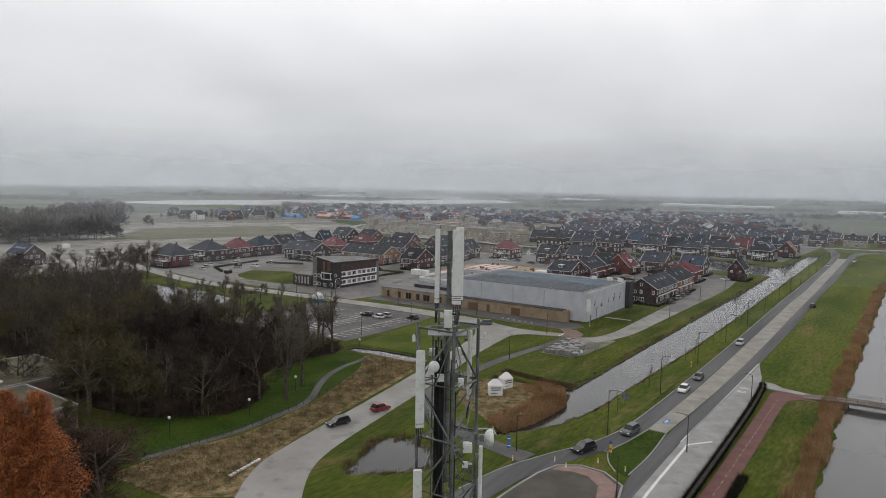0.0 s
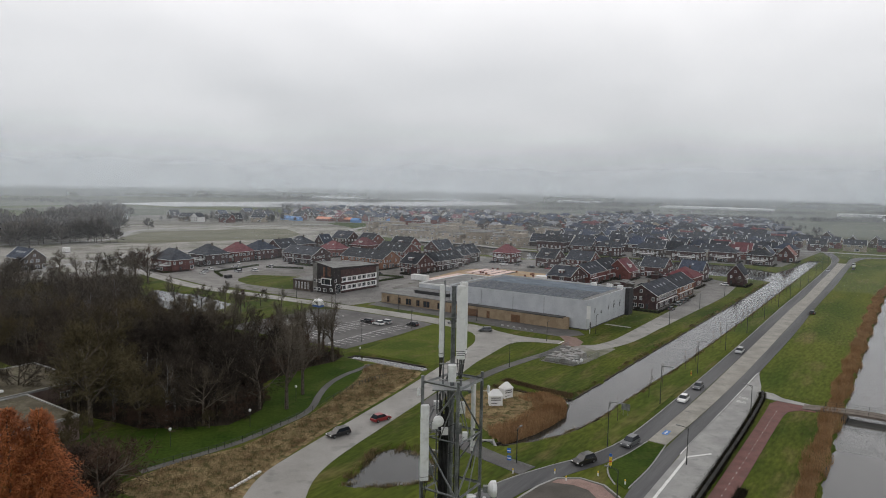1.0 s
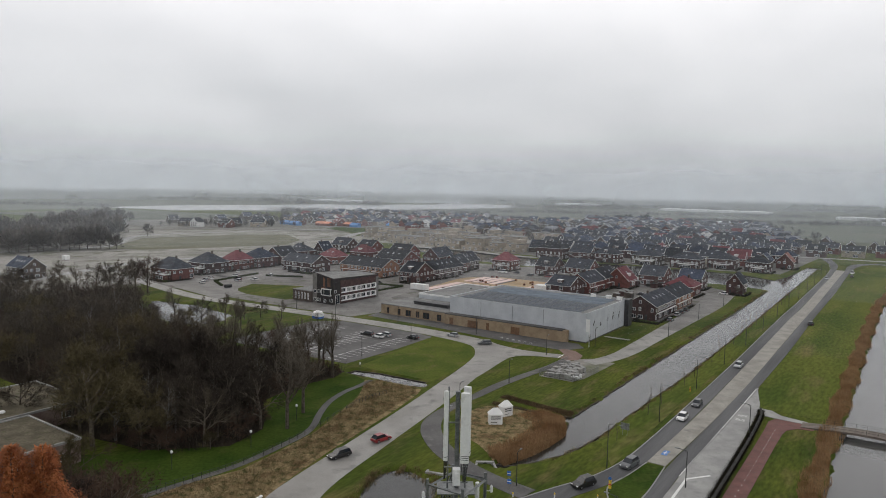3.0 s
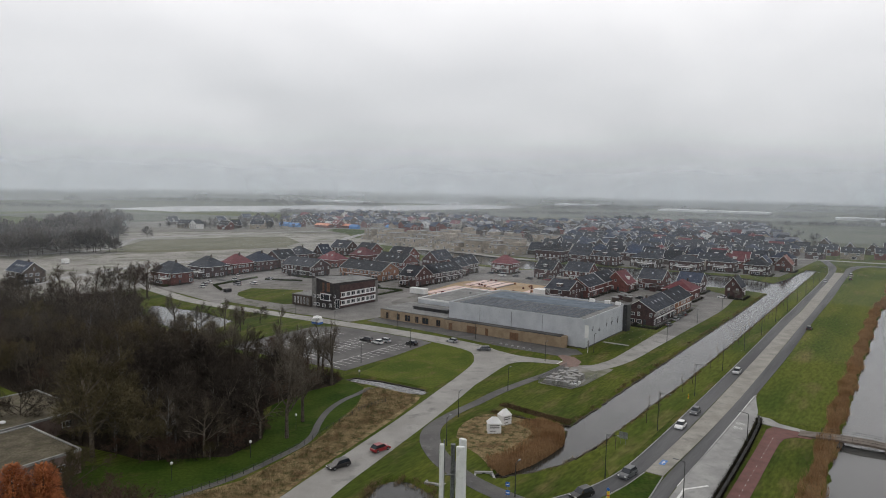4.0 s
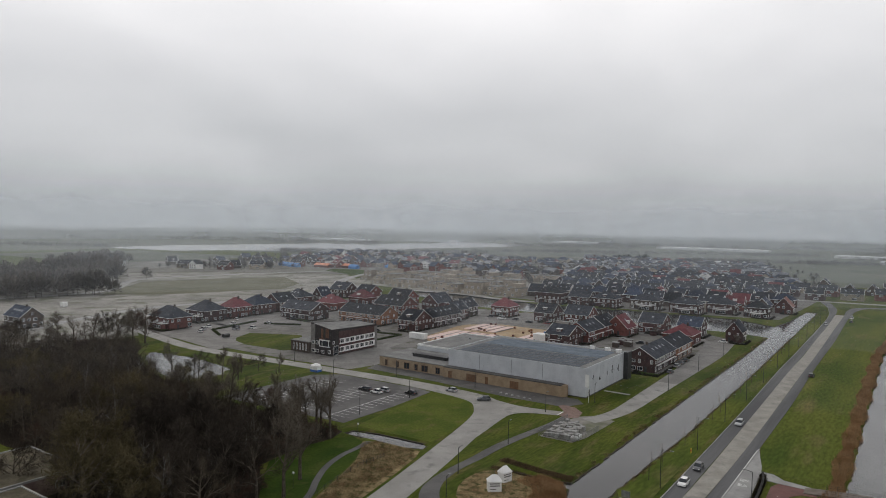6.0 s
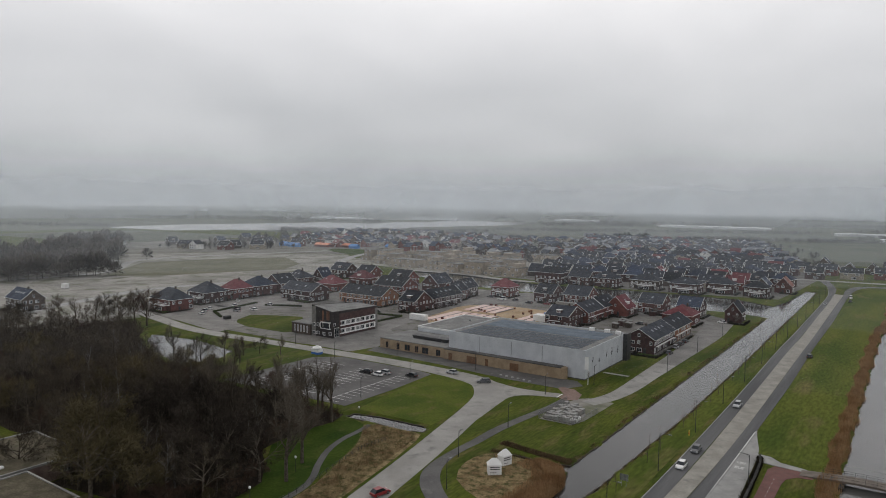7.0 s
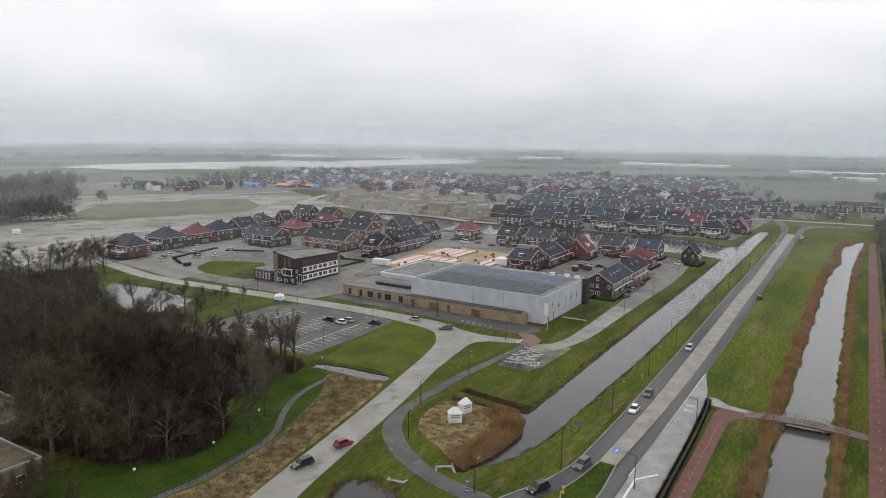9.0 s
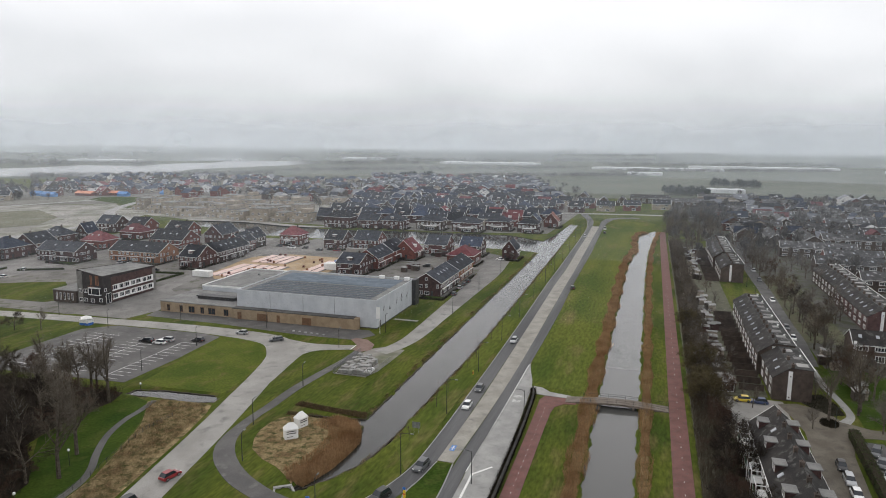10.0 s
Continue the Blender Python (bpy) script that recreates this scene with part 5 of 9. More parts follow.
def lattice_mast():
    t = thing("telecom_mast", MAST, "galvanised steel lattice mast with antennas and black cables", "mast")
    top, step = 39.85, 2.0

    def at(c, z):
        k = 1.0 + max(0.0, (34 - z)) * 0.035
        return Vector((c.x * k, c.y * k, z))

    for c in CORNERS:
        part("leg", Shape().beam(at(c, 0), at(c, 34), 0.12, 0.075, 8).beam(at(c, 34), at(c, top + 0.25), 0.065, 0.06, 8), DARKSTEEL, t)
    z, i = top, 0
    while z > 1.5:
        lo = max(z - step, 0.0)
        for k in range(4):
            a, b = CORNERS[k], CORNERS[(k + 1) % 4]
            part("girt", angle_bar(at(a, z), at(b, z), 0.085 if i % 2 == 0 else 0.06), STEEL if i < 1 else DARKSTEEL, t)
            p, q = (a, b) if (i + k) % 2 else (b, a)
            part("brace", Shape().beam(at(p, z), at(q, lo), 0.034, n=6), DARKSTEEL, t)
            if z > 30:
                part("brace", Shape().beam(at(p, z), (at(p, lo) + at(q, lo)) / 2, 0.022, n=5), STEEL, t)
        z -= step
        step = 2.0 if z > 26 else 3.0
        i += 1
    part("pole", Shape().beam((-0.02, 0.1, 34), (-0.02, 0.1, 43.3), 0.085, n=12).beam((-0.02, 0.1, 43.3), (-0.02, 0.1, 43.34), 0.095, n=12), DARKSTEEL, t, "thick central steel pole")
    part("pole", Shape().beam((-0.36, 0.0, 39.0), (-0.36, 0.0, 43.55), 0.03, n=8), DARKSTEEL, t)
    part("pole", Shape().beam((0.3, 0.05, 39.2), (0.3, 0.05, 43.2), 0.035, n=8), DARKSTEEL, t)
    for zz in (39.9, 40.5, 42.2):
        part("pole_arm", Shape().beam((-0.5, -0.05, zz), (0.4, 0.0, zz), 0.03, n=6), STEEL, t)
    for k in range(7):
        part("cable", Shape().beam((-0.55 + 0.055 * k, -0.15 + 0.03 * (k % 3), 0.3), (-0.46 + 0.05 * k, -0.1 + 0.03 * (k % 3), 39.4 - 0.25 * (k % 4)), 0.028, n=5), CABLE, t)
    for k in range(4):
        part("cable", Shape().beam((0.2 + 0.06 * k, 0.25, 0.3), (0.12 + 0.06 * k, 0.22, 38.6 - 0.4 * k), 0.024, n=5), CABLE, t)
    part("ladder", Shape().beam((-0.62, 0.05, 0), (-0.56, 0.05, 39.6), 0.025, n=5).beam((-0.2, 0.05, 0), (-0.14, 0.05, 39.6), 0.025, n=5), DARKSTEEL, t)
    for k in range(26):
        part("rung", shared(("rung",), lambda: Shape().beam((-0.6, 0, 0), (-0.16, 0, 0), 0.014, n=5), STEEL), None, t, at=pose(0, 0.05, 31.8 + 0.3 * k))
    part("platform", Shape().box(-0.75, -0.5, 39.62, 0.65, 0.6, 39.66), STEEL, t, "steel grating platform")
    rng = random.Random(5)
    for k in range(16):
        x, y, zz = rng.uniform(-0.85, 0.85), rng.uniform(-0.7, 0.7), rng.uniform(32.2, 39.2)
        w, hh = rng.uniform(0.08, 0.17), rng.uniform(0.18, 0.42)
        part("radio_unit", Shape().box(x - w, y - w * 0.6, zz, x + w, y + w * 0.6, zz + hh).box(x - w * 0.8, y - w * 0.75, zz + 0.05, x + w * 0.8, y + w * 0.75, zz + hh - 0.05), PLASTIC if k % 3 else STEEL, t, "small radio unit on a bracket")
        c = min(CORNERS, key=lambda q: (q.x - x) ** 2 + (q.y - y) ** 2)
        part("bracket", Shape().beam((x, y, zz + hh / 2), (c.x, c.y, zz + hh / 2), 0.022, n=5), STEEL, t)
        mid = Vector((x * 0.5, y * 0.5, zz - 0.45))
        part("jumper", Shape().beam((x, y, zz), mid, 0.014, n=4).beam(mid, (-0.3, -0.1, zz - 0.7), 0.014, n=4), CABLE, t)
    for x, y, zz in ((-1.25, -0.2, 39.35), (1.35, 0.45, 39.3)):
        part("beacon", Shape().lathe([(0.05, 0), (0.06, 0.05), (0.055, 0.22), (0.02, 0.28)], 10, (x, y, zz)).beam((x, y, zz + 0.05), (x * 0.85, y, zz + 0.05), 0.015), PLASTIC, t, "small white lamp")
    part("tray", Shape().box(-0.18, -0.35, 39.9, 0.1, -0.05, 40.5).box(-0.12, -0.38, 40.0, 0.04, -0.3, 40.4), PLASTIC, t, "white equipment box at the pole foot")
    part("foundation", Shape().box(-3, -3, -0.3, 3, 3, 0.25), CONCRETE, t, "concrete foot")
    return t


lattice_mast()


def panel_antenna(x, y, z0, z1, w, d, turn, label, stripes=False, arm=None):
    t = thing("panel_antenna", MAST @ pose(x, y, z0, 0, 0, turn), label, "antenna", "antennas on the mast")
    h = z1 - z0
    hs = Shape()
    pts = [(w / 2 * math.copysign(abs(math.cos(a)) ** 0.6, math.cos(a)), d / 2 * math.copysign(abs(math.sin(a)) ** 0.6, math.sin(a))) for a in (2 * math.pi * k / 20 for k in range(20))]
    hs.prism(pts, 0.03, h - 0.03)
    hs.prism([(px * 0.93, py * 0.93) for px, py in pts], 0, 0.03).prism([(px * 0.93, py * 0.93) for px, py in pts], h - 0.03, h)
    part("housing", hs, PLASTIC, t)
    for k in range(3 if stripes else 1):
        part("band", Shape().prism([(px * 1.015, py * 1.015) for px, py in pts], 0.14 + 0.07 * k, 0.16 + 0.07 * k), DARKMETAL, t, "thin dark band")
    for k in range(4):
        cx = (k - 1.5) * w * 0.22
        part("connector", Shape().beam((cx, 0, -0.12), (cx, 0, 0), 0.016, n=6), DARKMETAL, t)
        part("feeder", Shape().beam((cx, 0, -0.12), (cx * 0.4, 0.08, -0.75), 0.013, n=5), CABLE, t)
    for zz in (0.35, h - 0.35):
        part("clamp", Shape().box(-0.05, d / 2, zz - 0.05, 0.05, d / 2 + 0.14, zz + 0.05), STEEL, t)
    return t


panel_antenna(-0.45, -0.05, 40.75, 43.4, 0.17, 0.13, 20, "slim white panel antenna on the pole top")
panel_antenna(0.24, -0.3, 40.75, 43.4, 0.33, 0.17, -6, "broad white panel antenna with dark bands", True)
panel_antenna(0.36, 0.35, 40.8, 43.45, 0.3, 0.17, 150, "white panel antenna turned away behind the pole")
panel_antenna(-1.0, -0.5, 36.3, 39.1, 0.32, 0.16, 12, "long white panel antenna on a mast leg")
panel_antenna(0.82, 0.62, 37.0, 39.6, 0.2, 0.14, 60, "grey-white panel antenna behind the lattice")
panel_antenna(1.26, 0.05, 32.9, 35.4, 0.22, 0.14, 80, "white panel antenna low on a mast leg")
panel_antenna(-1.05, -0.45, 32.2, 34.7, 0.32, 0.16, 10, "white panel antenna low on a mast leg")


def dish(x, y, z, r, turn, label, arm):
    t = thing("dish_antenna", MAST @ pose(x, y, z, 90, 0, turn), label, "antenna", "antennas on the mast")
    part("drum", Shape().lathe([(r * 0.35, -r * 0.75), (r * 0.8, -r * 0.45), (r, -0.05), (r, 0.05), (r * 0.96, 0.09), (r * 0.5, 0.12)], 24), PLASTIC, t, smooth=False)
    part("mount", Shape().beam((0, 0, -r * 0.7), (0, 0, -r * 0.7 - arm), 0.035, n=8).box(-0.08, -0.12, -r * 0.7 - arm * 0.7, 0.08, 0.12, -r * 0.7), STEEL, t)
    return t


dish(-0.52, -0.75, 38.6, 0.19, 0, "small round white dish antenna", 0.4)
dish(1.62, 0.25, 35.65, 0.31, 90, "white drum dish antenna seen from the side", 0.25)


# ---- trees ----
def bare_tree(seed, height, spread=1.0, dense=1.0, twig=0.045, upright=0.35, stem=0.32, fuzz=0.8):
    """Trunk with limbs, and a crown of fine leafless twigs."""
    rng = random.Random(seed)
    trunk, crown = Shape(), Shape()

    def aim(d, ang):
        u = d.orthogonal().normalized()
        u = Matrix.Rotation(rng.uniform(0, 6.283), 3, d) @ u
        return (d * math.cos(ang) + u * math.sin(ang) + Vector((0, 0, upright * 0.3))).normalized()

    def blade(p, q, w):
        d = (q - p)
        s = d.cross(Vector((rng.uniform(-1, 1), rng.uniform(-1, 1), rng.uniform(-1, 1)))).normalized() * w / 2
        crown.face(p - s, p + s, q)

    def grow(p, d, length, r, level):
        if level <= 2:
            bend = aim(d, 0.18)
            mid, end = p + d * length * 0.5, p + d * length * 0.5 + bend * length * 0.5
            n = (7, 5, 3)[level]
            trunk.beam(p, mid, r, r * 0.75, n, False).beam(mid, end, r * 0.75, r * 0.35, n, False)
            kids = (rng.randint(7, 9), rng.randint(5, 7), round(rng.randint(6, 8) * dense))[level]
            lo = (stem, 0.25, 0.2)[level]
            for k in range(kids):
                f = lo + (1 - lo) * (k + rng.random()) / kids
                base = p + d * length * f if f < 0.5 else mid + bend * length * (f - 0.5)
                ang = (rng.uniform(0.75, 1.25), rng.uniform(0.5, 1.1), rng.uniform(0.4, 1.1))[level] * (1.15 - 0.35 * f)
                grow(base, aim(d, ang), length * (0.66, 0.6, 0.55)[level] * rng.uniform(0.7, 1.15) * (1.15 - 0.5 * f) * (spread if level == 0 else 1), r * (0.42, 0.45, 0.4)[level], level + 1)
            if level < 2:
                grow(end, bend, length * 0.4, r * 0.35, level + 1)
        else:
            end = p + d * length
            blade(p, end, twig * 1.3)
            for k in range(round(5 * dense)):
                f = rng.uniform(0.15, 1.0)
                q = p + d * length * f
                tip = q + aim(d, rng.uniform(0.3, 0.9)) * length * rng.uniform(0.35, 0.75)
                blade(q, tip, twig)
                if fuzz and tip.z > height * 0.3 and rng.random() < fuzz:
                    a = tip + Vector((rng.gauss(0, 0.3), rng.gauss(0, 0.3), rng.gauss(0, 0.25)))
                    blade(a, a + Vector((rng.gauss(0, 0.35), rng.gauss(0, 0.35), rng.uniform(0.0, 0.6))), twig * 1.1)

    grow(Vector((0, 0, -0.1)), Vector((0, 0, 1)), height * 0.62, height * 0.02 + 0.05 if height > 7.5 else 0.075, 0)
    return trunk, crown


TWIG_OLIVE = surface("olive_twig", (0.068, 0.056, 0.030), (0.108, 0.090, 0.050), 0.2, 0.9, fine=2, spread=0.25, spec=0.1)
# grey twigs lightened: haze over the trees is put into this colour
TWIG_HAZED = surface("hazed_twig", (0.092, 0.084, 0.074), (0.15, 0.137, 0.12), 0.2, 0.9, fine=2, spread=0.25, spec=0.1)
TWIG_RED = surface("reddish_twig", (0.056, 0.036, 0.028), (0.092, 0.060, 0.045), 0.2, 0.9, fine=2, spread=0.2, spec=0.1)
TWIG_PALE = surface("pale_twig", (0.10, 0.086, 0.068), (0.155, 0.135, 0.108), 0.2, 0.9, fine=2, spread=0.2, spec=0.1)
LEAF_RUST = surface("rust_leaf", (0.25, 0.080, 0.032), (0.42, 0.155, 0.062), 0.5, 0.85, fine=3, fine_amount=0.35, spec=0.1)
CONIFER = surface("conifer", (0.022, 0.035, 0.02), (0.045, 0.06, 0.032), 0.5, 0.85, fine=3, fine_amount=0.35, spread=0.2, spec=0.15)
IVY = surface("evergreen_leaf", (0.035, 0.05, 0.02), (0.06, 0.08, 0.03), 0.5, 0.8, fine=3, fine_amount=0.35, spread=0.2, spec=0.15)
PROTOS = {}


def tree(s, v, kind, size=1.0, turn=0.0, label="", group="trees of the wood", z=0.0, sink=0.0):
    if kind not in PROTOS:
        seed, height, spread, dense, twig, up, stem, mat, lab = TREES[kind]
        t = thing("tree", Matrix.Identity(4), lab, "tree")
        tr, cr = bare_tree(seed, height, spread, dense, twig, up, stem, 0.8 if height > 7.5 else 0)
        part("trunk", tr, BIRCH if kind == "birch" else BARK, t)
        part("crown", cr, mat, t)
        PROTOS[kind] = t
        ob = t
        ob.matrix_world = M(s, v, z, turn) @ Matrix.Scale(size, 4)
    else:
        ob = copy_thing(PROTOS[kind], M(s, v, z, turn))
        ob.scale = (size, size, size)
    return tagged(ob, label, "", group)


TREES = {
    "broad_a": (1, 12.5, 1.2, 1.1, 0.05, 0.15, 0.3, TWIG, "broad leafless tree with dense dark brown twigs"),
    "broad_b": (2, 13.5, 1.05, 1.1, 0.05, 0.25, 0.3, TWIG, "leafless tree with dense dark brown twigs"),
    "broad_c": (3, 11.0, 1.35, 1.1, 0.05, 0.1, 0.25, TWIG, "spreading leafless tree with dark twigs"),
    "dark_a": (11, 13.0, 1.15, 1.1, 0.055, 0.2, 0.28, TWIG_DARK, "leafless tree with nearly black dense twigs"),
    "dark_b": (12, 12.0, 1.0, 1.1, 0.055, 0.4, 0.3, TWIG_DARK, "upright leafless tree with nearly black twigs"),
    "birch": (13, 12.0, 0.7, 0.8, 0.032, 0.8, 0.35, TWIG, "bare birch with a pale trunk"),
    "tall": (4, 15.0, 0.8, 1.0, 0.032, 0.9, 0.4, TWIG_PALE, "tall leafless tree with pale upright twigs"),
    "olive": (5, 11.5, 1.35, 1.5, 0.066, 0.1, 0.22, TWIG_OLIVE, "rounded leafless tree with olive-brown twigs"),
    "red": (6, 9.0, 1.2, 1.1, 0.042, 0.2, 0.2, TWIG_RED, "leafless tree with reddish twigs"),
    "young": (7, 7.0, 0.45, 0.13, 0.06, 1.0, 0.4, TWIG_RED, "young bare street tree on the canal verge"),
    "street": (8, 9.0, 1.05, 0.9, 0.036, 0.4, 0.3, TWIG_HAZED, "bare street tree between the houses"),
    "shrub": (9, 5.0, 1.5, 1.2, 0.05, 0.2, 0.08, TWIG_RED, "bare brown shrub with dense twigs"),
}


def inside(poly, s, v):
    hit = False
    for (a, b), (c, d) in zip(poly, poly[1:] + poly[:1]):
        if (b > v) != (d > v) and s < (c - a) * (v - b) / (d - b) + a:
            hit = not hit
    return hit


WOOD = [(-56, -82), (-55, -75), (-52.6, -70.4), (-49.2, -66.6), (-44.6, -63.9), (-39.2, -63.6), (-33.4, -66.4), (-29, -70.4), (-25, -76), (-21.6, -80.4), (-15, -81.6), (-5, -82), (3, -81), (9, -83), (10, -140), (26, -150), (14, -172), (20, -192), (34, -222), (50, -250), (30, -275), (-4, -268), (-30, -250), (-48, -210), (-50, -140), (-44, -104), (-60, -100)]


def joined_trees(name, label, places, keep=0.5):
    """A stand of trees too dense to tell apart, in one object; places: s, v, kind, size, turn."""
    twigs, pick = {}, random.Random(77)
    for s, v, kind, size, turn in places:
        for k, ob in enumerate(PROTOS[kind].children):
            co = np.empty(len(ob.data.vertices) * 3)
            ob.data.vertices.foreach_get("co", co)
            m = np.array(M(s, v, 0, turn) @ Matrix.Scale(size, 4))
            co = co.reshape(-1, 3) @ m[:3, :3].T + m[:3, 3]
            faces = [tuple(q.vertices) for q in ob.data.polygons if ob.data.materials[0] in (BARK, BIRCH) or pick.random() < keep]
            twigs.setdefault(ob.data.materials[0].name, []).append((co, faces, ob.data.materials[0]))
    holder = tagged(new(name), label, "wood", kind="stuff")
    for key, sets in twigs.items():
        base, vs, fs_ = 0, [], []
        for co, faces, mat in sets:
            vs.append(co)
            fs_ += [tuple(i + base for i in f) for f in faces]
            base += len(co)
        me = bpy.data.meshes.new("stand")
        me.from_pydata(np.concatenate(vs).tolist(), [], fs_)
        me.materials.append(mat)
        ob = new("stems" if mat in (BARK, BIRCH) else "twigs", me)
        ob.parent = holder
        ob["kind"] = "stuff"


rng = random.Random(21)
spots, stand = [], []
for i in range(6000):
    s, v = rng.uniform(-62, 52), rng.uniform(-278, -66)
    if len(spots) < 225 and inside(WOOD, s, v) and all((s - a) ** 2 + (v - b) ** 2 > 19 for a, b in spots):
        spots.append((s, v))
        low = 0.5 + 0.5 * math.sin(s * 0.11 + 1.3) * math.cos(v * 0.07)
        if s > -8 and v > -130:
            kind = rng.choice(("tall", "red", "tall", "broad_b", "birch"))
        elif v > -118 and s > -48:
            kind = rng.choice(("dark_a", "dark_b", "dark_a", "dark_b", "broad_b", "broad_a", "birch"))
        else:
            kind = rng.choice(("broad_a", "broad_b", "broad_c", "olive", "broad_b", "birch")) if low > 0.45 else rng.choice(("olive", "red", "tall", "broad_c", "tall", "broad_a"))
        if v < -225:
            kind = rng.choice(("broad_c", "shrub", "broad_a"))
        size = rng.uniform(0.78, 1.1) * (0.8 if s > 5 else 1.0) * (0.85 + 0.3 * low)
        if shore(np.array([s]), np.array([v]))[0] > 1.0:
            if v > -135 or kind not in PROTOS:
                tree(s, v, kind, size, rng.uniform(0, 360))
            else:
                stand.append((s, v, kind, size, rng.uniform(0, 360)))
joined_trees("wood_stand", "dense stand of bare dark trees", stand)
for s, v, kind, size in ((-59.7, -84.4, "olive", 1.75), (-52, -92, "olive", 1.15), (-44, -76, "broad_b", 0.9), (-58, -92, "broad_a", 1.0), (-54, -100, "broad_b", 1.0), (-48, -96, "olive", 1.0), (-62, -108, "broad_c", 1.0), (-50, -112, "broad_a", 1.0), (-70, -72, "olive", 0.7), (-30.6, -62.4, "tall", 1.25), (-21.7, -67, "tall", 1.22), (-68, -60, "shrub", 0.8), (-73, -66, "shrub", 1.0), (-76, -58, "shrub", 1.1), (-71, -55, "shrub", 0.9), (-74, -61, "shrub", 1.0), (-82, -44.5, "red", 1.5), (-84, -36, "red", 1.8), (-85, -41, "dark_b", 1.2), (-80, -52, "red", 1.2), (-78, -56, "dark_b", 0.7), (-14, -79, "tall", 1.0), (-8, -84, "tall", 0.95), (-31, -80, "dark_a", 0.9), (-36, -72, "dark_b", 0.8), (-42, -70, "dark_a", 0.75), (-47, -72, "dark_b", 0.8), (-38, -76, "birch", 0.95), (-28, -78, "birch", 0.9), (-46, -78, "birch", 0.9), (-20, -86, "birch", 1.0), (-30, -76, "red", 0.6), (-26, -79, "red", 0.7),
                         (46, -244, "tall", 1.15), (50, -241, "red", 1.9), (43, -251, "broad_b", 1.15), (38, -262, "broad_a", 1.1), (26, -270, "broad_b", 1.1), (10, -272, "broad_c", 1.2), (44, -262, "broad_c", 1.0), (32, -268, "tall", 0.9), (64, -262, "red", 1.0), (60, -272, "broad_c", 1.0), (68, -280, "broad_b", 0.9), (58, -290, "broad_a", 0.8), (18, -140, "tall", 0.9), (30, -152, "tall", 0.7), (6, -98, "tall", 0.95), (12, -112, "tall", 0.9), (8, -90, "tall", 0.9), (2, -92, "tall", 1.0), (28, -158, "broad_b", 0.85), (24, -166, "broad_a", 0.8), (38, -160, "red", 0.8), (20, -176, "tall", 0.9),
                         (47, -150, "tall", 0.55), (44, -158, "broad_c", 0.6), (-70, -74, "shrub", 1.0), (-75, -68, "shrub", 1.2), (-66, -66, "shrub", 0.8)):
    tree(s, v, kind, size, rng.uniform(0, 360))
EDGE = [(-55, -78), (-53.4, -73), (-50.4, -69), (-46.5, -65.8), (-42, -64.8), (-37.4, -65.4), (-32.6, -68), (-28.4, -72.4), (-24.4, -78.4), (-18, -82), (-10, -82.6), (-2, -82.4), (4, -82)]
for k, (s, v) in enumerate(EDGE + [(s - 1.5, v - 3.4) for s, v in EDGE]):
    tree(s + rng.uniform(-0.8, 0.8), v + rng.uniform(-0.8, 0.4), "olive" if k == 3 else "shrub", 0.32 if k == 3 else rng.uniform(0.6, 0.95), rng.uniform(0, 360), "low round bush with dense reddish-brown twigs" if k != 3 else "low round olive-green bush", "bushes at the edge of the wood")


def brush(name, label, spots_of, n, h, w, material, seed, lean=0.35, category="undergrowth"):
    """Loose upright blades over an area: reed, tall grass, undergrowth."""
    g = np.random.default_rng(seed)
    sv = spots_of(g, n)
    n = len(sv)
    z0 = np.clip(WATER_LEVEL + shore(sv[:, 0], sv[:, 1]) * 0.6, -0.6, 0.0) - 0.05
    X = ORIGIN.x + sv[:, 0] * ROAD.x + sv[:, 1] * SIDE.x
    Y = ORIGIN.y + sv[:, 0] * ROAD.y + sv[:, 1] * SIDE.y
    a, l, hh = g.uniform(0, 6.283, n), g.uniform(0, lean, n), h * g.uniform(0.55, 1.15, n)
    da, dl = g.uniform(0, 6.283, n), l * hh
    p = np.stack([X, Y, z0], -1)
    side = np.stack([np.cos(a), np.sin(a), 0 * a], -1) * (w * g.uniform(0.6, 1.3, n))[:, None] / 2
    tip = p + np.stack([np.cos(da) * dl, np.sin(da) * dl, hh], -1)
    co = np.stack([p - side, p + side, tip], 1).reshape(-1, 3)
    me = bpy.data.meshes.new(name)
    me.from_pydata(co.tolist(), [], np.arange(3 * n).reshape(n, 3).tolist())
    me.materials.append(material)
    return tagged(new(name, me), label, category, kind="stuff")


def in_poly(poly):
    lo, hi = np.min(poly, 0), np.max(poly, 0)

    def pick(g, n):
        pts = g.uniform(lo, hi, (n, 2))
        keep = np.array([inside(poly, *p) for p in pts])
        return pts[keep]
    return pick


def along(line, width, spread=None):
    line = np.array(line, float)

    def pick(g, n):
        seg = np.hypot(*(np.diff(line, axis=0).T))
        k = g.choice(len(seg), n, p=seg / seg.sum())
        t = g.uniform(0, 1, (n, 1))
        d = (line[k + 1] - line[k]) / seg[k][:, None]
        off = g.normal(0, width / 4, (n, 1)) if spread else g.uniform(-width / 2, width / 2, (n, 1))
        return line[k] + (line[k + 1] - line[k]) * t + np.stack([-d[:, 1], d[:, 0]], -1) * off
    return pick


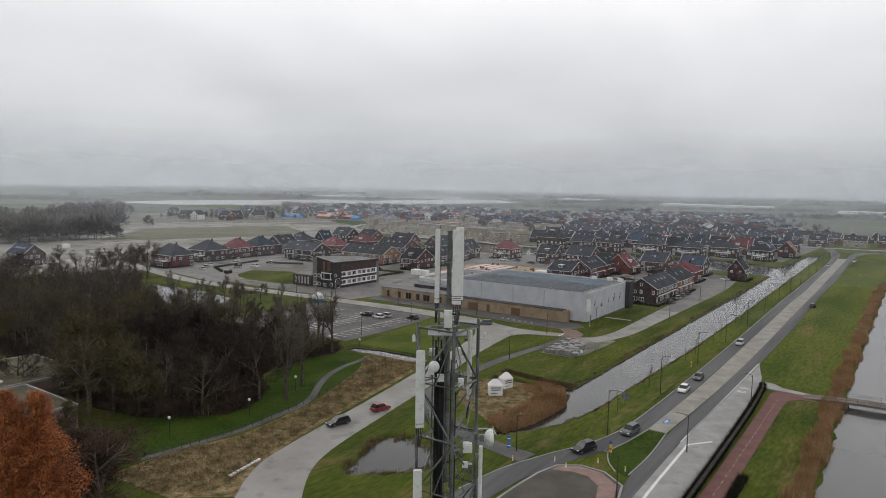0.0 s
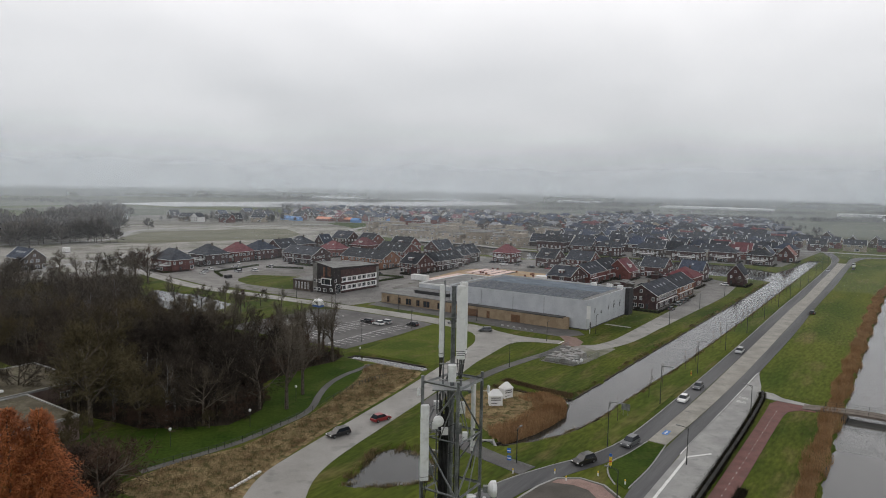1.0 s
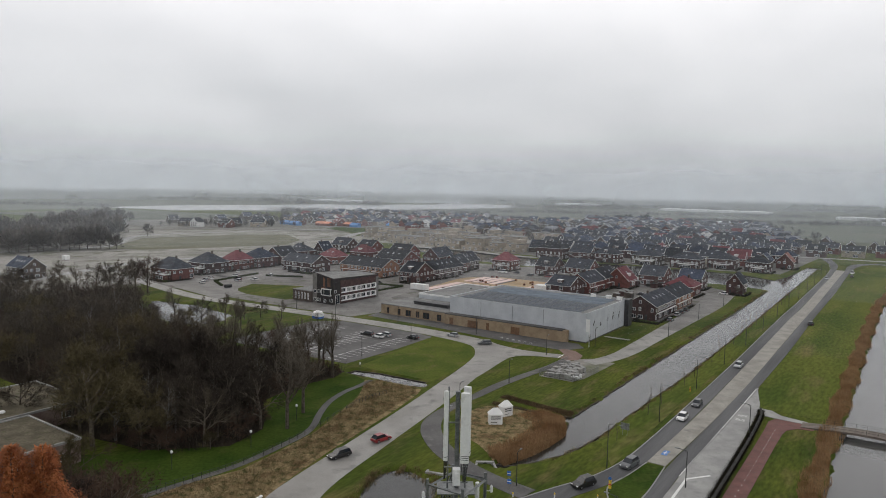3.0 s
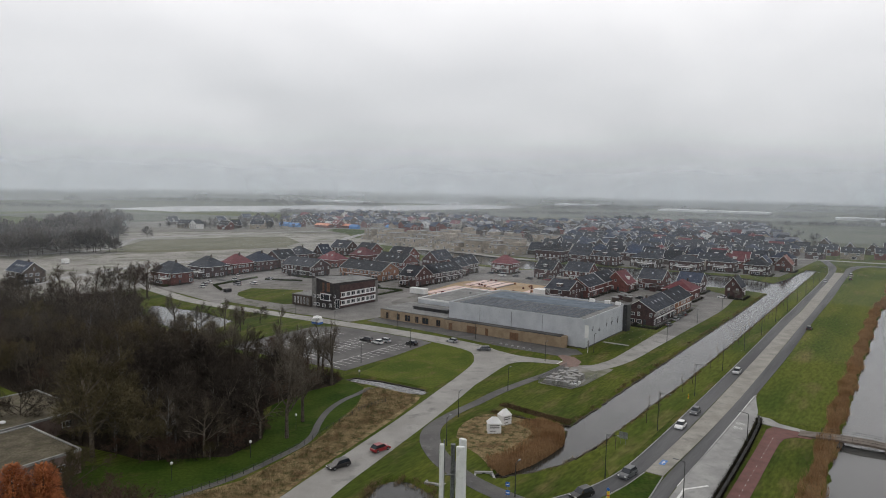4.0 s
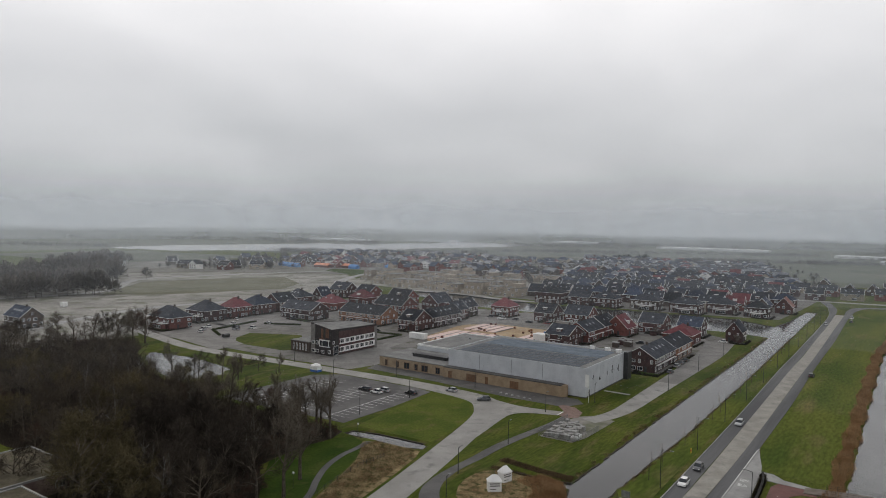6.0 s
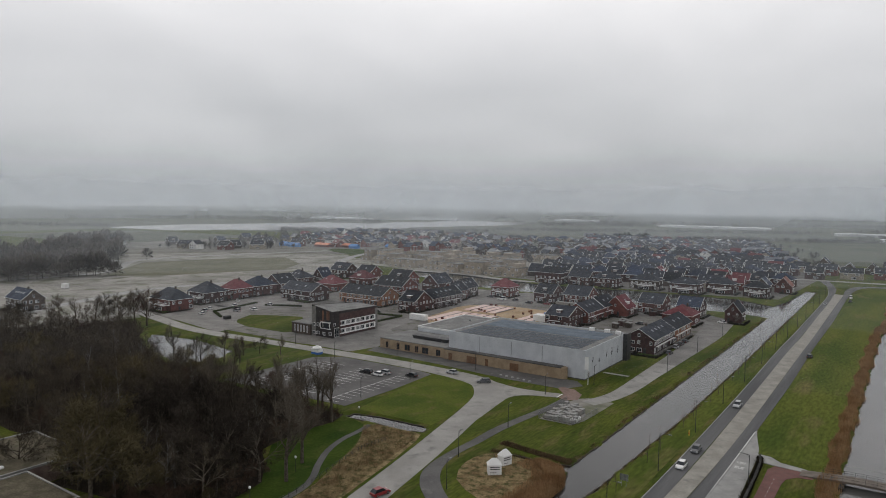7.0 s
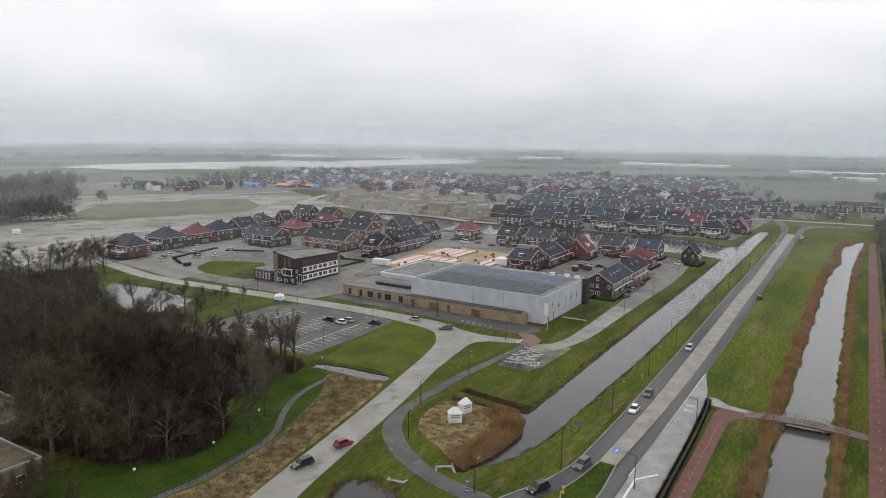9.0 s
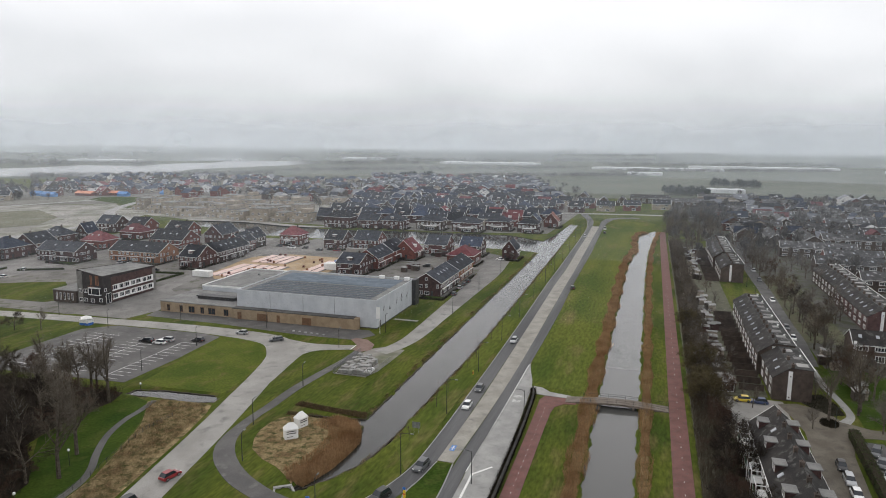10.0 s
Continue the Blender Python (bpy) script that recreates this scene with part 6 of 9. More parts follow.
def ragged(line, width):
    """Along a line, in a band whose edges swing in and out."""
    pick_plain = along(line, 1.0)
    mid = np.array(line, float)

    def pick(g, n):
        pts = pick_plain(g, n)
        base = np.interp(pts[:, 0], mid[:, 0], mid[:, 1])
        edge = 0.62 + 0.22 * np.sin(pts[:, 0] * 0.23) + 0.07 * np.sin(pts[:, 0] * 0.71 + 1) + 0.03 * np.sin(pts[:, 0] * 1.9) + 0.08 * g.random(n)
        pts[:, 1] = base + (pts[:, 1] - base) * width * edge
        return pts
    return pick


def clumps(line, width, count):
    """Tufts in loose groups along a line."""
    def pick(g, n):
        heads = along(line, width)(g, count)
        return heads[g.integers(0, count, n)] + g.normal(0, 1, (n, 2)) * np.array([0.9, 0.28])
    return pick


# floor and undergrowth colours include the shade inside the wood
LITTER = surface("shaded_leaf_litter", (0.024, 0.019, 0.014), (0.042, 0.033, 0.023), 0.3, 0.95, 0.05, fine=3, fine_amount=0.3, spec=0.1)
area("wood_floor", WOOD, 0.02, LITTER, "woodland floor of fallen leaves, darkened for tree shade", "ground")
brush("undergrowth", "dense bare undergrowth, darkened for the shade inside the wood", in_poly(WOOD), 120000, 3.6, 0.06, TWIG_DARK, 3, 0.7)
ISLE = [(-19, -19.8), (-10, -16.8), (-5, -16.2), (1, -15.9), (5, -16.9), (8.6, -19.8), (10, -23), (9.8, -31), (9.4, -35.2), (7, -37.2), (4, -38), (0, -38), (-4.4, -36.8), (-8.6, -34.6), (-12, -30.2), (-14, -25.9), (-16.4, -22.6)]
area("island", ISLE, 0.03, DRY, "dry grass hillock beside the canal", "ground")
brush("dry_grass", "pale dry grass on a hillock", in_poly(ISLE), 16000, 0.4, 0.05, DRY, 4, 1.2, "grass")
brush("reed_bed", "brown reed bed at the water's edge", along([(-18.4, -19.4), (-11, -17.4), (-5, -16.9), (1.2, -16.8), (5.8, -18.6), (8.6, -21.6), (9.4, -25)], 4.4), 17000, 1.7, 0.10, REED, 5, 0.4, "reed")
brush("reed_bed", "sparse brown reeds thinning into dry grass", along([(-16, -21.6), (-9, -19.8), (-3, -19.6), (3, -20), (6.4, -22.6), (8, -28)], 4.6), 2600, 1.2, 0.09, REED, 37, 0.6, "reed")
brush("bank_grass", "brown tufts round a small pond", clumps(POND + POND[:1], 0.8, 60), 4500, 0.7, 0.07, DRY, 33, 0.6, "grass")
brush("reed_bed", "low dark brown reeds on a muddy bank", along([(14.6, -18.6), (14.6, -26), (15.4, -32), (16.2, -37.6)], 2.6), 4500, 0.6, 0.09, MUDREED, 6, 0.7, "reed")
brush("dry_grass", "brown dead grass along a silted inlet", along([(10.6, -24), (11.2, -31), (10, -37)], 2.0), 2600, 0.5, 0.07, MUDREED, 36, 0.8, "grass")
area("reed_ground", [(-71, -42), (-64.3, -34), (-61.4, -37.2), (-57, -40.2), (-50, -43), (-44, -44.6), (-34, -47.0), (-20, -49.6), (-6, -52.4), (5, -55.2), (9.2, -57), (8.8, -64), (8.2, -71), (5.8, -73), (0, -68.6), (-6, -64.9), (-16, -61), (-28, -56.6), (-39.6, -54.6), (-49.5, -53.4), (-60, -56.4), (-72, -56)], 0.035, DRY, "rough dry verge beside the road", "ground")
brush("tall_dry_grass", "tall straw-coloured dry grass beside the road", in_poly([(-72, -45), (-64, -38.6), (-57, -41.2), (-50, -43.8), (-44, -45.6), (-34, -48), (-20, -50.6), (-6, -53.4), (5, -56), (8.6, -58), (8, -70), (5, -72), (-6, -64.5), (-16, -60.6), (-28, -56.2), (-40, -54.2), (-50, -53), (-60, -56), (-72, -55.4)]), 90000, 0.75, 0.05, DRY, 7, 1.6, "grass")
for name, line, width, n, seed, hgt in (("reed_bed", [(-100, 31.2), (60, 30.2), (165, 30.4), (236, 30.8), (268, 32.8), (287, 35), (310, 33.8), (340, 33.6), (357, 35), (366, 40)], 5.4, 46000, 8, 1.5), ("reed_bed", [(-100, 43.6), (60, 43.6), (199, 43.2), (271, 43.8), (320, 45.6), (368, 48.4)], 3.8, 26000, 9, 1.4)):
    brush(name, "rust-brown reeds along the canal bank", ragged(line, width), n, hgt, 0.08, REED, seed, 0.5, "reed")
    structure("reed_bank", strip(Shape(), line, 0.02, 0, width * 0.4, 0.05), DRY, "dry grass bank of the canal", "ground")
brush("bank_grass", "rough olive grass on the canal bank", clumps([(14, -18.9), (51, -19.0), (105, -18.8), (191, -18.4), (258, -18.6)], 1.2, 130), 7000, 0.45, 0.09, DRY, 10, 0.8, "grass")
brush("bank_grass", "rough pale grass on the canal bank", clumps([(-14, -12), (4, -8.2), (65, -6.7), (139, -6.7), (290, -7.9)], 1.2, 130), 7000, 0.45, 0.09, DRY, 11, 0.8, "grass")


def rust_tree(x, y, top, wide, seed):
    """A conifer that has turned rust red, its foliage in many small hanging sprays."""
    g = np.random.default_rng(seed)
    t = thing("tree", pose(x, y, 0), "rust-orange autumn conifer with feathery foliage", "tree", "rust-red conifers")
    tr = Shape().beam((0, 0, -0.1), (0, 0, top - 0.3), 0.4, 0.05, 8)
    n = 40000
    z = top * (1 - g.uniform(0, 1, n) ** 0.75 * 0.84)
    a = g.uniform(0, 6.283, n)
    lim = wide * np.clip((top + 0.4 - z) / (top * 0.55), 0.02, 1) ** 0.62 * (0.9 + 0.1 * np.sin(z * 1.3))
    lim = lim * (0.84 + 0.16 * np.sin(a * 3 + z * 0.5) + 0.14 * np.sin(a * 7 - z * 1.7))
    r = lim * np.sqrt(g.uniform(0.08, 1, n))
    p = np.stack([r * np.cos(a), r * np.sin(a), z], -1)
    d = np.stack([np.cos(a) * 0.5, np.sin(a) * 0.5, g.uniform(-0.5, 0.7, n)], -1) * g.uniform(0.25, 0.6, (n, 1))
    w = np.stack([-np.sin(a), np.cos(a), g.uniform(-0.5, 0.5, n)], -1) * 0.06
    me = bpy.data.meshes.new("crown")
    me.from_pydata(np.stack([p - w, p + w, p + d], 1).reshape(-1, 3).tolist(), [], np.arange(3 * n).reshape(n, 3).tolist())
    me.materials.append(LEAF_RUST)
    for k in range(50):
        zz = 3 + (top - 5) * k / 50
        ln = wide * 0.85 * min(1, (top - zz) / (top * 0.55)) ** 0.62
        an = k * 2.4
        tr.beam((0, 0, zz), (ln * math.cos(an), ln * math.sin(an), zz + 0.8), 0.07, 0.02, 4, False)
    part("trunk", tr, BARK, t)
    part("crown", me, None, t)


rust_tree(-43.8, 71.6, 22.4, 5.3, 12)
rust_tree(-41.4, 73.2, 21.8, 5.5, 13)

# ---- vehicles ----
TYRE = surface("tyre_rubber", (0.015, 0.015, 0.016), (0.03, 0.03, 0.03), 3, 0.9)
LAMP_RED = surface("red_lens", (0.25, 0.01, 0.01), (0.3, 0.015, 0.012), 3, 0.3)
LAMP_CLEAR = surface("clear_lens", (0.6, 0.6, 0.6), (0.7, 0.7, 0.68), 3, 0.2)
PAINTS = {"black": (0.012, 0.012, 0.013), "white": (0.72, 0.72, 0.71), "silver": (0.36, 0.37, 0.38), "grey": (0.085, 0.09, 0.095), "red": (0.22, 0.02, 0.025), "blue": (0.03, 0.05, 0.12), "yellow": (0.62, 0.48, 0.05)}
CARS = {}
KINDS = {"hatchback": (4.1, 1.75, 1.47, 0.62), "estate": (4.6, 1.8, 1.48, 0.35), "suv": (4.6, 1.85, 1.62, 0.5), "van": (5.0, 1.95, 2.0, 0.12)}


def car_proto(colour, kind):
    paint = surface("car_paint_" + colour, PAINTS[colour], tuple(min(1, c * 1.15 + 0.003) for c in PAINTS[colour]), 0.8, 0.28, fine=3, fine_amount=0.05, spec=0.6)
    length, w, h, slope = KINDS[kind]
    t = thing("car", Matrix.Identity(4), f"{colour} {kind} car standing on the paved ground", "car", "cars")
    if kind == "van":
        tagged(t, f"{colour} delivery van standing on the paved ground")
    l = length / 2
    belt = h * 0.58
    low = [(-l, 0.32), (-l + 0.05, belt - 0.12), (-l + 0.25, belt), (l * 0.42, belt), (l - 0.3, belt - 0.14), (l - 0.04, belt - 0.34), (l, 0.34), (l - 0.1, 0.22), (-l + 0.1, 0.22)]
    body = Shape()

    def extrude(sh, prof, w0, w1):
        n, b = len(prof), len(sh.v)
        zs = [z for _, z in prof]
        z0, z1 = min(zs), max(zs)
        for sgn in (-1, 1):
            for x, z in prof:
                k = (z - z0) / (z1 - z0)
                sh.v.append((x, sgn * (w0 + (w1 - w0) * k) / 2, z))
        sh.f.append(tuple(b + i for i in range(n)))
        sh.f.append(tuple(b + n + i for i in reversed(range(n))))
        for i in range(n):
            j = (i + 1) % n
            sh.f.append((b + i, b + n + i, b + n + j, b + j))

    extrude(body, low, w, w * 0.94)
    rear = -l + 0.12
    extrude(body, [(rear + slope * 0.9, h - 0.03), (rear + slope * 0.9 + 0.25, h), (l * 0.08, h), (l * 0.16, h - 0.06)], w * 0.74, w * 0.70)
    part("body", body, paint, t)
    gl = Shape()
    extrude(gl, [(rear + 0.02, belt - 0.02), (rear + slope * 0.9, h - 0.04), (l * 0.15, h - 0.05), (l * 0.48, belt - 0.02)], w * 0.90, w * 0.74)
    part("window", gl, GLASS, t, "dark tinted car windows")
    for x in (-l * 0.62, l * 0.62):
        for y in (-w / 2 + 0.06, w / 2 - 0.06):
            wh = part("wheel", Shape().beam((x, y - 0.11, 0.31), (x, y + 0.11, 0.31), 0.31, n=14), TYRE, t)
            yy = y + math.copysign(0.115, y)
            part("rim", Shape().beam((x, y, 0.31), (x, yy, 0.31), 0.19, n=10), STEEL, wh)
    for y in (-w * 0.36, w * 0.36):
        part("headlight", Shape().box(l - 0.16, y - 0.18, belt - 0.36, l - 0.01, y + 0.18, belt - 0.2), LAMP_CLEAR, t)
        part("taillight", Shape().box(-l - 0.01, y - 0.14, belt - 0.34, -l + 0.1, y + 0.14, belt - 0.12), LAMP_RED, t)
    return t


def car(s, v, colour, kind, heading=0.0, z=0.055):
    """heading: degrees from the road's direction, to its left."""
    key = (colour, kind)
    if key not in CARS:
        CARS[key] = car_proto(colour, kind)
        CARS[key].matrix_world = M(s, v, z, heading)
        return CARS[key]
    return copy_thing(CARS[key], M(s, v, z, heading))


for q in ((-19, -1.8, "black", "suv", 160), (-6, 1.7, "grey", "suv", 172), (26.5, 2.3, "white", "hatchback", 180), (38.5, 2.4, "grey", "hatchback", 180), (83, 2.7, "silver", "estate", 180), (168, 11.8, "black", "estate", 0),
          (330, 1.6, "silver", "hatchback", 180), (372, 12, "white", "van", 0), (352, 13, "grey", "hatchback", 0),
          (-35, -43.6, "black", "estate", 168), (-24, -42.6, "red", "hatchback", -12), (60.2, -69.5, "grey", "estate", 130), (63.5, -84, "silver", "hatchback", 90),
          (46.6, -107.5, "black", "estate", 96), (46.2, -102.3, "white", "hatchback", 90), (49.4, -102.0, "silver", "estate", 90), (52.0, -92.4, "black", "hatchback", 90),
          (140, -33.5, "grey", "hatchback", 0), (153, -34.6, "silver", "estate", 0), (160, -34.6, "grey", "hatchback", 0), (166.5, -34.6, "black", "hatchback", 0), (226, -33, "white", "hatchback", 90),
          (84, -248, "white", "hatchback", 80), (110, -256, "white", "hatchback", 90), (104, -246, "black", "estate", 90), (100, -241, "silver", "estate", 90), (108, -238, "white", "estate", 90), (122, -268, "white", "hatchback", 60), (124, -244, "white", "hatchback", 90),
          (144, -246, "black", "hatchback", 0), (138, -206, "white", "estate", 0), (140, -199, "silver", "hatchback", 0), (139, -190, "white", "hatchback", 0), (142, -183, "black", "estate", 0), (196, -52, "grey", "hatchback", 90), (205, -56, "white", "estate", 90), (196, -64, "black", "hatchback", 90), (90, -254, "silver", "estate", 80), (96, -258, "white", "hatchback", 80), (154, -214, "silver", "hatchback", 0), (152, -206, "white", "estate", 0), (150, -200, "grey", "hatchback", 0),
          (228, -166, "grey", "estate", 90), (224, -156, "white", "van", 90), (226, -148, "grey", "hatchback", 90), (222, -137, "black", "estate", 80), (224, -127, "red", "hatchback", 90), (220, -117, "black", "hatchback", 90), (222, -108, "grey", "estate", 90), (228, -102, "silver", "hatchback", 60), (224, -97, "white", "hatchback", 90),
          (51.4, 66.4, "yellow", "hatchback", 95), (51.0, 70.2, "blue", "hatchback", 90), (19.3, 81.0, "black", "hatchback", 176), (13.4, 81.0, "silver", "estate", 177), (7.6, 80.8, "white", "hatchback", 178), (0, 80.4, "grey", "estate", 178), (28.1, 89.4, "grey", "estate", 160), (22.6, 88.9, "grey", "hatchback", 160), (17, 88.6, "white", "hatchback", 160),
          (114, 88.8, "white", "hatchback", 178), (127, 89.0, "grey", "estate", 178), (134, 87.0, "white", "estate", 0), (140, 86.9, "silver", "hatchback", 0), (146, 87.0, "black", "hatchback", 0), (152, 87.1, "white", "hatchback", 0), (170, 91.0, "white", "hatchback", 178), (212, 91.8, "grey", "hatchback", 178), (236, 92.5, "silver", "hatchback", 178)):
    car(*q[:5])

# ---- street furniture ----
POLE = surface("dark_green_paint", (0.02, 0.024, 0.022), (0.035, 0.04, 0.037), 2, 0.5)


def street_lamp(s, v, h, reach, turn, label="dark lamp post with a curved arm over the road", group="lamp posts of the main road"):
    key = ("street_lamp", h, reach)
    if key not in CARS:
        t = thing("street_lamp", M(s, v, 0, turn), label, "street lamp", group)
        part("pole", Shape().beam((0, 0, 0), (0, 0, 1.2), 0.11, n=8).beam((0, 0, 1.2), (0, 0, h), 0.085, 0.06, 8), POLE, t)
        part("arm", Shape().beam((0, 0, h), (0, -reach, h + 0.15), 0.045, n=6).beam((0, 0, h - 0.5), (0, -0.5, h + 0.02), 0.025, n=5), POLE, t)
        part("lamp_head", Shape().box(-0.13, -reach - 0.65, h + 0.09, 0.13, -reach + 0.05, h + 0.22), STEEL, t, "grey lamp head")
        CARS[key] = t
        return t
    return tagged(copy_thing(CARS[key], M(s, v, 0, turn)), label, "", group)


for k in range(13):
    street_lamp(-9.5 + 30.9 * k, -1.3, 8.4, 2.0, 0)
for s, v, turn in ((-9, 12.6, 180), (-33, 9.2, 180), (25, 16.4, 180)):
    street_lamp(s, v, 6.5, 1.4, turn, "dark lamp post beside the cycle path")
for s, v in ((-14, -33.4), (2, -41), (27, -42), (60, -47.5), (24, -90), (48, -90), (72, -80), (69, -112), (56, -131), (64, -160), (-26, -11), (80, -40), (110, -25.5), (150, -25.5), (190, -25)):
    street_lamp(s, v, 6.0, 0.9, 90, "dark street lamp beside a path", "lamp posts of the side streets")
for k in range(11):
    street_lamp(40 + 26 * k, 84.5, 5.0, 0.6, 0, "dark street lamp in a residential street", "lamp posts of the side streets")


def park_lamp(s, v):
    t = thing("park_lamp", M(s, v), "low park lamp with a white globe", "street lamp", "park lamps")
    part("pole", Shape().beam((0, 0, 0), (0, 0, 3.0), 0.05, n=8), POLE, t)
    part("globe", Shape().lathe([(0.08, 3.0), (0.22, 3.12), (0.26, 3.3), (0.2, 3.48), (0.06, 3.56)], 12), PLASTIC, t, smooth=True)


for s, v in ((-57, -63), (-26, -64.5), (8.5, -77), (-42, -60)):
    park_lamp(s, v)
for k in range(24):
    if k % 3 != 1 or k > 12:
        tree(5 + 9.8 * k, -4.8, "young", 0.8 + 0.3 * ((k * 7) % 5) / 5, k * 71, group="young trees on the verge")

# fence between lawn and dry verge
t = thing("fence", Matrix.Identity(4), "dark low wire fence along the park lawn", "fence")
line = bezier([(-74, -59), (-62, -57.2), (-50, -55.2), (-31, -56.8), (-9, -61.6), (0, -61)], 8)
for i, (s, v) in enumerate(line):
    part("post", Shape().beam(P(s, v, 0), P(s, v, 1.1), 0.05, n=6), POLE, t)
for z in (0.4, 0.75, 1.05):
    part("rail", Shape().tube([P(*q, z) for q in line], 0.025), POLE, t)

DARKHEDGE = surface("dark_hedge", (0.016, 0.015, 0.011), (0.034, 0.030, 0.021), 0.5, 0.9, fine=3, fine_amount=0.35, spec=0.1)
WALLD = surface("dark_concrete", (0.022, 0.022, 0.020), (0.042, 0.040, 0.036), 0.5, 0.85, fine=5)
# bridge over the east canal
t = thing("footbridge", Matrix.Identity(4), "low concrete cycle bridge with steel railings", "bridge")
CONC_D = surface("weathered_concrete", (0.115, 0.095, 0.078), (0.165, 0.14, 0.118), 0.6, 0.8, fine=6)
n = 12
pts = [(38.9 + 0.9 * k / n, 24.5 + 24.3 * k / n, 0.12 + 0.75 * math.sin(math.pi * k / n)) for k in range(n + 1)]
dk = Shape()
for s0, v0, z0 in pts:
    dk.v += [tuple(P(s0 - 1.9, v0, z0)), tuple(P(s0 + 1.9, v0, z0)), tuple(P(s0 + 1.9, v0, z0 - 0.45)), tuple(P(s0 - 1.9, v0, z0 - 0.45))]
for k in range(n):
    dk.f += [(4 * k + i, 4 * k + (i + 1) % 4, 4 * k + 4 + (i + 1) % 4, 4 * k + 4 + i) for i in range(4)]
part("deck", dk, CONC_D, t)
for side in (-1.85, 1.85):
    for hh in (0.5, 0.95):
        part("handrail", Shape().tube([P(s0 + side, v0, z0 + hh) for s0, v0, z0 in pts[2:]], 0.025, 5), POLE, t)
    for s0, v0, z0 in pts[2:]:
        part("post", Shape().beam(P(s0 + side, v0, z0 - 0.1), P(s0 + side, v0, z0 + 1.02), 0.035, n=5), POLE, t)
for k in (4, 8):
    s0, v0, z0 = pts[k]
    part("pier", Shape().slab([P(s0 - 1.6, v0 - 0.25, z0 - 0.4), P(s0 + 1.6, v0 - 0.25, z0 - 0.4), P(s0 + 1.6, v0 + 0.25, z0 - 0.4), P(s0 - 1.6, v0 + 0.25, z0 - 0.4)], 2.0), CONC_D, t)
for v0 in (32.5, 44.0):
    part("abutment", Shape().slab([P(34.5, v0 - 0.5, 0.1), P(40.4, v0 - 0.5, 0.1), P(40.4, v0 + 0.5, 0.1), P(34.5, v0 + 0.5, 0.1)], 1.4), WALLD, t)
area("bridge_ramp", [(40.6, 14.6), (45.6, 14.4), (45.2, 17.6), (42.6, 20), (41.4, 25.5), (39.6, 25.5), (39.8, 20), (40.2, 17.4)], 0.12, PALE, "pale concrete ramp to the bridge", "path")
# retaining wall between bus lane and cycle path
sh = strip(Shape(), bezier([(-80, 18.3), (-9, 17.7), (20, 17.2), (38, 16.4), (44, 15.4)]), 0.75, 0, 0.5, 1.2)
structure("wall_1", sh, WALLD, "dark low retaining wall beside the cycle path", "wall")
brush("hedge_plants", "dark brown low shrubs below the wall", along([(-80, 18.1), (-9, 17.5), (20, 17.0), (38, 16.3), (43, 15.6)], 1.2), 30000, 0.95, 0.10, DARKHEDGE, 14, 0.9, "hedge")

brush("hedge_plants", "dark low hedge beside the cycle path", along([(-80, 22.9), (-14, 22.6)], 1.4), 12000, 1.0, 0.08, DARKHEDGE, 15, 0.7, "hedge")
# white road paint: lines, arrows and lettering
PAINT = surface("road_paint", (0.60, 0.60, 0.58), (0.72, 0.72, 0.70), 1.5, 0.6, fine=8, fine_amount=0.15)
kerb_z = 0.075
for nm, pts_, w in (("road_line", [(-40, 12.6), (-22.9, 12.1), (-5.4, 11.8)], 0.45), ("road_line", [(-5.6, 11.6), (-1.3, 14.9)], 0.45), ("road_line", [(-5, 10.4), (30, 10.95), (62, 11.2)], 0.16)):
    structure(nm, strip(Shape(), pts_, kerb_z, 0, w, 0.02), PAINT, "white painted road line", "road marking")
for k in range(40):
    s0 = -70 + 2.6 * k
    if s0 < 33:
        structure("cycle_dash", strip(Shape(), [(s0, 20.3), (s0 + 0.5, 20.3)], kerb_z, 0, 0.08, 0.02), PAINT, "white dash on the cycle path", "road marking")
for k in range(60):
    s0 = -90 + 5.2 * k
    structure("cycle_dash", strip(Shape(), [(s0, 50.9), (s0 + 0.55, 50.9)], kerb_z, 0, 0.09, 0.02), PAINT, "white dash on the cycle path", "road marking")


def word(text, s, v, size, turn, z):
    c = bpy.data.curves.new("lettering", "FONT")
    c.body, c.size, c.align_x, c.align_y, c.extrude = text, size, "CENTER", "CENTER", 0.005
    c.materials.append(PAINT)
    ob = new("lettering", c)
    ob.matrix_world = M(s, v, z, turn) @ Matrix.Diagonal((1, 1.9, 1, 1))
    return tagged(ob, "white painted word on the bus lane", "road marking", kind="structure")


word("BUS", 33.9, 12.9, 1.15, -90, 0.075)
word("LIJN", 37.3, 12.7, 1.05, -90, 0.075)
sh = Shape().box(-1.3, -0.55, 0, 1.3, 0.55, 0.02)
thing("road_symbol", M(4.3, 5.2, 0.092), "blue painted symbol with white figure on concrete", "road marking", shape=sh, material=surface("blue_paint", (0.05, 0.16, 0.42), (0.08, 0.2, 0.48), 2, 0.6), kind="structure")
for (x0, y0, x1, y1) in ((-0.9, -0.1, 0.9, 0.1), (-0.1, -0.35, 0.1, 0.35)):
    thing("road_symbol", M(4.3, 5.2, 0.113), "white bar of a painted road symbol", "road marking", shape=Shape().box(x0, y0, 0, x1, y1, 0.01), material=PAINT, kind="structure")
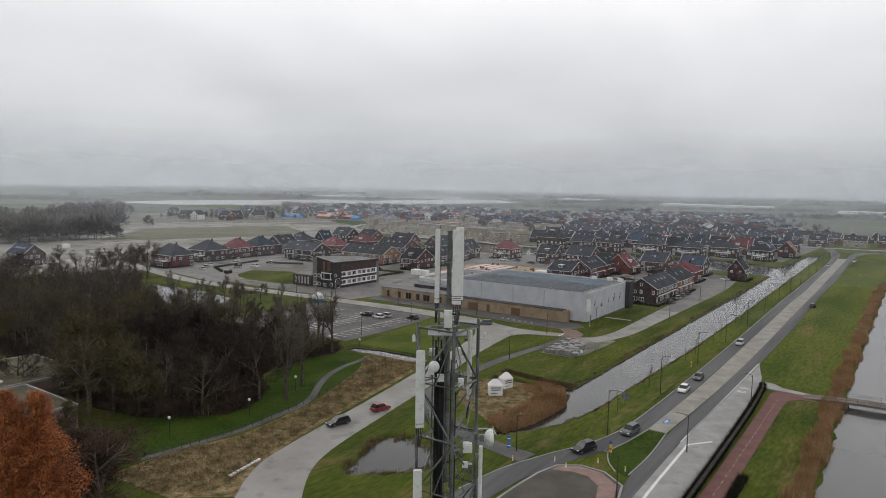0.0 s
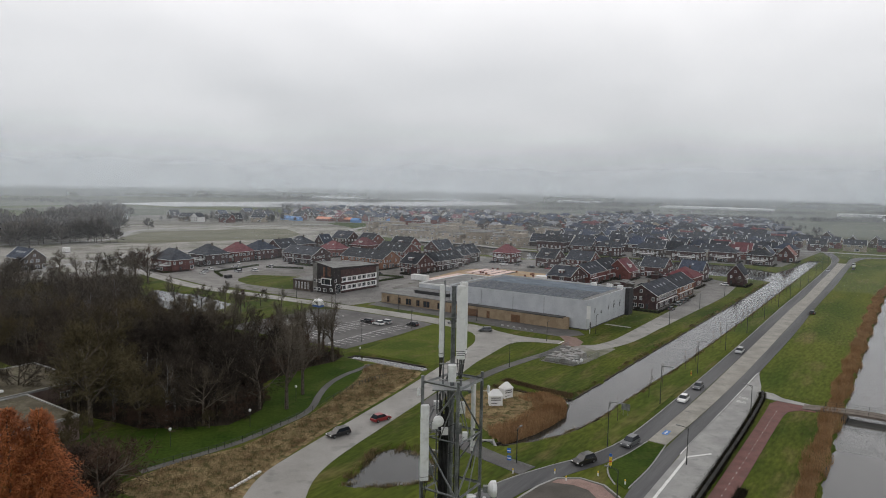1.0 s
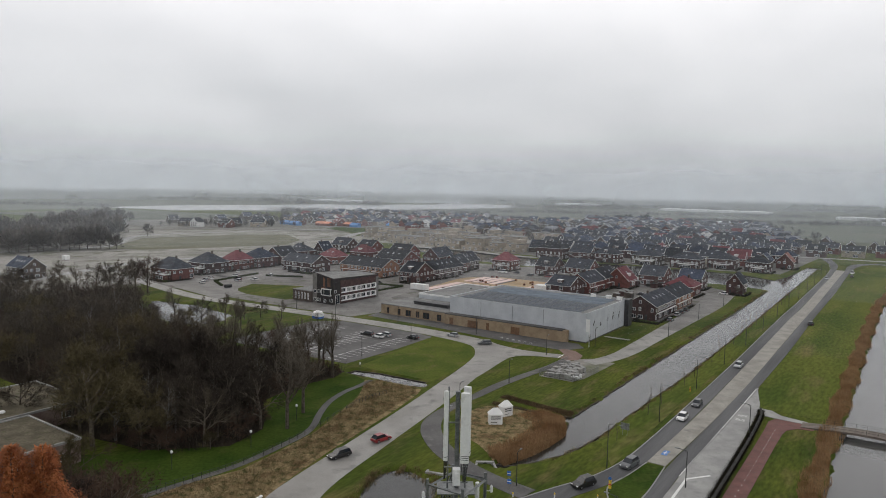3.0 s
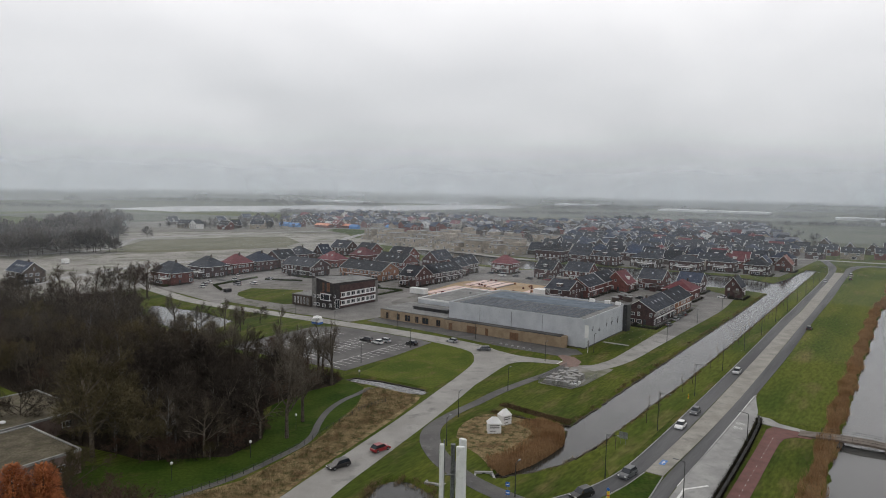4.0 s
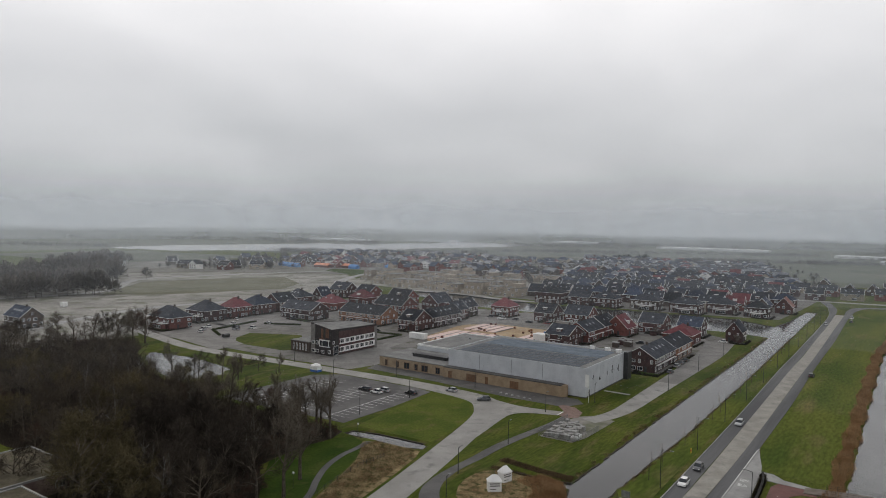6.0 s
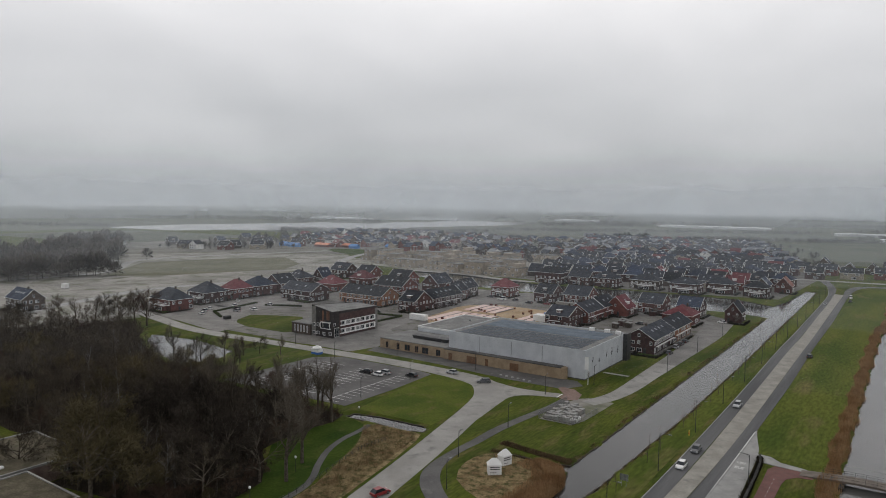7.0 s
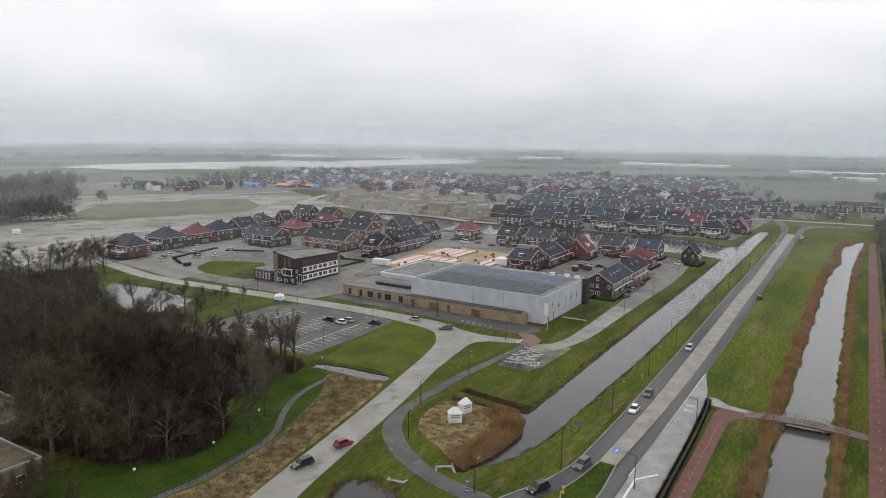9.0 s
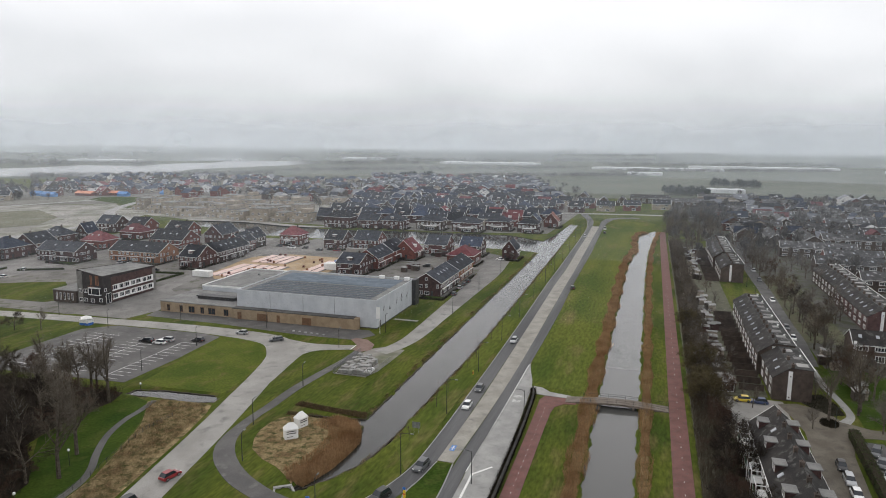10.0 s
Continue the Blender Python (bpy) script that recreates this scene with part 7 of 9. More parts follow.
# parking bays
for row, (v0, v1) in enumerate(((-91.5, -96.5), (-103.5, -108.5), (-108.5, -113.5), (-120.5, -125.5), (-125.5, -130.5))):
    t = thing("bay_lines", Matrix.Identity(4), "white painted parking bay lines", "road marking", "bay lines", kind="structure")
    t["kind"] = "structure"
    for k in range(14):
        s0 = 16.5 + 2.55 * k
        part("line", strip(Shape(), [(s0, v0), (s0, v1)], 0.06, 0, 0.14, 0.01), PAINT, t)
    if row in (0, 1, 3):
        part("line", strip(Shape(), [(16.5, v1), (16.5 + 2.55 * 13, v1)], 0.062, 0, 0.16, 0.01), PAINT, t)

# signs and bollards
YELLOW = surface("yellow_plastic", (0.62, 0.42, 0.03), (0.7, 0.5, 0.05), 2, 0.5)
BLUE = surface("blue_sign", (0.03, 0.12, 0.42), (0.05, 0.16, 0.5), 2, 0.4)
RED_PL = surface("red_plastic", (0.5, 0.06, 0.04), (0.55, 0.09, 0.06), 2, 0.5)
t = thing("traffic_sign", M(-18.2, 2.6, 0.1, 180), "yellow and red bollard with a round blue sign", "traffic sign")
part("pole", Shape().beam((0, 0, 0), (0, 0, 2.4), 0.04), STEEL, t)
part("marker", Shape().box(-0.14, -0.2, 0.4, 0.14, 0.2, 1.9), YELLOW, t, "yellow marker post")
part("marker_band", Shape().box(-0.15, -0.21, 1.0, 0.15, 0.21, 1.25), RED_PL, t)
part("disc", Shape().beam((0.05, 0, 2.15), (0.1, 0, 2.15), 0.3, n=16), BLUE, t)
for s, v in ((-23, 6.9), (-22.6, 2.2), (-26.2, -3.8), (-27.5, -1.2), (-30.2, -9.4)):
    t = thing("bollard", M(s, v, 0.1), "small yellow and white kerb bollard", "bollard", "bollards")
    part("post", Shape().beam((0, 0, 0), (0, 0, 0.55), 0.12, 0.1, 8), WHITE, t)
    part("cap", Shape().lathe([(0.12, 0.55), (0.13, 0.75), (0.06, 0.85)], 10), YELLOW, t, "yellow cap")
for s, v in ((-28.6, -11.0), (-25.8, -12.6)):
    t = thing("traffic_sign", M(s, v, 0, 200), "blue and white route sign on a grey post", "traffic sign")
    part("pole", Shape().beam((0, 0, 0), (0, 0, 2.3), 0.04), STEEL, t)
    part("plate", Shape().box(0.04, -0.35, 1.4, 0.08, 0.35, 2.2), BLUE, t)
    part("plate_band", Shape().box(0.08, -0.3, 1.7, 0.1, 0.3, 1.85), WHITE, t)
t = thing("traffic_sign", M(9, -4.6, 0, 180), "grey back of a square road sign", "traffic sign")
part("pole", Shape().beam((0, -0.5, 0), (0, -0.5, 2.2), 0.04).beam((0, 0.5, 0), (0, 0.5, 2.2), 0.04), STEEL, t)
part("plate", Shape().box(-0.03, -0.9, 1.2, 0.03, 0.9, 2.6), STEEL, t)
t = thing("marker_post", M(49, -2.0), "orange-yellow marker post on the verge", "marker post")
part("post", Shape().box(-0.1, -0.1, 0, 0.1, 0.1, 1.3), YELLOW, t)
part("band", Shape().box(-0.11, -0.11, 0.5, 0.11, 0.11, 0.8), RED_PL, t)


# house-shaped sale boards on the hillock
def sale_hut(s, v, turn, w, label):
    t = thing("sale_board", M(s, v, 0, turn), label, "sign", "house-shaped sale boards")
    part("board", Shape().prism([(-w / 2, -0.9), (w / 2, -0.9), (w / 2, 0.9), (-w / 2, 0.9)], 0, 2.3), WHITE, t)
    r = Shape()
    r.slab([(-w / 2 - 0.1, -1.0, 2.2), (w / 2 + 0.1, -1.0, 2.2), (w / 2 * 0.35, 0, 3.5), (-w / 2 * 0.35, 0, 3.5)], 0.1)
    r.slab([(w / 2 + 0.1, 1.0, 2.2), (-w / 2 - 0.1, 1.0, 2.2), (-w / 2 * 0.35, 0, 3.5), (w / 2 * 0.35, 0, 3.5)], 0.1)
    r.slab([(-w / 2 - 0.1, 1.0, 2.2), (-w / 2 - 0.1, -1.0, 2.2), (-w / 2 * 0.35, 0, 3.5)], 0.1).slab([(w / 2 + 0.1, -1.0, 2.2), (w / 2 + 0.1, 1.0, 2.2), (w / 2 * 0.35, 0, 3.5)], 0.1)
    part("roof", r, WHITE, t)
    for k in range(2):
        part("text_bar", Shape().box(-w * 0.36, -0.93, 1.2 + 0.45 * k, w * 0.36, -0.9, 1.4 + 0.45 * k), OLD_ASPHALT, t, "grey bar of lettering")
        part("text_bar", Shape().box(-w * 0.36, -0.93, 0.5, w * 0.1, -0.9, 0.62), OLD_ASPHALT, t)
    part("pennant_pole", Shape().beam((0, 0, 3.4), (0, 0, 4.4), 0.03), POLE, t)


sale_hut(-1.4, -29.6, -50, 2.9, "white house-shaped sale board with grey lettering")
sale_hut(4.6, -30.4, -20, 2.6, "white house-shaped sale board turned aside")

# culverts at the pond and the canal end
for s, v, turn in ((-20.8, -20.4, 35), (-30.4, -25.0, 195)):
    t = thing("culvert", M(s, v, -0.5, turn), "pale concrete culvert mouth at the water", "culvert")
    part("headwall", Shape().box(-0.3, -1.7, 0, 0.3, 1.7, 0.8), PALE, t)
    for y in (-1, 1):
        part("wing", Shape().slab([(0, y * 1.7, 0.75), (-3.2, y * 2.3, 0.2), (-3.2, y * 1.9, 0.2), (0, y * 1.3, 0.75)][::y], 0.5), PALE, t)
    # capped cylinder; its dark colour stands for shade inside the pipe
    part("pipe", Shape().beam((-0.32, 0, 0.2), (0.3, 0, 0.2), 0.5, n=14), WALLD, t, "closed pipe end coloured dark like a shaded opening")

# fenced site with stacked kerbstones and bags
area("storage_site", [(38.2, -38.6), (38.3, -29.5), (43.3, -28), (58, -27.4), (64, -27.4), (65, -34.4), (62, -37.4), (57, -38.8)], 0.05, SAND, "sandy storage site", "ground")
area("storage_slab", [(38.6, -38.2), (38.8, -29.6), (48, -29.2), (54, -33), (57, -38.4)], 0.09, PAVING, "pale paved storage slab", "ground")
rng = random.Random(8)
for k in range(42):
    s, v = 39.7 + 1.9 * (k % 8) + rng.uniform(-0.2, 0.2), -37.4 + 1.55 * (k // 8) + rng.uniform(-0.15, 0.15)
    if s > 56 + (v + 37.8) * -0.8:
        continue
    w, d, hh = rng.uniform(0.7, 0.9), rng.uniform(0.55, 0.72), rng.uniform(0.7, 1.3)
    t = thing("paving_stack", M(s, v, 0.09, rng.choice((0, 90))), "stack of grey paving stones on a pallet", "paving stones", "stacks on the storage site")
    part("pallet", Shape().box(-w, -d, 0, w, d, 0.1), BRICK_BROWN, t)
    for j in range(3):
        part("paving_layer", Shape().box(-w + 0.05 * j, -d + 0.03 * j, 0.1 + hh / 3 * j, w - 0.04 * j, d - 0.03 * j, 0.1 + hh / 3 * (j + 1) - 0.02), PALE if k % 3 else PAVING, t)
for k in range(5):
    t = thing("big_bag", M(41.2 + 1.15 * (k % 3), -29.4 - 1.1 * (k // 3), 0.09, 12 * k), "white filled builder's bag", "bag", "bags on the storage site")
    part("bag", Shape().lathe([(0.45, 0), (0.56, 0.25), (0.55, 0.65), (0.42, 0.9), (0.2, 0.98)], 10), WHITE, t)
t = thing("site_fence", Matrix.Identity(4), "grey mesh hoarding round a storage site", "fence")
cor = [(57, -39), (38, -38.8), (38.1, -29.2), (43.2, -27.8), (52, -27.4)]
for (s0, v0), (s1, v1) in zip(cor, cor[1:]):
    n = max(2, round(math.hypot(s1 - s0, v1 - v0) / 2.2))
    for k in range(n):
        a, b = k / n, (k + 1) / n
        p, q = P(s0 + (s1 - s0) * a, v0 + (v1 - v0) * a), P(s0 + (s1 - s0) * b, v0 + (v1 - v0) * b)
        sh = Shape().beam(p, p + Vector((0, 0, 1.9)), 0.04, n=5)
        sh.beam(p + Vector((0, 0, 1.8)), q + Vector((0, 0, 1.8)), 0.025, n=4).beam(p + Vector((0, 0, 0.2)), q + Vector((0, 0, 0.2)), 0.025, n=4)
        for j in range(1, 6):
            c = p.lerp(q, j / 6)
            sh.beam(c + Vector((0, 0, 0.2)), c + Vector((0, 0, 1.8)), 0.03, n=3)
        part("fence_panel", sh, STEEL, t)

# white stones and bollards on the forecourt
for k in range(6):
    thing("stone_block", M(70.2 + 0.25 * k, -58 - 2.3 * k, 0, 15 * k), "small white boulder at the road edge", "stone", "white boulders", shape=Shape().lathe([(0.4, 0), (0.5, 0.2), (0.42, 0.42), (0.15, 0.52)], 7), material=PALE)
t = thing("stall", M(57, -141), "small market stall with white roof and blue skirt", "stall")
part("skirt", Shape().box(-1.2, -1.8, 0, 1.2, 1.8, 0.8), BLUE, t)
part("counter", Shape().box(-1.25, -1.85, 0.8, 1.25, 1.85, 1.9), WHITE, t)
part("canopy", Shape().lathe([(2.4, 2.2), (2.3, 2.4), (0.3, 3.1)], 4), WHITE, t)
for x, y in ((-1.2, -1.8), (1.2, -1.8), (-1.2, 1.8), (1.2, 1.8)):
    part("post", Shape().beam((x, y, 0), (x, y, 2.3), 0.04), STEEL, t)
for k in range(9):
    thing("marker_stone", M(-61.2 + 0.8 * k, -41.0 - 0.16 * k, 0, 8), "small white concrete block along the road bend", "stone", "white marker blocks", shape=Shape().prism([(-0.3, -0.2), (0.3, -0.2), (0.3, 0.2), (-0.3, 0.2)], -0.05, 0.3), material=WHITE)

# clipped hedges and a waste container round the residential car park
for line in ([(91.8, -248.8), (125, -255.3)], [(122.3, -245.4), (131.8, -227.1)], [(138.3, -184.1), (141.2, -166.4), (117.3, -166.2)], [(84, -233), (92, -249)]):
    brush("hedge", "low dark clipped hedge round a car park", along(line, 1.1), 3500, 1.1, 0.14, IVY, 31, 0.5, "hedge")
def garden_lines(g, n):
    """Hedge lines on two sides of each house of the new quarter."""
    out = []
    for s, v, a, b in HOUSES:
        for (s0, v0), (s1, v1) in (((s - 5.6, v + 2.6), (s + a * 0.7, v + 2.6)), ((s - 5.6, v + 2.6), (s - 5.6, v - b * 0.55)), ((s - 5.6, v - b * 0.55), (s - 0.6, v - b * 0.55))):
            k = g.uniform(0, 1, (n // len(HOUSES) // 3, 1))
            out.append(np.array([s0, v0]) + (np.array([s1, v1]) - np.array([s0, v0])) * k + g.normal(0, 0.35, (len(k), 2)))
    return np.concatenate(out)


brush("garden_hedges", "low brown and green hedges round the new gardens", garden_lines, 40000, 1.2, 0.2, DARKHEDGE, 52, 0.5, "hedge")
for k, (s, v, a, b) in enumerate(HOUSES):
    if k % 2 and s < 300:
        tree(s - 3.6, v - b * 0.2, "street", 0.45 + 0.05 * (k % 5), k * 47, "small bare garden tree", "garden trees")
    if k % 3 != 1 and s < 260:
        area("garden", [(s - 5.5, v + 2.5), (s - 0.2, v + 2.5), (s - 0.2, v - b * 0.54), (s - 5.5, v - b * 0.54)], 0.062, OLDPLOT if k % 2 else LAWN, "small front garden of a house", "ground")
t = thing("waste_container", M(82.9, -226.8, 0.05), "large black waste container on paving", "container")
part("body", Shape().prism([(-1.6, -1.0), (1.6, -1.0), (1.6, 1.0), (-1.6, 1.0)], 0.15, 1.5), DARKMETAL, t)
part("lid", Shape().slab([(-1.7, -1.1, 1.5), (1.7, -1.1, 1.5), (1.7, 0, 1.8), (-1.7, 0, 1.8)], 0.08).slab([(-1.7, 0, 1.8), (1.7, 0, 1.8), (1.7, 1.1, 1.5), (-1.7, 1.1, 1.5)], 0.08), DARKMETAL, t)
for x in (-1.4, 1.4):
    part("foot", Shape().box(x - 0.15, -0.9, 0, x + 0.15, 0.9, 0.15), STEEL, t)

# ---- building site with new foundations ----
area("building_site", [(136, -146), (150, -112), (156, -104), (204, -104), (206, -146), (192, -162), (150, -158)], 0.04, surface("churned_sand", (0.30, 0.21, 0.12), (0.40, 0.30, 0.19), 0.08, 0.95, 0.05, fine=1.2, c=(0.34, 0.30, 0.26)), "churned sandy building site", "ground")
PINK = surface("pink_insulation", (0.60, 0.44, 0.40), (0.68, 0.54, 0.50), 0.3, 0.8, fine=3, fine_amount=0.08)
for s, v, a, b in ((142, -128, 30, 26), (178, -134, 22, 20), (160, -108, 34, 9)):
    t = thing("foundation", M(s, v, 0.04), "new house foundation with pale pink floor slabs", "foundation", "new foundations")
    n = max(2, round(b / 5.4))
    for k in range(n):
        part("slab", Shape().box(0.3, b * k / n + 0.25, 0, a - 0.3, b * (k + 1) / n - 0.25, 0.35), PINK, t)
        part("wall_stub", Shape().box(0, b * k / n - 0.12, 0, a, b * k / n + 0.12, 0.5), BRICK_BROWN if k % 2 else PALE, t)
rng = random.Random(31)
for k in range(26):
    s, v = rng.uniform(140, 200), rng.uniform(-150, -106)
    t = thing("brick_pallet", M(s, v, 0.4, rng.uniform(0, 90)), "pallet of red-brown bricks on the building site", "bricks", "brick pallets")
    part("pallet", Shape().box(-0.6, -0.5, 0, 0.6, 0.5, 0.12), BRICK_BROWN, t)
    part("bricks", Shape().box(-0.55, -0.45, 0.12, 0.55, 0.45, 0.7).box(-0.45, -0.4, 0.7, 0.4, 0.4, 0.95), BRICK_RED if k % 2 else BRICK_ORANGE, t)
for s, v, a, b, hh, m, lab in ((138, -150, 3, 9, 2.6, WHITE, "white site cabin"), (196, -96, 2.6, 8, 2.6, YELLOW, "yellow site container"), (172, -97, 5, 12, 3.0, WHITE, "stack of white wrapped blocks"), (182, -99, 3, 9, 2.8, BLUE, "blue tarpaulin over building materials"), (204, -99, 2.5, 13, 5.5, PALE, "pale new wall under construction"), (210, -90, 2.5, 9, 5.5, PALE, "pale new wall under construction")):
    t = thing("site_cabin", M(s, v, 0.04), lab + " on the site", "site cabin")
    part("body", Shape().box(0, 0, 0.1, a, b, hh).box(-0.05, -0.05, hh, a + 0.05, b + 0.05, hh + 0.12), m, t)
    part("skid", Shape().box(0.2, 0.2, 0, a - 0.2, b - 0.2, 0.1), DARKMETAL, t)
    for k in range(int(b // 3)):
        part("panel", Shape().box(-0.04, k * 3 + 0.3, 0.5, 0, k * 3 + 2.6, hh - 0.3), m, t)

# ---- building at the wood's edge ----
MOSS = surface("mossy_roofing", (0.075, 0.065, 0.045), (0.125, 0.108, 0.075), 0.4, 0.9, fine=3, fine_amount=0.3, c=(0.06, 0.068, 0.032), spec=0.15)
for s, v, a, b, h in ((-88, -79.0, 23.4, 19.5, 4.6), (-76, -101, 24, 22, 4.2)):
    t = thing("flat_roofed_building", M(s, v), "low flat-roofed brick building with a mossy roof", "building", "low buildings by the wood")
    part("wall", Shape().box(0, 0, 0, a, b, h - 0.35), surface("pinkish_brick", (0.15, 0.105, 0.09), (0.21, 0.155, 0.135), 0.6, 0.85, 0.01, fine=9, fine_amount=0.2), t)
    part("roof", Shape().box(0.25, 0.25, h - 0.35, a - 0.25, b - 0.25, h - 0.2), MOSS, t, "mossy bitumen roof")
    part("roof_edge", Shape().box(-0.12, -0.12, h - 0.45, a + 0.12, 0.25, h).box(-0.12, b - 0.25, h - 0.45, a + 0.12, b + 0.12, h).box(-0.12, 0.25, h - 0.45, 0.25, b - 0.25, h).box(a - 0.25, 0.25, h - 0.45, a + 0.12, b - 0.25, h), PALE, t, "pale metal roof edge")
    for k in range(3):
        part("roof_light", Shape().lathe([(0.6, h - 0.2), (0.6, h), (0.4, h + 0.2)], 10, (a * 0.4, b * (k + 0.7) / 3.4, 0)), WHITE, t)
        window(t, 2.2, 1.4, facing("front", a, b, a * (k + 0.5) / 3, 1.2), 2)
        window(t, 1.8, 1.4, facing("near", a, b, b * (k + 0.5) / 3, 1.2), 2)

# ---- houses further off: a few kinds, repeated ----
FAR = []


def far_house(wall, roof, axis, a, b, eave, ridge, label, extra=0):
    t = thing("house", M(0, 0), label, "house", "houses of the village")
    part("wall", wall_shape(a, b, eave, ridge, axis), wall, t)
    part("roof", roof_shape(a, b, eave, ridge, axis), roof, t)
    part("gutter", trim_shape(a, b, eave, ridge, axis, 0.5, 0.16), WHITE, t)
    for k in range(2):
        far_window(t, 2.6, 1.5, facing("near", a, b, b * (k + 0.5) / 2, 3.4), 2)
    far_window(t, 3.4, 1.9, facing("near", a, b, b * 0.4, 0.4), 3)
    far_window(t, 1.6, 1.5, facing("front", a, b, a / 2, 3.4), 1)
    if extra == 1:
        dormer(t, roof_pose(a, b, eave, ridge, axis, "near" if axis != "x" else "front", b / 2 if axis != "x" else a / 2, 0.22) @ pose(0, 0, 0, -math.degrees(math.atan2(ridge - eave, (a if axis != "x" else b) / 2)), 0, 0), 2.6, roof)
    if extra == 2:
        for k in range(3):
            part("skylight", MESHES[("skylight",)], None, t, at=roof_pose(a, b, eave, ridge, axis, "near" if axis != "x" else "front", (b if axis != "x" else a) * (k + 0.8) / 3.6, 0.5))
    FAR.append((t, a, b))


far_house(BRICK_BLACK, TILE_DARK, "y", 10, 13, 5.6, 9.8, "dark brick house with dark roof", 1)
far_house(BRICK_RED, TILE_DARK, "y", 10, 15, 5.6, 9.4, "red brick house with dark roof", 2)
far_house(BRICK_BROWN, TILE_BLUE, "x", 13, 9, 5.6, 10.0, "brown brick house with blue-grey roof", 2)
far_house(BRICK_BLACK, TILE_BLUE, "hip", 12, 14, 5.8, 9.8, "dark house with blue-grey hipped roof", 0)
far_house(BRICK_RED, TILE_RED, "y", 10, 12, 5.4, 9.6, "red brick house with red tiled roof", 1)
far_house(BRICK_BROWN, TILE_DARK, "x", 12, 10, 4.2, 9.6, "brown brick house with steep dark roof", 1)
far_house(BRICK_BEIGE, TILE_DARK, "y", 11, 16, 5.6, 9.2, "beige brick house with dark roof", 2)
far_house(BRICK_RED, TILE_ORANGE, "y", 10, 12, 5.0, 9.4, "red brick house with orange tiled roof", 0)
used = set()


def put_house(k, s, v, turn=0.0, size=1.0):
    t, a, b = FAR[k]
    if k not in used:
        used.add(k)
        t.matrix_world = M(s, v, 0, turn)
        return t
    return copy_thing(t, M(s, v, 0, turn))


rng = random.Random(77)
for row in range(8):
    s = 364 + row * 21 + (4 if row % 2 else 0)
    v = -34.0 - row * 2
    while v > -196 - row * 6:
        if rng.random() < 0.93 and not (410 < s < 440 and v > -30):
            put_house(rng.choice((0, 1, 2, 3, 3, 2, 3, 4, 5, 0, 6)), s + rng.uniform(-3, 3), v, rng.choice((0, 0, 0, 90, 4, -5)))
        v -= rng.uniform(12.5, 17)


def roofscape(name, label, spots, seed):
    """Houses too far and too many to tell apart: walls, pitched roofs, white eaves and windows in one object."""
    g = random.Random(seed)
    mats = [BRICK_BROWN, BRICK_RED, BRICK_BEIGE, TILE_DARK, TILE_BLUE, TILE_RED, SLATE_FAR, WHITE, GLASS]
    vs, fs, mi = [], [], []

    def add(shape, m, k):
        base = len(vs)
        vs.extend(tuple(m @ Vector(q)) for q in shape.v)
        fs.extend(tuple(base + i for i in f) for f in shape.f)
        mi.extend([k] * len(shape.f))

    for s, v, turn in spots:
        a, b = g.uniform(7.5, 10), g.uniform(8, 17)
        eave = g.uniform(4.6, 6.0)
        ridge = eave + g.uniform(3.0, 4.4)
        axis = g.choice(("y", "y", "x", "hip"))
        m = M(s, v, 0, turn)
        add(wall_shape(a, b, eave, ridge, axis), m, g.choice((0, 0, 1, 1, 2, 2, 7)))
        add(roof_shape(a, b, eave, ridge, axis, 0.35), m, g.choice((3, 3, 4, 4, 6, 6, 3, 4, 6, 3, 4, 5)))
        add(Shape().box(-0.5, -0.4, eave - 0.3, -0.3, b + 0.4, eave - 0.02), m, 7)
        for k in range(max(1, int(b / 5))):
            y = b * (k + 0.5) / max(1, int(b / 5))
            for z in (0.8, 3.2):
                add(Shape().box(-0.1, y - 1.4, z, 0.0, y + 1.4, z + 1.5), m, 7)
                add(Shape().box(-0.14, y - 1.15, z + 0.2, -0.1, y + 1.15, z + 1.3), m, 8)
        if g.random() < 0.4:
            add(Shape().box(a * 0.2, b * 0.35, eave + 0.6, a * 0.5, b * 0.35 + 2.4, eave + 2.2), m, 7)
    me = bpy.data.meshes.new(name)
    me.from_pydata(vs, [], fs)
    for q in mats:
        me.materials.append(q)
    me.polygons.foreach_set("material_index", mi)
    return tagged(new(name, me), label, "houses", kind="stuff")


SLATE_FAR = surface("pale_slate", (0.10, 0.11, 0.13), (0.19, 0.20, 0.225), 0.05, 0.5, fine=1, fine_amount=0.3, spec=0.4)
spots = []
for row in range(19):
    s = 534 + row * 20
    v = -30 - row * 5.5
    while v > -250 - row * 7:
        if rng.random() < 0.86:
            spots.append((s + rng.uniform(-4, 4), v, rng.choice((0, 0, 5, -6, 90))))
        v -= rng.uniform(12, 19)
roofscape("village_houses", "dense grey-roofed village houses in the mist", spots, 3)
spots = []
for row in range(12):
    s = 505 + row * 24
    v = -265 - row * 6
    while v > -640 - row * 12:
        if rng.random() < 0.6:
            spots.append((s + rng.uniform(-9, 9), v, rng.uniform(-12, 12) + rng.choice((0, 90))))
        v -= rng.uniform(13, 26)
roofscape("village_houses", "scattered brown-roofed houses beyond the new quarter", spots, 4)
for s, v, k in ((480, -14, 0), (500, -34, 3), (478, -38, 0), (520, -8, 1), (516, -60, 6), (540, 4, 2), (498, 12, 6), (512, 34, 1), (530, 60, 6), (556, 20, 5), (560, -40, 3), (590, -20, 2), (404, -26, 3), (392, -40, 0), (420, -46, 2)):
    put_house(k, s, v, rng.uniform(-8, 8))
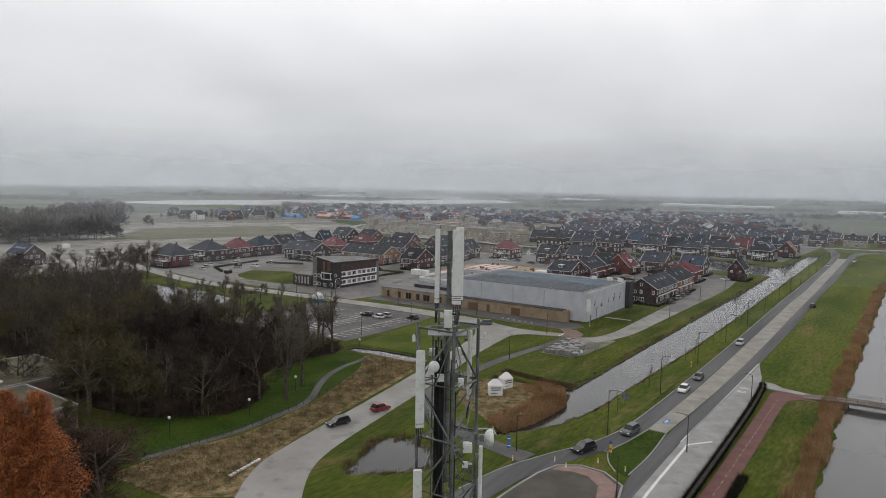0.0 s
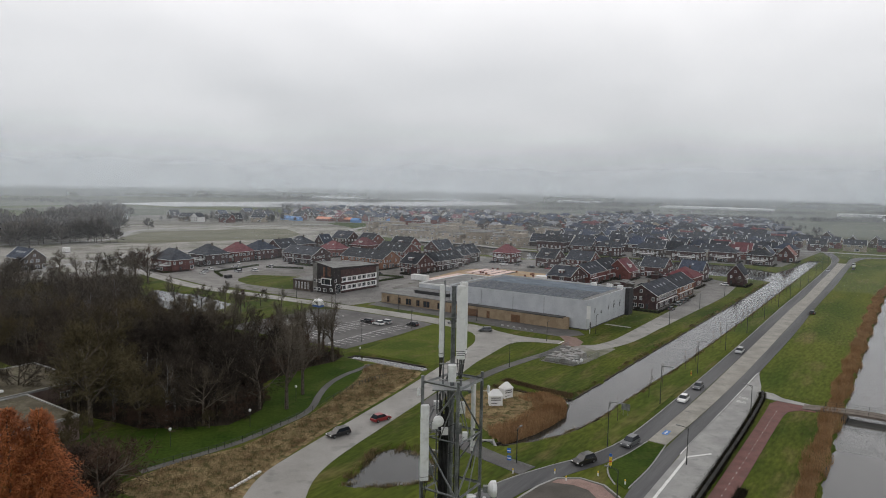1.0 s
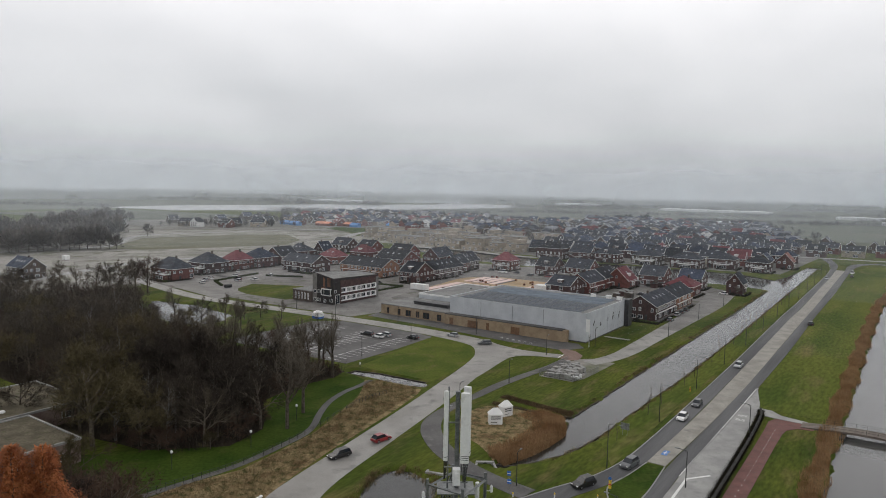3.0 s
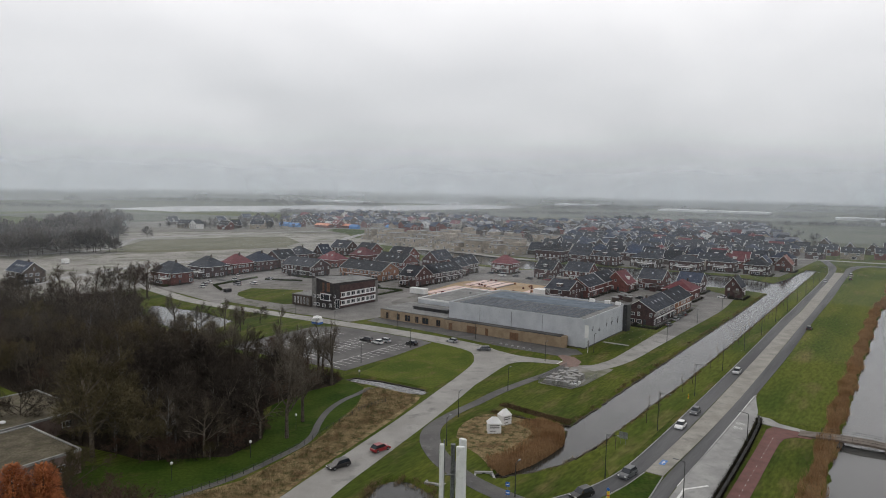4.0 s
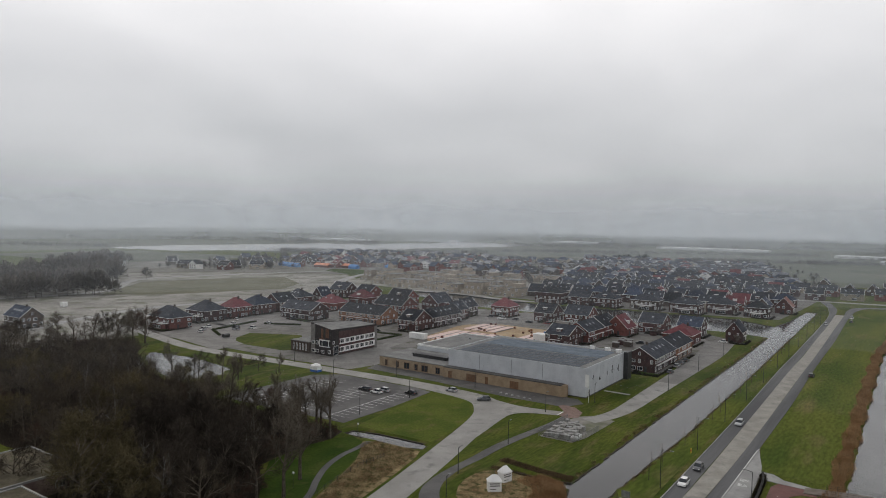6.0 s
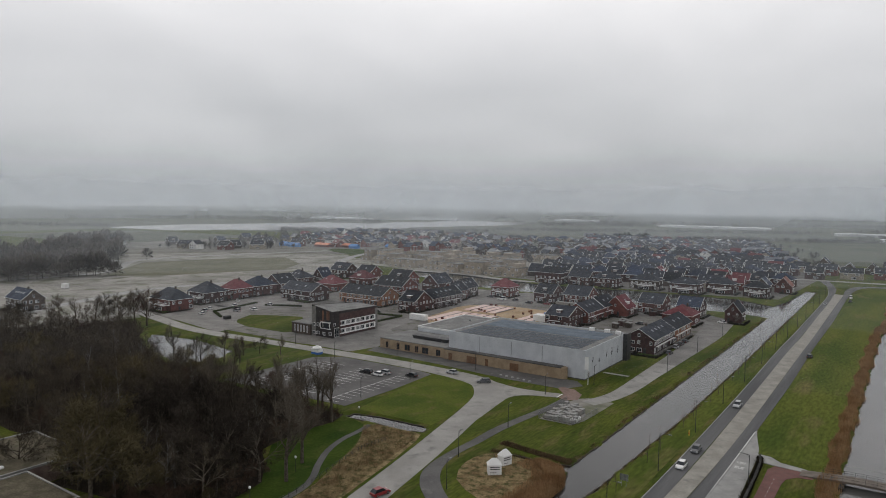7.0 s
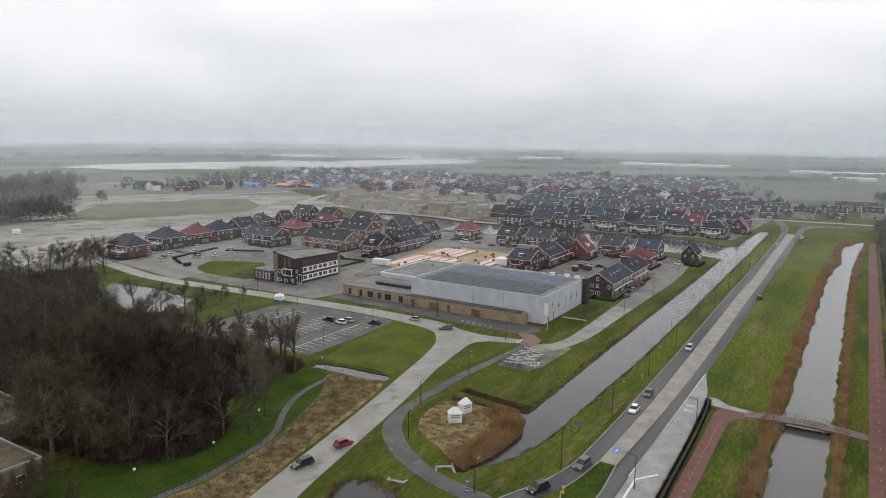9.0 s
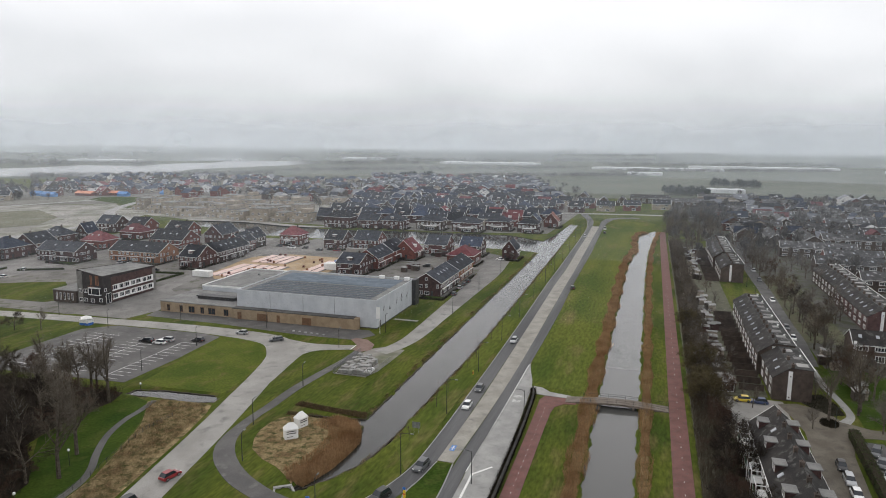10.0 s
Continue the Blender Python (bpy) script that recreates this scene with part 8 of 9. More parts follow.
# scattered houses by the sand fields
for s, v, k in ((355, -575, 1), (372, -590, 5), (392, -560, 6), (410, -585, 0), (340, -620, 6), (430, -600, 5), (450, -560, 1), (470, -520, 4), (490, -580, 5), (400, -650, 2), (455, -640, 0), (360, -690, 5), (300, -740, 6), (310, -790, 1), (520, -620, 5), (540, -560, 7), (570, -600, 4), (470, -690, 2)):
    put_house(k, s, v, rng.uniform(-30, 30))
t = thing("house", M(338, -606), "white plastered farmhouse with two gables", "house")
part("wall", wall_shape(9, 13, 6, 10, "x"), WHITE, t)
part("roof", roof_shape(9, 13, 6, 10, "x"), TILE_DARK, t)
for k in range(3):
    window(t, 1.2, 1.6, facing("near", 9, 13, 2.5 + 4 * k, 3.5), 1, DARKMETAL)
    window(t, 1.2, 1.6, facing("near", 9, 13, 2.5 + 4 * k, 0.9), 1, DARKMETAL)
t = thing("shed", M(304, -698), "white site shed on sandy land", "shed")
part("body", Shape().box(0, 0, 0, 7, 14, 6), WHITE, t)
part("roof", Shape().box(-0.2, -0.2, 6, 7.2, 14.2, 6.4), BITUMEN, t)
t = thing("caravan", M(88, -390), "small white cabin on bare sandy land", "cabin")
part("body", Shape().box(0, 0, 0.3, 3, 4, 3.0), WHITE, t)
part("base", Shape().box(0.3, 0.3, 0, 2.7, 3.7, 0.3), DARKMETAL, t)
# orange and blue sheeted roofs under construction
ORANGE_T = surface("orange_sheeting", (0.62, 0.22, 0.12), (0.72, 0.30, 0.18), 0.4, 0.7, fine=2)
BLUE_T = surface("blue_sheeting", (0.08, 0.22, 0.50), (0.13, 0.30, 0.60), 0.4, 0.7, fine=2)
for s, v, a, b, m, lab in ((462, -528, 8, 22, ORANGE_T, "low houses under bright orange roof sheeting"), (476, -508, 8, 14, ORANGE_T, "low houses under bright orange roof sheeting"), (446, -580, 6, 14, BLUE_T, "row of blue building containers"), (440, -556, 6, 16, BLUE_T, "row of blue building containers"), (470, -490, 6, 12, BLUE_T, "row of blue building containers"), (500, -462, 10, 10, BLUE_T, "house under a blue sheeted roof"), (430, -600, 5, 7, BLUE_T, "blue building container on sandy land")):
    t = thing("sheeted_building", M(s, v), lab, "building", "sheeted buildings")
    part("wall", Shape().box(0, 0, 0, a, b, 3.0), BRICK_RED if m is ORANGE_T else m, t)
    part("roof", roof_shape(a, b, 3.0, 5.0, "y"), m, t)

# beige flat-roofed blocks beyond the cross canal
rng = random.Random(14)


def block(s, v, a, b, h):
    t = thing("apartment_block", M(s, v), "beige brick flat-roofed block with dark openings", "building", "beige blocks")
    part("wall", Shape().box(0, 0, 0, a, b, h), BRICK_BEIGE, t)
    part("roof", Shape().box(-0.15, -0.15, h, a + 0.15, b + 0.15, h + 0.3), BITUMEN, t)
    part("terrace", Shape().box(-6, 0.4, 0, 0, b - 0.4, 3.1).box(-6.1, 0.3, 3.1, 0, 0.6, 3.9).box(-6.1, 0.6, 3.1, -5.8, b - 0.3, 3.9), BRICK_BEIGE, t, "lower beige front with a roof terrace")
    if rng.random() < 0.25:
        part("setback", Shape().box(2, 2, h + 0.3, a - 2, b * 0.6, h + 3.0).box(1.8, 1.8, h + 3.0, a - 1.8, b * 0.6 + 0.2, h + 3.25), BRICK_BEIGE, t)
    n = max(2, int(b / 5.5))
    for k in range(n):
        for z in np.arange(0.6, h - 2, 3.4):
            far_window(t, 1.9, 1.8, facing("near", a, b, b * (k + 0.5) / n, float(z)) @ pose(0, -6 if z < 3 else 0, 0), 1)
    for k in range(2):
        far_window(t, 1.9, 1.8, facing("front", a, b, a * (k + 0.5) / 2, 0.6), 1)


for s, v, a, b, h in ((372, -368, 16, 22, 9.5), (352, -338, 14, 26, 6.2), (340, -306, 14, 28, 6.2), (345, -272, 14, 26, 6.2), (336, -238, 14, 28, 6.2), (340, -206, 14, 26, 6.2), (385, -330, 14, 28, 6.2), (380, -296, 14, 30, 6.2), (384, -260, 14, 28, 6.4), (376, -226, 14, 28, 6.2),
                      (424, -340, 14, 30, 6.4), (420, -300, 14, 32, 6.2), (424, -260, 14, 30, 6.4), (430, -400, 14, 24, 6.2), (462, -330, 14, 34, 6.4), (466, -280, 14, 30, 6.2), (470, -240, 14, 26, 6.2)):
    cut = b * rng.uniform(0.4, 0.6)
    block(s + rng.uniform(-2, 2), v, a, cut, h + rng.choice((0, 0, 0, 2.8)))
    block(s + rng.uniform(-2, 2), v - cut - rng.uniform(1, 6), a, b - cut - 3, h)
area("estate_ground", [(330, -196), (324, -260), (322, -300), (346, -384), (372, -402), (450, -436), (492, -420), (492, -222), (420, -204)], 0.034, SAND, "sandy ground round new blocks", "ground")
road("quay", [(322, -300, 8), (326, -250, 8), (316, -196, 8), (330, -150, 6)], 0.06, PAVING, "pale quay road beyond the canal")
road("new_street", [(240, -345, 9), (300, -340, 8), (340, -392, 8), (410, -430, 8), (470, -445, 8)], 0.10, PALE, "pale new street across building land")
road("sand_track", [(0, -300, 6), (60, -330, 7), (120, -350, 8), (180, -340, 8), (250, -350, 7)], 0.08, PALE, "pale sandy track")
road("sand_track", [(60, -470, 6), (150, -460, 7), (230, -535, 8), (330, -520, 7), (430, -490, 6)], 0.09, PALE, "pale sandy track")
area("green", [(400, -430), (424, -420), (470, -468), (455, -510), (430, -500)], 0.09, LAWN, "bright green plot", "lawn")
area("rough_land", [(250, -612), (330, -562), (404, -442), (490, -470), (520, -640), (470, -760), (300, -800), (200, -720)], 0.032, surface("rough_grey_land", (0.115, 0.112, 0.095), (0.19, 0.182, 0.16), 0.02, 0.95, 0.05, fine=0.3, fine_amount=0.25, c=(0.085, 0.09, 0.055)), "rough grey-brown land between scattered houses", "ground")

# ---- old quarter on the east side ----
rng = random.Random(99)
SLATE = surface("weathered_roof", (0.040, 0.040, 0.042), (0.072, 0.071, 0.073), 0.3, 0.8, 0.02, fine=4, fine_amount=0.3, c=(0.24, 0.24, 0.24), spread=0.3, patch=(0.57, 0.68), spec=0.2)
OLDROW = []


def old_row(a, b, eave, ridge, axis, wall, label):
    t = thing("terraced_houses", M(0, 0), label, "terrace", "terraces of the old quarter")
    part("wall", wall_shape(a, b, eave, ridge, axis), wall, t)
    part("roof", roof_shape(a, b, eave, ridge, axis, 0.3), SLATE, t)
    part("gutter", trim_shape(a, b, eave, ridge, axis, 0.35), WHITE, t)
    n = int((b if axis == "y" else a) / 5.4)
    for k in range(n):
        u = (b if axis == "y" else a) * (k + 0.5) / n
        side = "near" if axis == "y" else "back"
        for z in (0.8, 3.4):
            far_window(t, 3.0, 1.5, facing(side, a, b, u, z), 2)
        if k % 2:
            part("chimney", MESHES[("chimney",)], None, t, at=pose(a / 2, u, ridge - 0.8) if axis == "y" else pose(u, b / 2, ridge - 0.8))
        if k % 2 == 0:
            part("skylight", MESHES[("skylight",)], None, t, at=roof_pose(a, b, eave, ridge, axis, side, u, 0.5))
    OLDROW.append(t)


old_row(9.5, 38, 5.8, 8.8, "y", BRICK_BROWN, "brown brick terrace with weathered roof and white windows")
old_row(9.5, 27, 5.8, 8.8, "y", BRICK_RED, "red brick terrace with weathered roof and white windows")
old_row(40, 9.5, 5.8, 8.8, "x", BRICK_BROWN, "brown brick terrace with weathered roof")
old_row(9.5, 33, 8.4, 10.4, "y", BRICK_BEIGE, "pale brick flats with weathered roof")
first = set()
for s, v, k in ((238, 158, 0), (244, 200, 0), (262, 156, 1), (286, 150, 0), (290, 196, 1), (318, 140, 2), (318, 120, 2), (330, 180, 0), (352, 170, 1), (366, 210, 0), (310, 230, 3), (270, 240, 0), (340, 105, 2), (390, 130, 1), (386, 170, 0), (420, 190, 1), (410, 140, 2), (440, 230, 0), (396, 250, 3), (200, 168, 0), (214, 215, 1), (170, 172, 2), (140, 168, 2), (110, 160, 2),
                (560, 90, 0), (600, 120, 3), (590, 60, 0), (620, 160, 0), (580, 170, 1), (460, 150, 1), (470, 190, 2), (500, 120, 1), (520, 210, 0), (480, 260, 1), (330, 280, 1), (370, 300, 0)):
    if k not in first:
        first.add(k)
        OLDROW[k].matrix_world = M(s, v)
    else:
        copy_thing(OLDROW[k], M(s, v, 0, rng.uniform(-3, 3)))
spots = []
for k in range(400):
    s, v = rng.uniform(330, 660), rng.uniform(100, 430)
    if all((s - a) ** 2 + (v - b) ** 2 > 300 for a, b, c in spots):
        spots.append((s, v, rng.choice((0, 90, 4, -5))))
roofscape("quarter_houses", "grey-roofed houses of the old quarter among bare trees", spots, 6)
# garden sheds, hedges and fences behind the flats
SHED = []
for m, lab in ((BRICK_BROWN, "small brown garden shed with a pale roof"), (BRICK_BLACK, "dark wooden garden shed"), (BRICK_BEIGE, "pale garden shed with flat roof")):
    t = thing("shed", M(0, 0), lab, "shed", "garden sheds")
    part("wall", Shape().box(0, 0, 0, 3.0, 2.4, 2.2), m, t)
    part("roof", Shape().slab([(-0.2, -0.2, 2.3), (3.2, -0.2, 2.3), (3.2, 2.6, 2.6), (-0.2, 2.6, 2.6)], 0.12), PALE if m is not BRICK_BLACK else BITUMEN, t)
    part("door", Shape().box(0.8, -0.05, 0, 1.7, 0, 2.0), DARKMETAL, t)
    SHED.append(t)
fs = set()
for k in range(64):
    s, v = (58 + k * 3.9, rng.uniform(62, 66)) if k < 30 else (206 + (k - 30) * 3.6, rng.uniform(63, 67)) if k < 55 else (60 + (k - 55) * 4.4, rng.uniform(94, 97))
    j = rng.randrange(3)
    if j not in fs:
        fs.add(j)
        SHED[j].matrix_world = M(s, v)
    else:
        copy_thing(SHED[j], M(s, v, 0, rng.choice((0, 90, 180))))
for k in range(34):
    s, v = rng.choice(((rng.uniform(178, 198), rng.uniform(-72, -62)), (rng.uniform(226, 234), rng.uniform(-150, -60)), (rng.uniform(96, 104), rng.uniform(-290, -276)), (rng.uniform(176, 200), rng.uniform(-240, -220)), (rng.uniform(214, 226), rng.uniform(-250, -215)), (rng.uniform(336, 346), rng.uniform(-200, -30))))
    copy_thing(SHED[rng.choice((0, 1, 1))], M(s, v, 0, rng.choice((0, 90))))
t = thing("carport", M(57, 65.4), "glass-fronted grey garden room", "garden room")
part("wall", Shape().box(0, 0, 0, 5, 4.4, 2.6), BRICK_BROWN, t)
part("roof", Shape().box(-0.2, -0.2, 2.6, 5.2, 4.6, 2.8), PALE, t)
window(t, 3.8, 2.0, facing("near", 5, 4.4, 2.2, 0.2), 3)
for s0, s1, v0 in ((60, 145, 66.5), (205, 300, 68), (-40, 26, 60.5)):
    n = int((s1 - s0) / 5.4)
    for k in range(n):
        t = thing("garden_fence", M(s0 + (s1 - s0) * k / n, v0), "dark wooden fence between back gardens", "fence", "garden fences")
        part("fence_panel", Shape().box(0, 0, 0.05, 0.08, -6.0, 1.75), BRICK_BROWN, t)
        part("post", Shape().beam((0.04, -6, 0), (0.04, -6, 1.9), 0.06, n=4), BARK, t)
area("garden_ground", [(-60, 54), (-60, 62), (26, 62), (28, 60), (54, 60), (56, 73), (146, 74), (205, 74), (310, 76), (330, 60), (330, 54)], 0.02, surface("garden_soil", (0.055, 0.06, 0.035), (0.10, 0.095, 0.065), 0.4, 0.95, 0.05, fine=3, c=(0.16, 0.15, 0.13)), "mixed back gardens with soil and paving", "ground")
area("lawn_east", [(42.4, 91), (47, 91.2), (55, 91.4), (63, 90.8), (71, 90), (84, 91), (90, 98), (80, 108), (60, 113), (42, 113)], 0.03, LAWN, "green lawn between flats", "lawn")
area("green_east", [(112, 92), (112, 106), (225, 107), (225, 94)], 0.03, surface("worn_grass", (0.06, 0.07, 0.03), (0.095, 0.09, 0.05), 0.3, 0.95, 0.05, fine=3), "worn grass verge between flats", "lawn")
t = thing("hedge", M(-18, 84.0, 0, -3.2), "thick clipped dark green hedge beside parked cars", "hedge")
hd = np.random.default_rng(2)
n = 16000
pp = np.stack([hd.uniform(0, 54, n), hd.uniform(-1.1, 1.1, n), hd.uniform(0.1, 2.2, n)], -1)
off = hd.normal(0, 0.10, (n, 3, 3))
me = bpy.data.meshes.new("foliage")
me.from_pydata((pp[:, None] + off).reshape(-1, 3).tolist(), [], np.arange(3 * n).reshape(n, 3).tolist())
me.materials.append(IVY)
part("foliage", me, None, t)
part("stems", Shape().box(0.2, -0.85, 0, 53.8, 0.85, 1.95), LITTER, t)

BED = surface("shrub_bed", (0.022, 0.022, 0.014), (0.042, 0.038, 0.026), 0.6, 0.95, 0.05, fine=4, fine_amount=0.35, spec=0.1)
for bed in (bezier([(40, 83.6), (41.4, 82), (44.4, 82.4), (45.6, 84.2), (44, 85.8), (41, 85.4), (40, 83.6)], 4), [(47.5, 85.4), (54, 80.6), (60, 80), (62, 86.4), (55, 88.4), (49, 88.6)]):
    area("shrub_bed", bed, 0.12, BED, "dark planted bed with low shrubs", "ground")
    brush("shrubs", "low dark shrubs in a planted bed", in_poly(bed), 2200, 0.7, 0.12, DARKHEDGE, 38, 0.8, "shrub")
rng = random.Random(5)
for s, v, kind, size in ((44, 84, "tall", 0.95), (50, 91.6, "tall", 1.05), (58, 84, "street", 0.8), (66, 95, "olive", 0.55), (72, 93, "red", 0.9), (80, 96, "red", 1.0), (88, 94, "street", 1.0), (62, 98, "tall", 0.8), (76, 101, "street", 0.9), (86, 101, "red", 0.9), (38.4, 79.6, "street", 0.6), (100, 95, "street", 1.1), (120, 96, "broad_b", 0.9), (140, 97, "street", 1.2), (150, 95, "broad_a", 0.9), (165, 98, "street", 1.2)):
    tree(s, v, kind, size, rng.uniform(0, 360), group="trees of the old quarter")
for k in range(84):
    s = -18 + 6.0 * k if k < 52 else -16 + 3.2 * (k - 52)
    tree(s + rng.uniform(-1.5, 1.5), rng.uniform(55.5, 60.5) if k < 52 else rng.uniform(57, 63), rng.choice(("dark_b", "shrub", "red")) if s < 30 else rng.choice(("shrub", "red", "street", "olive", "street")) if s < 120 else rng.choice(("street", "street", "tall")), rng.uniform(0.55, 0.9), rng.uniform(0, 360), group="trees behind the gardens")
extra = []
for k in range(60):
    extra.append((280 + rng.uniform(0, 170), rng.uniform(53, 70) + rng.uniform(0, 40) * (k % 2), rng.choice(("street", "street", "tall")), rng.uniform(0.8, 1.3), rng.uniform(0, 360)))
for k in range(46):
    extra.append((rng.uniform(120, 330), rng.uniform(93, 122), rng.choice(("street", "street", "red")), rng.uniform(0.7, 1.15), rng.uniform(0, 360)))
near_trees = 0
for k in range(120):
    s, v = rng.uniform(26, 330), rng.choice((rng.uniform(91, 104), rng.uniform(92, 98), rng.uniform(63, 71), rng.uniform(140, 160), rng.uniform(106, 240)))
    if (100 < v < 145 and 60 < s < 225) or (70 < v < 88 and (50 < s < 148 or 200 < s < 302)):
        continue
    kind, size = rng.choice(("street", "street", "broad_b", "tall", "red")), rng.uniform(0.6, 1.05) * (0.6 if v < 72 else 1)
    if s < 150 and near_trees < 46:
        near_trees += 1
        tree(s, v, kind, size, rng.uniform(0, 360), group="trees of the old quarter")
    else:
        extra.append((s, v, kind, size, rng.uniform(0, 360)))
joined_trees("quarter_trees", "bare trees standing close among the roofs", extra)
brush("undergrowth", "brown shrubs and brambles behind the cycle path", along([(-60, 57), (120, 58), (330, 58)], 7.0), 42000, 2.4, 0.08, TWIG, 16, 0.7)


# ---- distant woods, fields and haze ----
def far_wood(name, label, places, seed, material, h=11.0, tris=46, wide=0.40):
    """Bare trees too far to count: each a thin stem with sprays of twigs fanning out into a dome."""
    g = np.random.default_rng(seed)
    pts = np.array(places)
    pts = pts[~((pts[:, 1] > -24) & (pts[:, 1] < 53) & (pts[:, 0] < 540))]
    pts = np.array([q for q in pts if not inside(LAKE_SHORE, *q)])
    k = len(pts)
    hh = h * g.uniform(0.55, 1.1, k)
    foot = np.stack([ORIGIN.x + pts[:, 0] * ROAD.x + pts[:, 1] * SIDE.x, ORIGIN.y + pts[:, 0] * ROAD.y + pts[:, 1] * SIDE.y, np.zeros(k)], -1)
    c, H = np.repeat(foot, tris, 0), np.repeat(hh, tris)
    n = k * tris
    a, up = g.uniform(0, 6.283, n), g.uniform(-0.95, 1.0, n)
    flat = np.sqrt(np.clip(1 - np.clip(up, 0, 1) ** 2, 0.05, 1))
    reach = H * g.uniform(0.72, 1.0, n)
    tip = c + np.stack([np.cos(a) * flat * reach * wide, np.sin(a) * flat * reach * wide, H * 0.55 + up * reach * 0.45], -1)
    root = c + np.stack([0 * a, 0 * a, H * 0.22], -1)
    root = root + (tip - root) * g.uniform(0.25, 0.6, (n, 1))
    w = np.stack([-np.sin(a), np.cos(a), g.uniform(-0.6, 0.6, n)], -1) * (H * 0.035)[:, None]
    tri = np.stack([root, tip - w, tip + w], 1)
    z = np.array([[0.0, 0, 0], [0, 0, 0], [0, 0, 1]])
    stem = foot[:, None] + z * (hh * 0.7)[:, None, None]
    stem[:, 0, 0] -= 0.3
    stem[:, 1, 0] += 0.3
    tri = np.concatenate([tri, stem])
    me = bpy.data.meshes.new(name)
    me.from_pydata(tri.reshape(-1, 3).tolist(), [], np.arange(len(tri) * 3).reshape(-1, 3).tolist())
    me.materials.append(material)
    return tagged(new(name, me), label, "wood", kind="stuff")


g = np.random.default_rng(40)


def belt(s0, v0, s1, v1, width, n):
    t = g.uniform(0, 1, n)
    return np.stack([s0 + (s1 - s0) * t + g.normal(0, width / 2, n), v0 + (v1 - v0) * t + g.normal(0, width / 2, n)], -1)


# far twig colours are lightened to include the haze of distance
WOOD_HAZED = surface("hazed_far_twig", (0.088, 0.084, 0.080), (0.14, 0.133, 0.126), 0.02, 0.95, fine=0.3, fine_amount=0.25, spec=0.05)
far_wood("far_wood", "bare grey-brown wood beside the sand field", np.concatenate([belt(84, -462, 150, -440, 12, 22), belt(90, -480, 200, -560, 30, 50), belt(60, -540, 240, -680, 44, 60), belt(230, -640, 330, -800, 40, 44), belt(30, -470, 80, -500, 14, 14)]), 41, surface("hazed_grey_far_twig", (0.105, 0.095, 0.086), (0.165, 0.150, 0.136), 0.02, 0.95, fine=0.3, fine_amount=0.3, spec=0.05), 18, 130, 0.5)
far_wood("far_wood", "scattered bare trees among village houses", np.concatenate([belt(480, -250, 760, -560, 90, 150), belt(430, -620, 640, -720, 60, 110), belt(560, -60, 900, -160, 60, 110), belt(330, -640, 420, -560, 20, 40), belt(640, -560, 760, -740, 30, 150)]), 42, WOOD_HAZED, 9, 80)
far_wood("far_wood", "bare trees over the old quarter's roofs", np.concatenate([belt(330, 90, 640, 260, 90, 330), belt(260, 160, 420, 420, 70, 230), belt(420, 62, 560, 110, 25, 90), belt(100, 180, 260, 330, 60, 110), belt(420, 300, 700, 420, 60, 200)]), 43, WOOD_HAZED, 10.5, 100)
def across(x0, y0, x1, y1, width, n):
    """A belt between two world points."""
    ends = [((x - ORIGIN.x) * ROAD.x + (y - ORIGIN.y) * ROAD.y, (x - ORIGIN.x) * SIDE.x + (y - ORIGIN.y) * SIDE.y) for x, y in ((x0, y0), (x1, y1))]
    return belt(*ends[0], *ends[1], width, n)


far_wood("far_wood", "dark tree belts on the hazy plain", np.concatenate([across(-60, 960, 330, 985, 16, 300), across(330, 1060, 720, 1020, 18, 300), across(-260, 1190, 120, 1230, 22, 330), across(140, 1320, 760, 1300, 26, 420), across(-900, 1300, -420, 1240, 22, 260), across(760, 1150, 1200, 1050, 26, 300)]), 44, WOOD_HAZED, 8.5, 30, 0.9)
far_wood("far_wood", "tree belts fading into the mist", np.concatenate([across(-1500, 1700, -300, 1780, 40, 560), across(-350, 1640, 500, 1600, 40, 520), across(450, 1800, 1400, 1650, 50, 560), across(-1800, 2300, 200, 2250, 60, 700), across(100, 2150, 1900, 2200, 60, 700), across(900, 1400, 1500, 1250, 40, 300), across(-2200, 2900, 2200, 2850, 90, 1100)]), 45, WOOD_HAZED, 12, 22, 1.0)
far_wood("far_hedge", "dense dark conifer hedge on the plain", np.concatenate([belt(712, 56, 694, 104, 3, 60), belt(880, 120, 860, 180, 3, 40), belt(880, -330, 890, -312, 4, 26), belt(900, -302, 910, -290, 4, 22)]), 46, CONIFER, 13, 80)
for i, (a, b, c, d, m) in enumerate(((620, -260, 760, 40, FIELD), (760, -420, 1100, 60, GRASS), (690, 60, 900, 420, GRASS), (1150, -560, 1700, -40, FIELD), (950, 80, 1500, 600, FIELD), (1750, -700, 2500, 300, GRASS), (300, -1050, 520, -740, FIELD), (1450, -2000, 2100, -1150, GRASS), (700, -2100, 1350, -1250, FIELD), (1600, 350, 2500, 1500, FIELD))):
    area("pasture", [(a, b), (c, b + 30), (c + 40, d), (a + 20, d - 20)], 0.2 + 0.03 * i, FIELD if i % 3 else m, "flat winter pasture", "ground")
GREENHOUSE = surface("greenhouse_glass", (0.55, 0.57, 0.58), (0.68, 0.70, 0.70), 0.02, 0.4, fine=0.2, fine_amount=0.1)
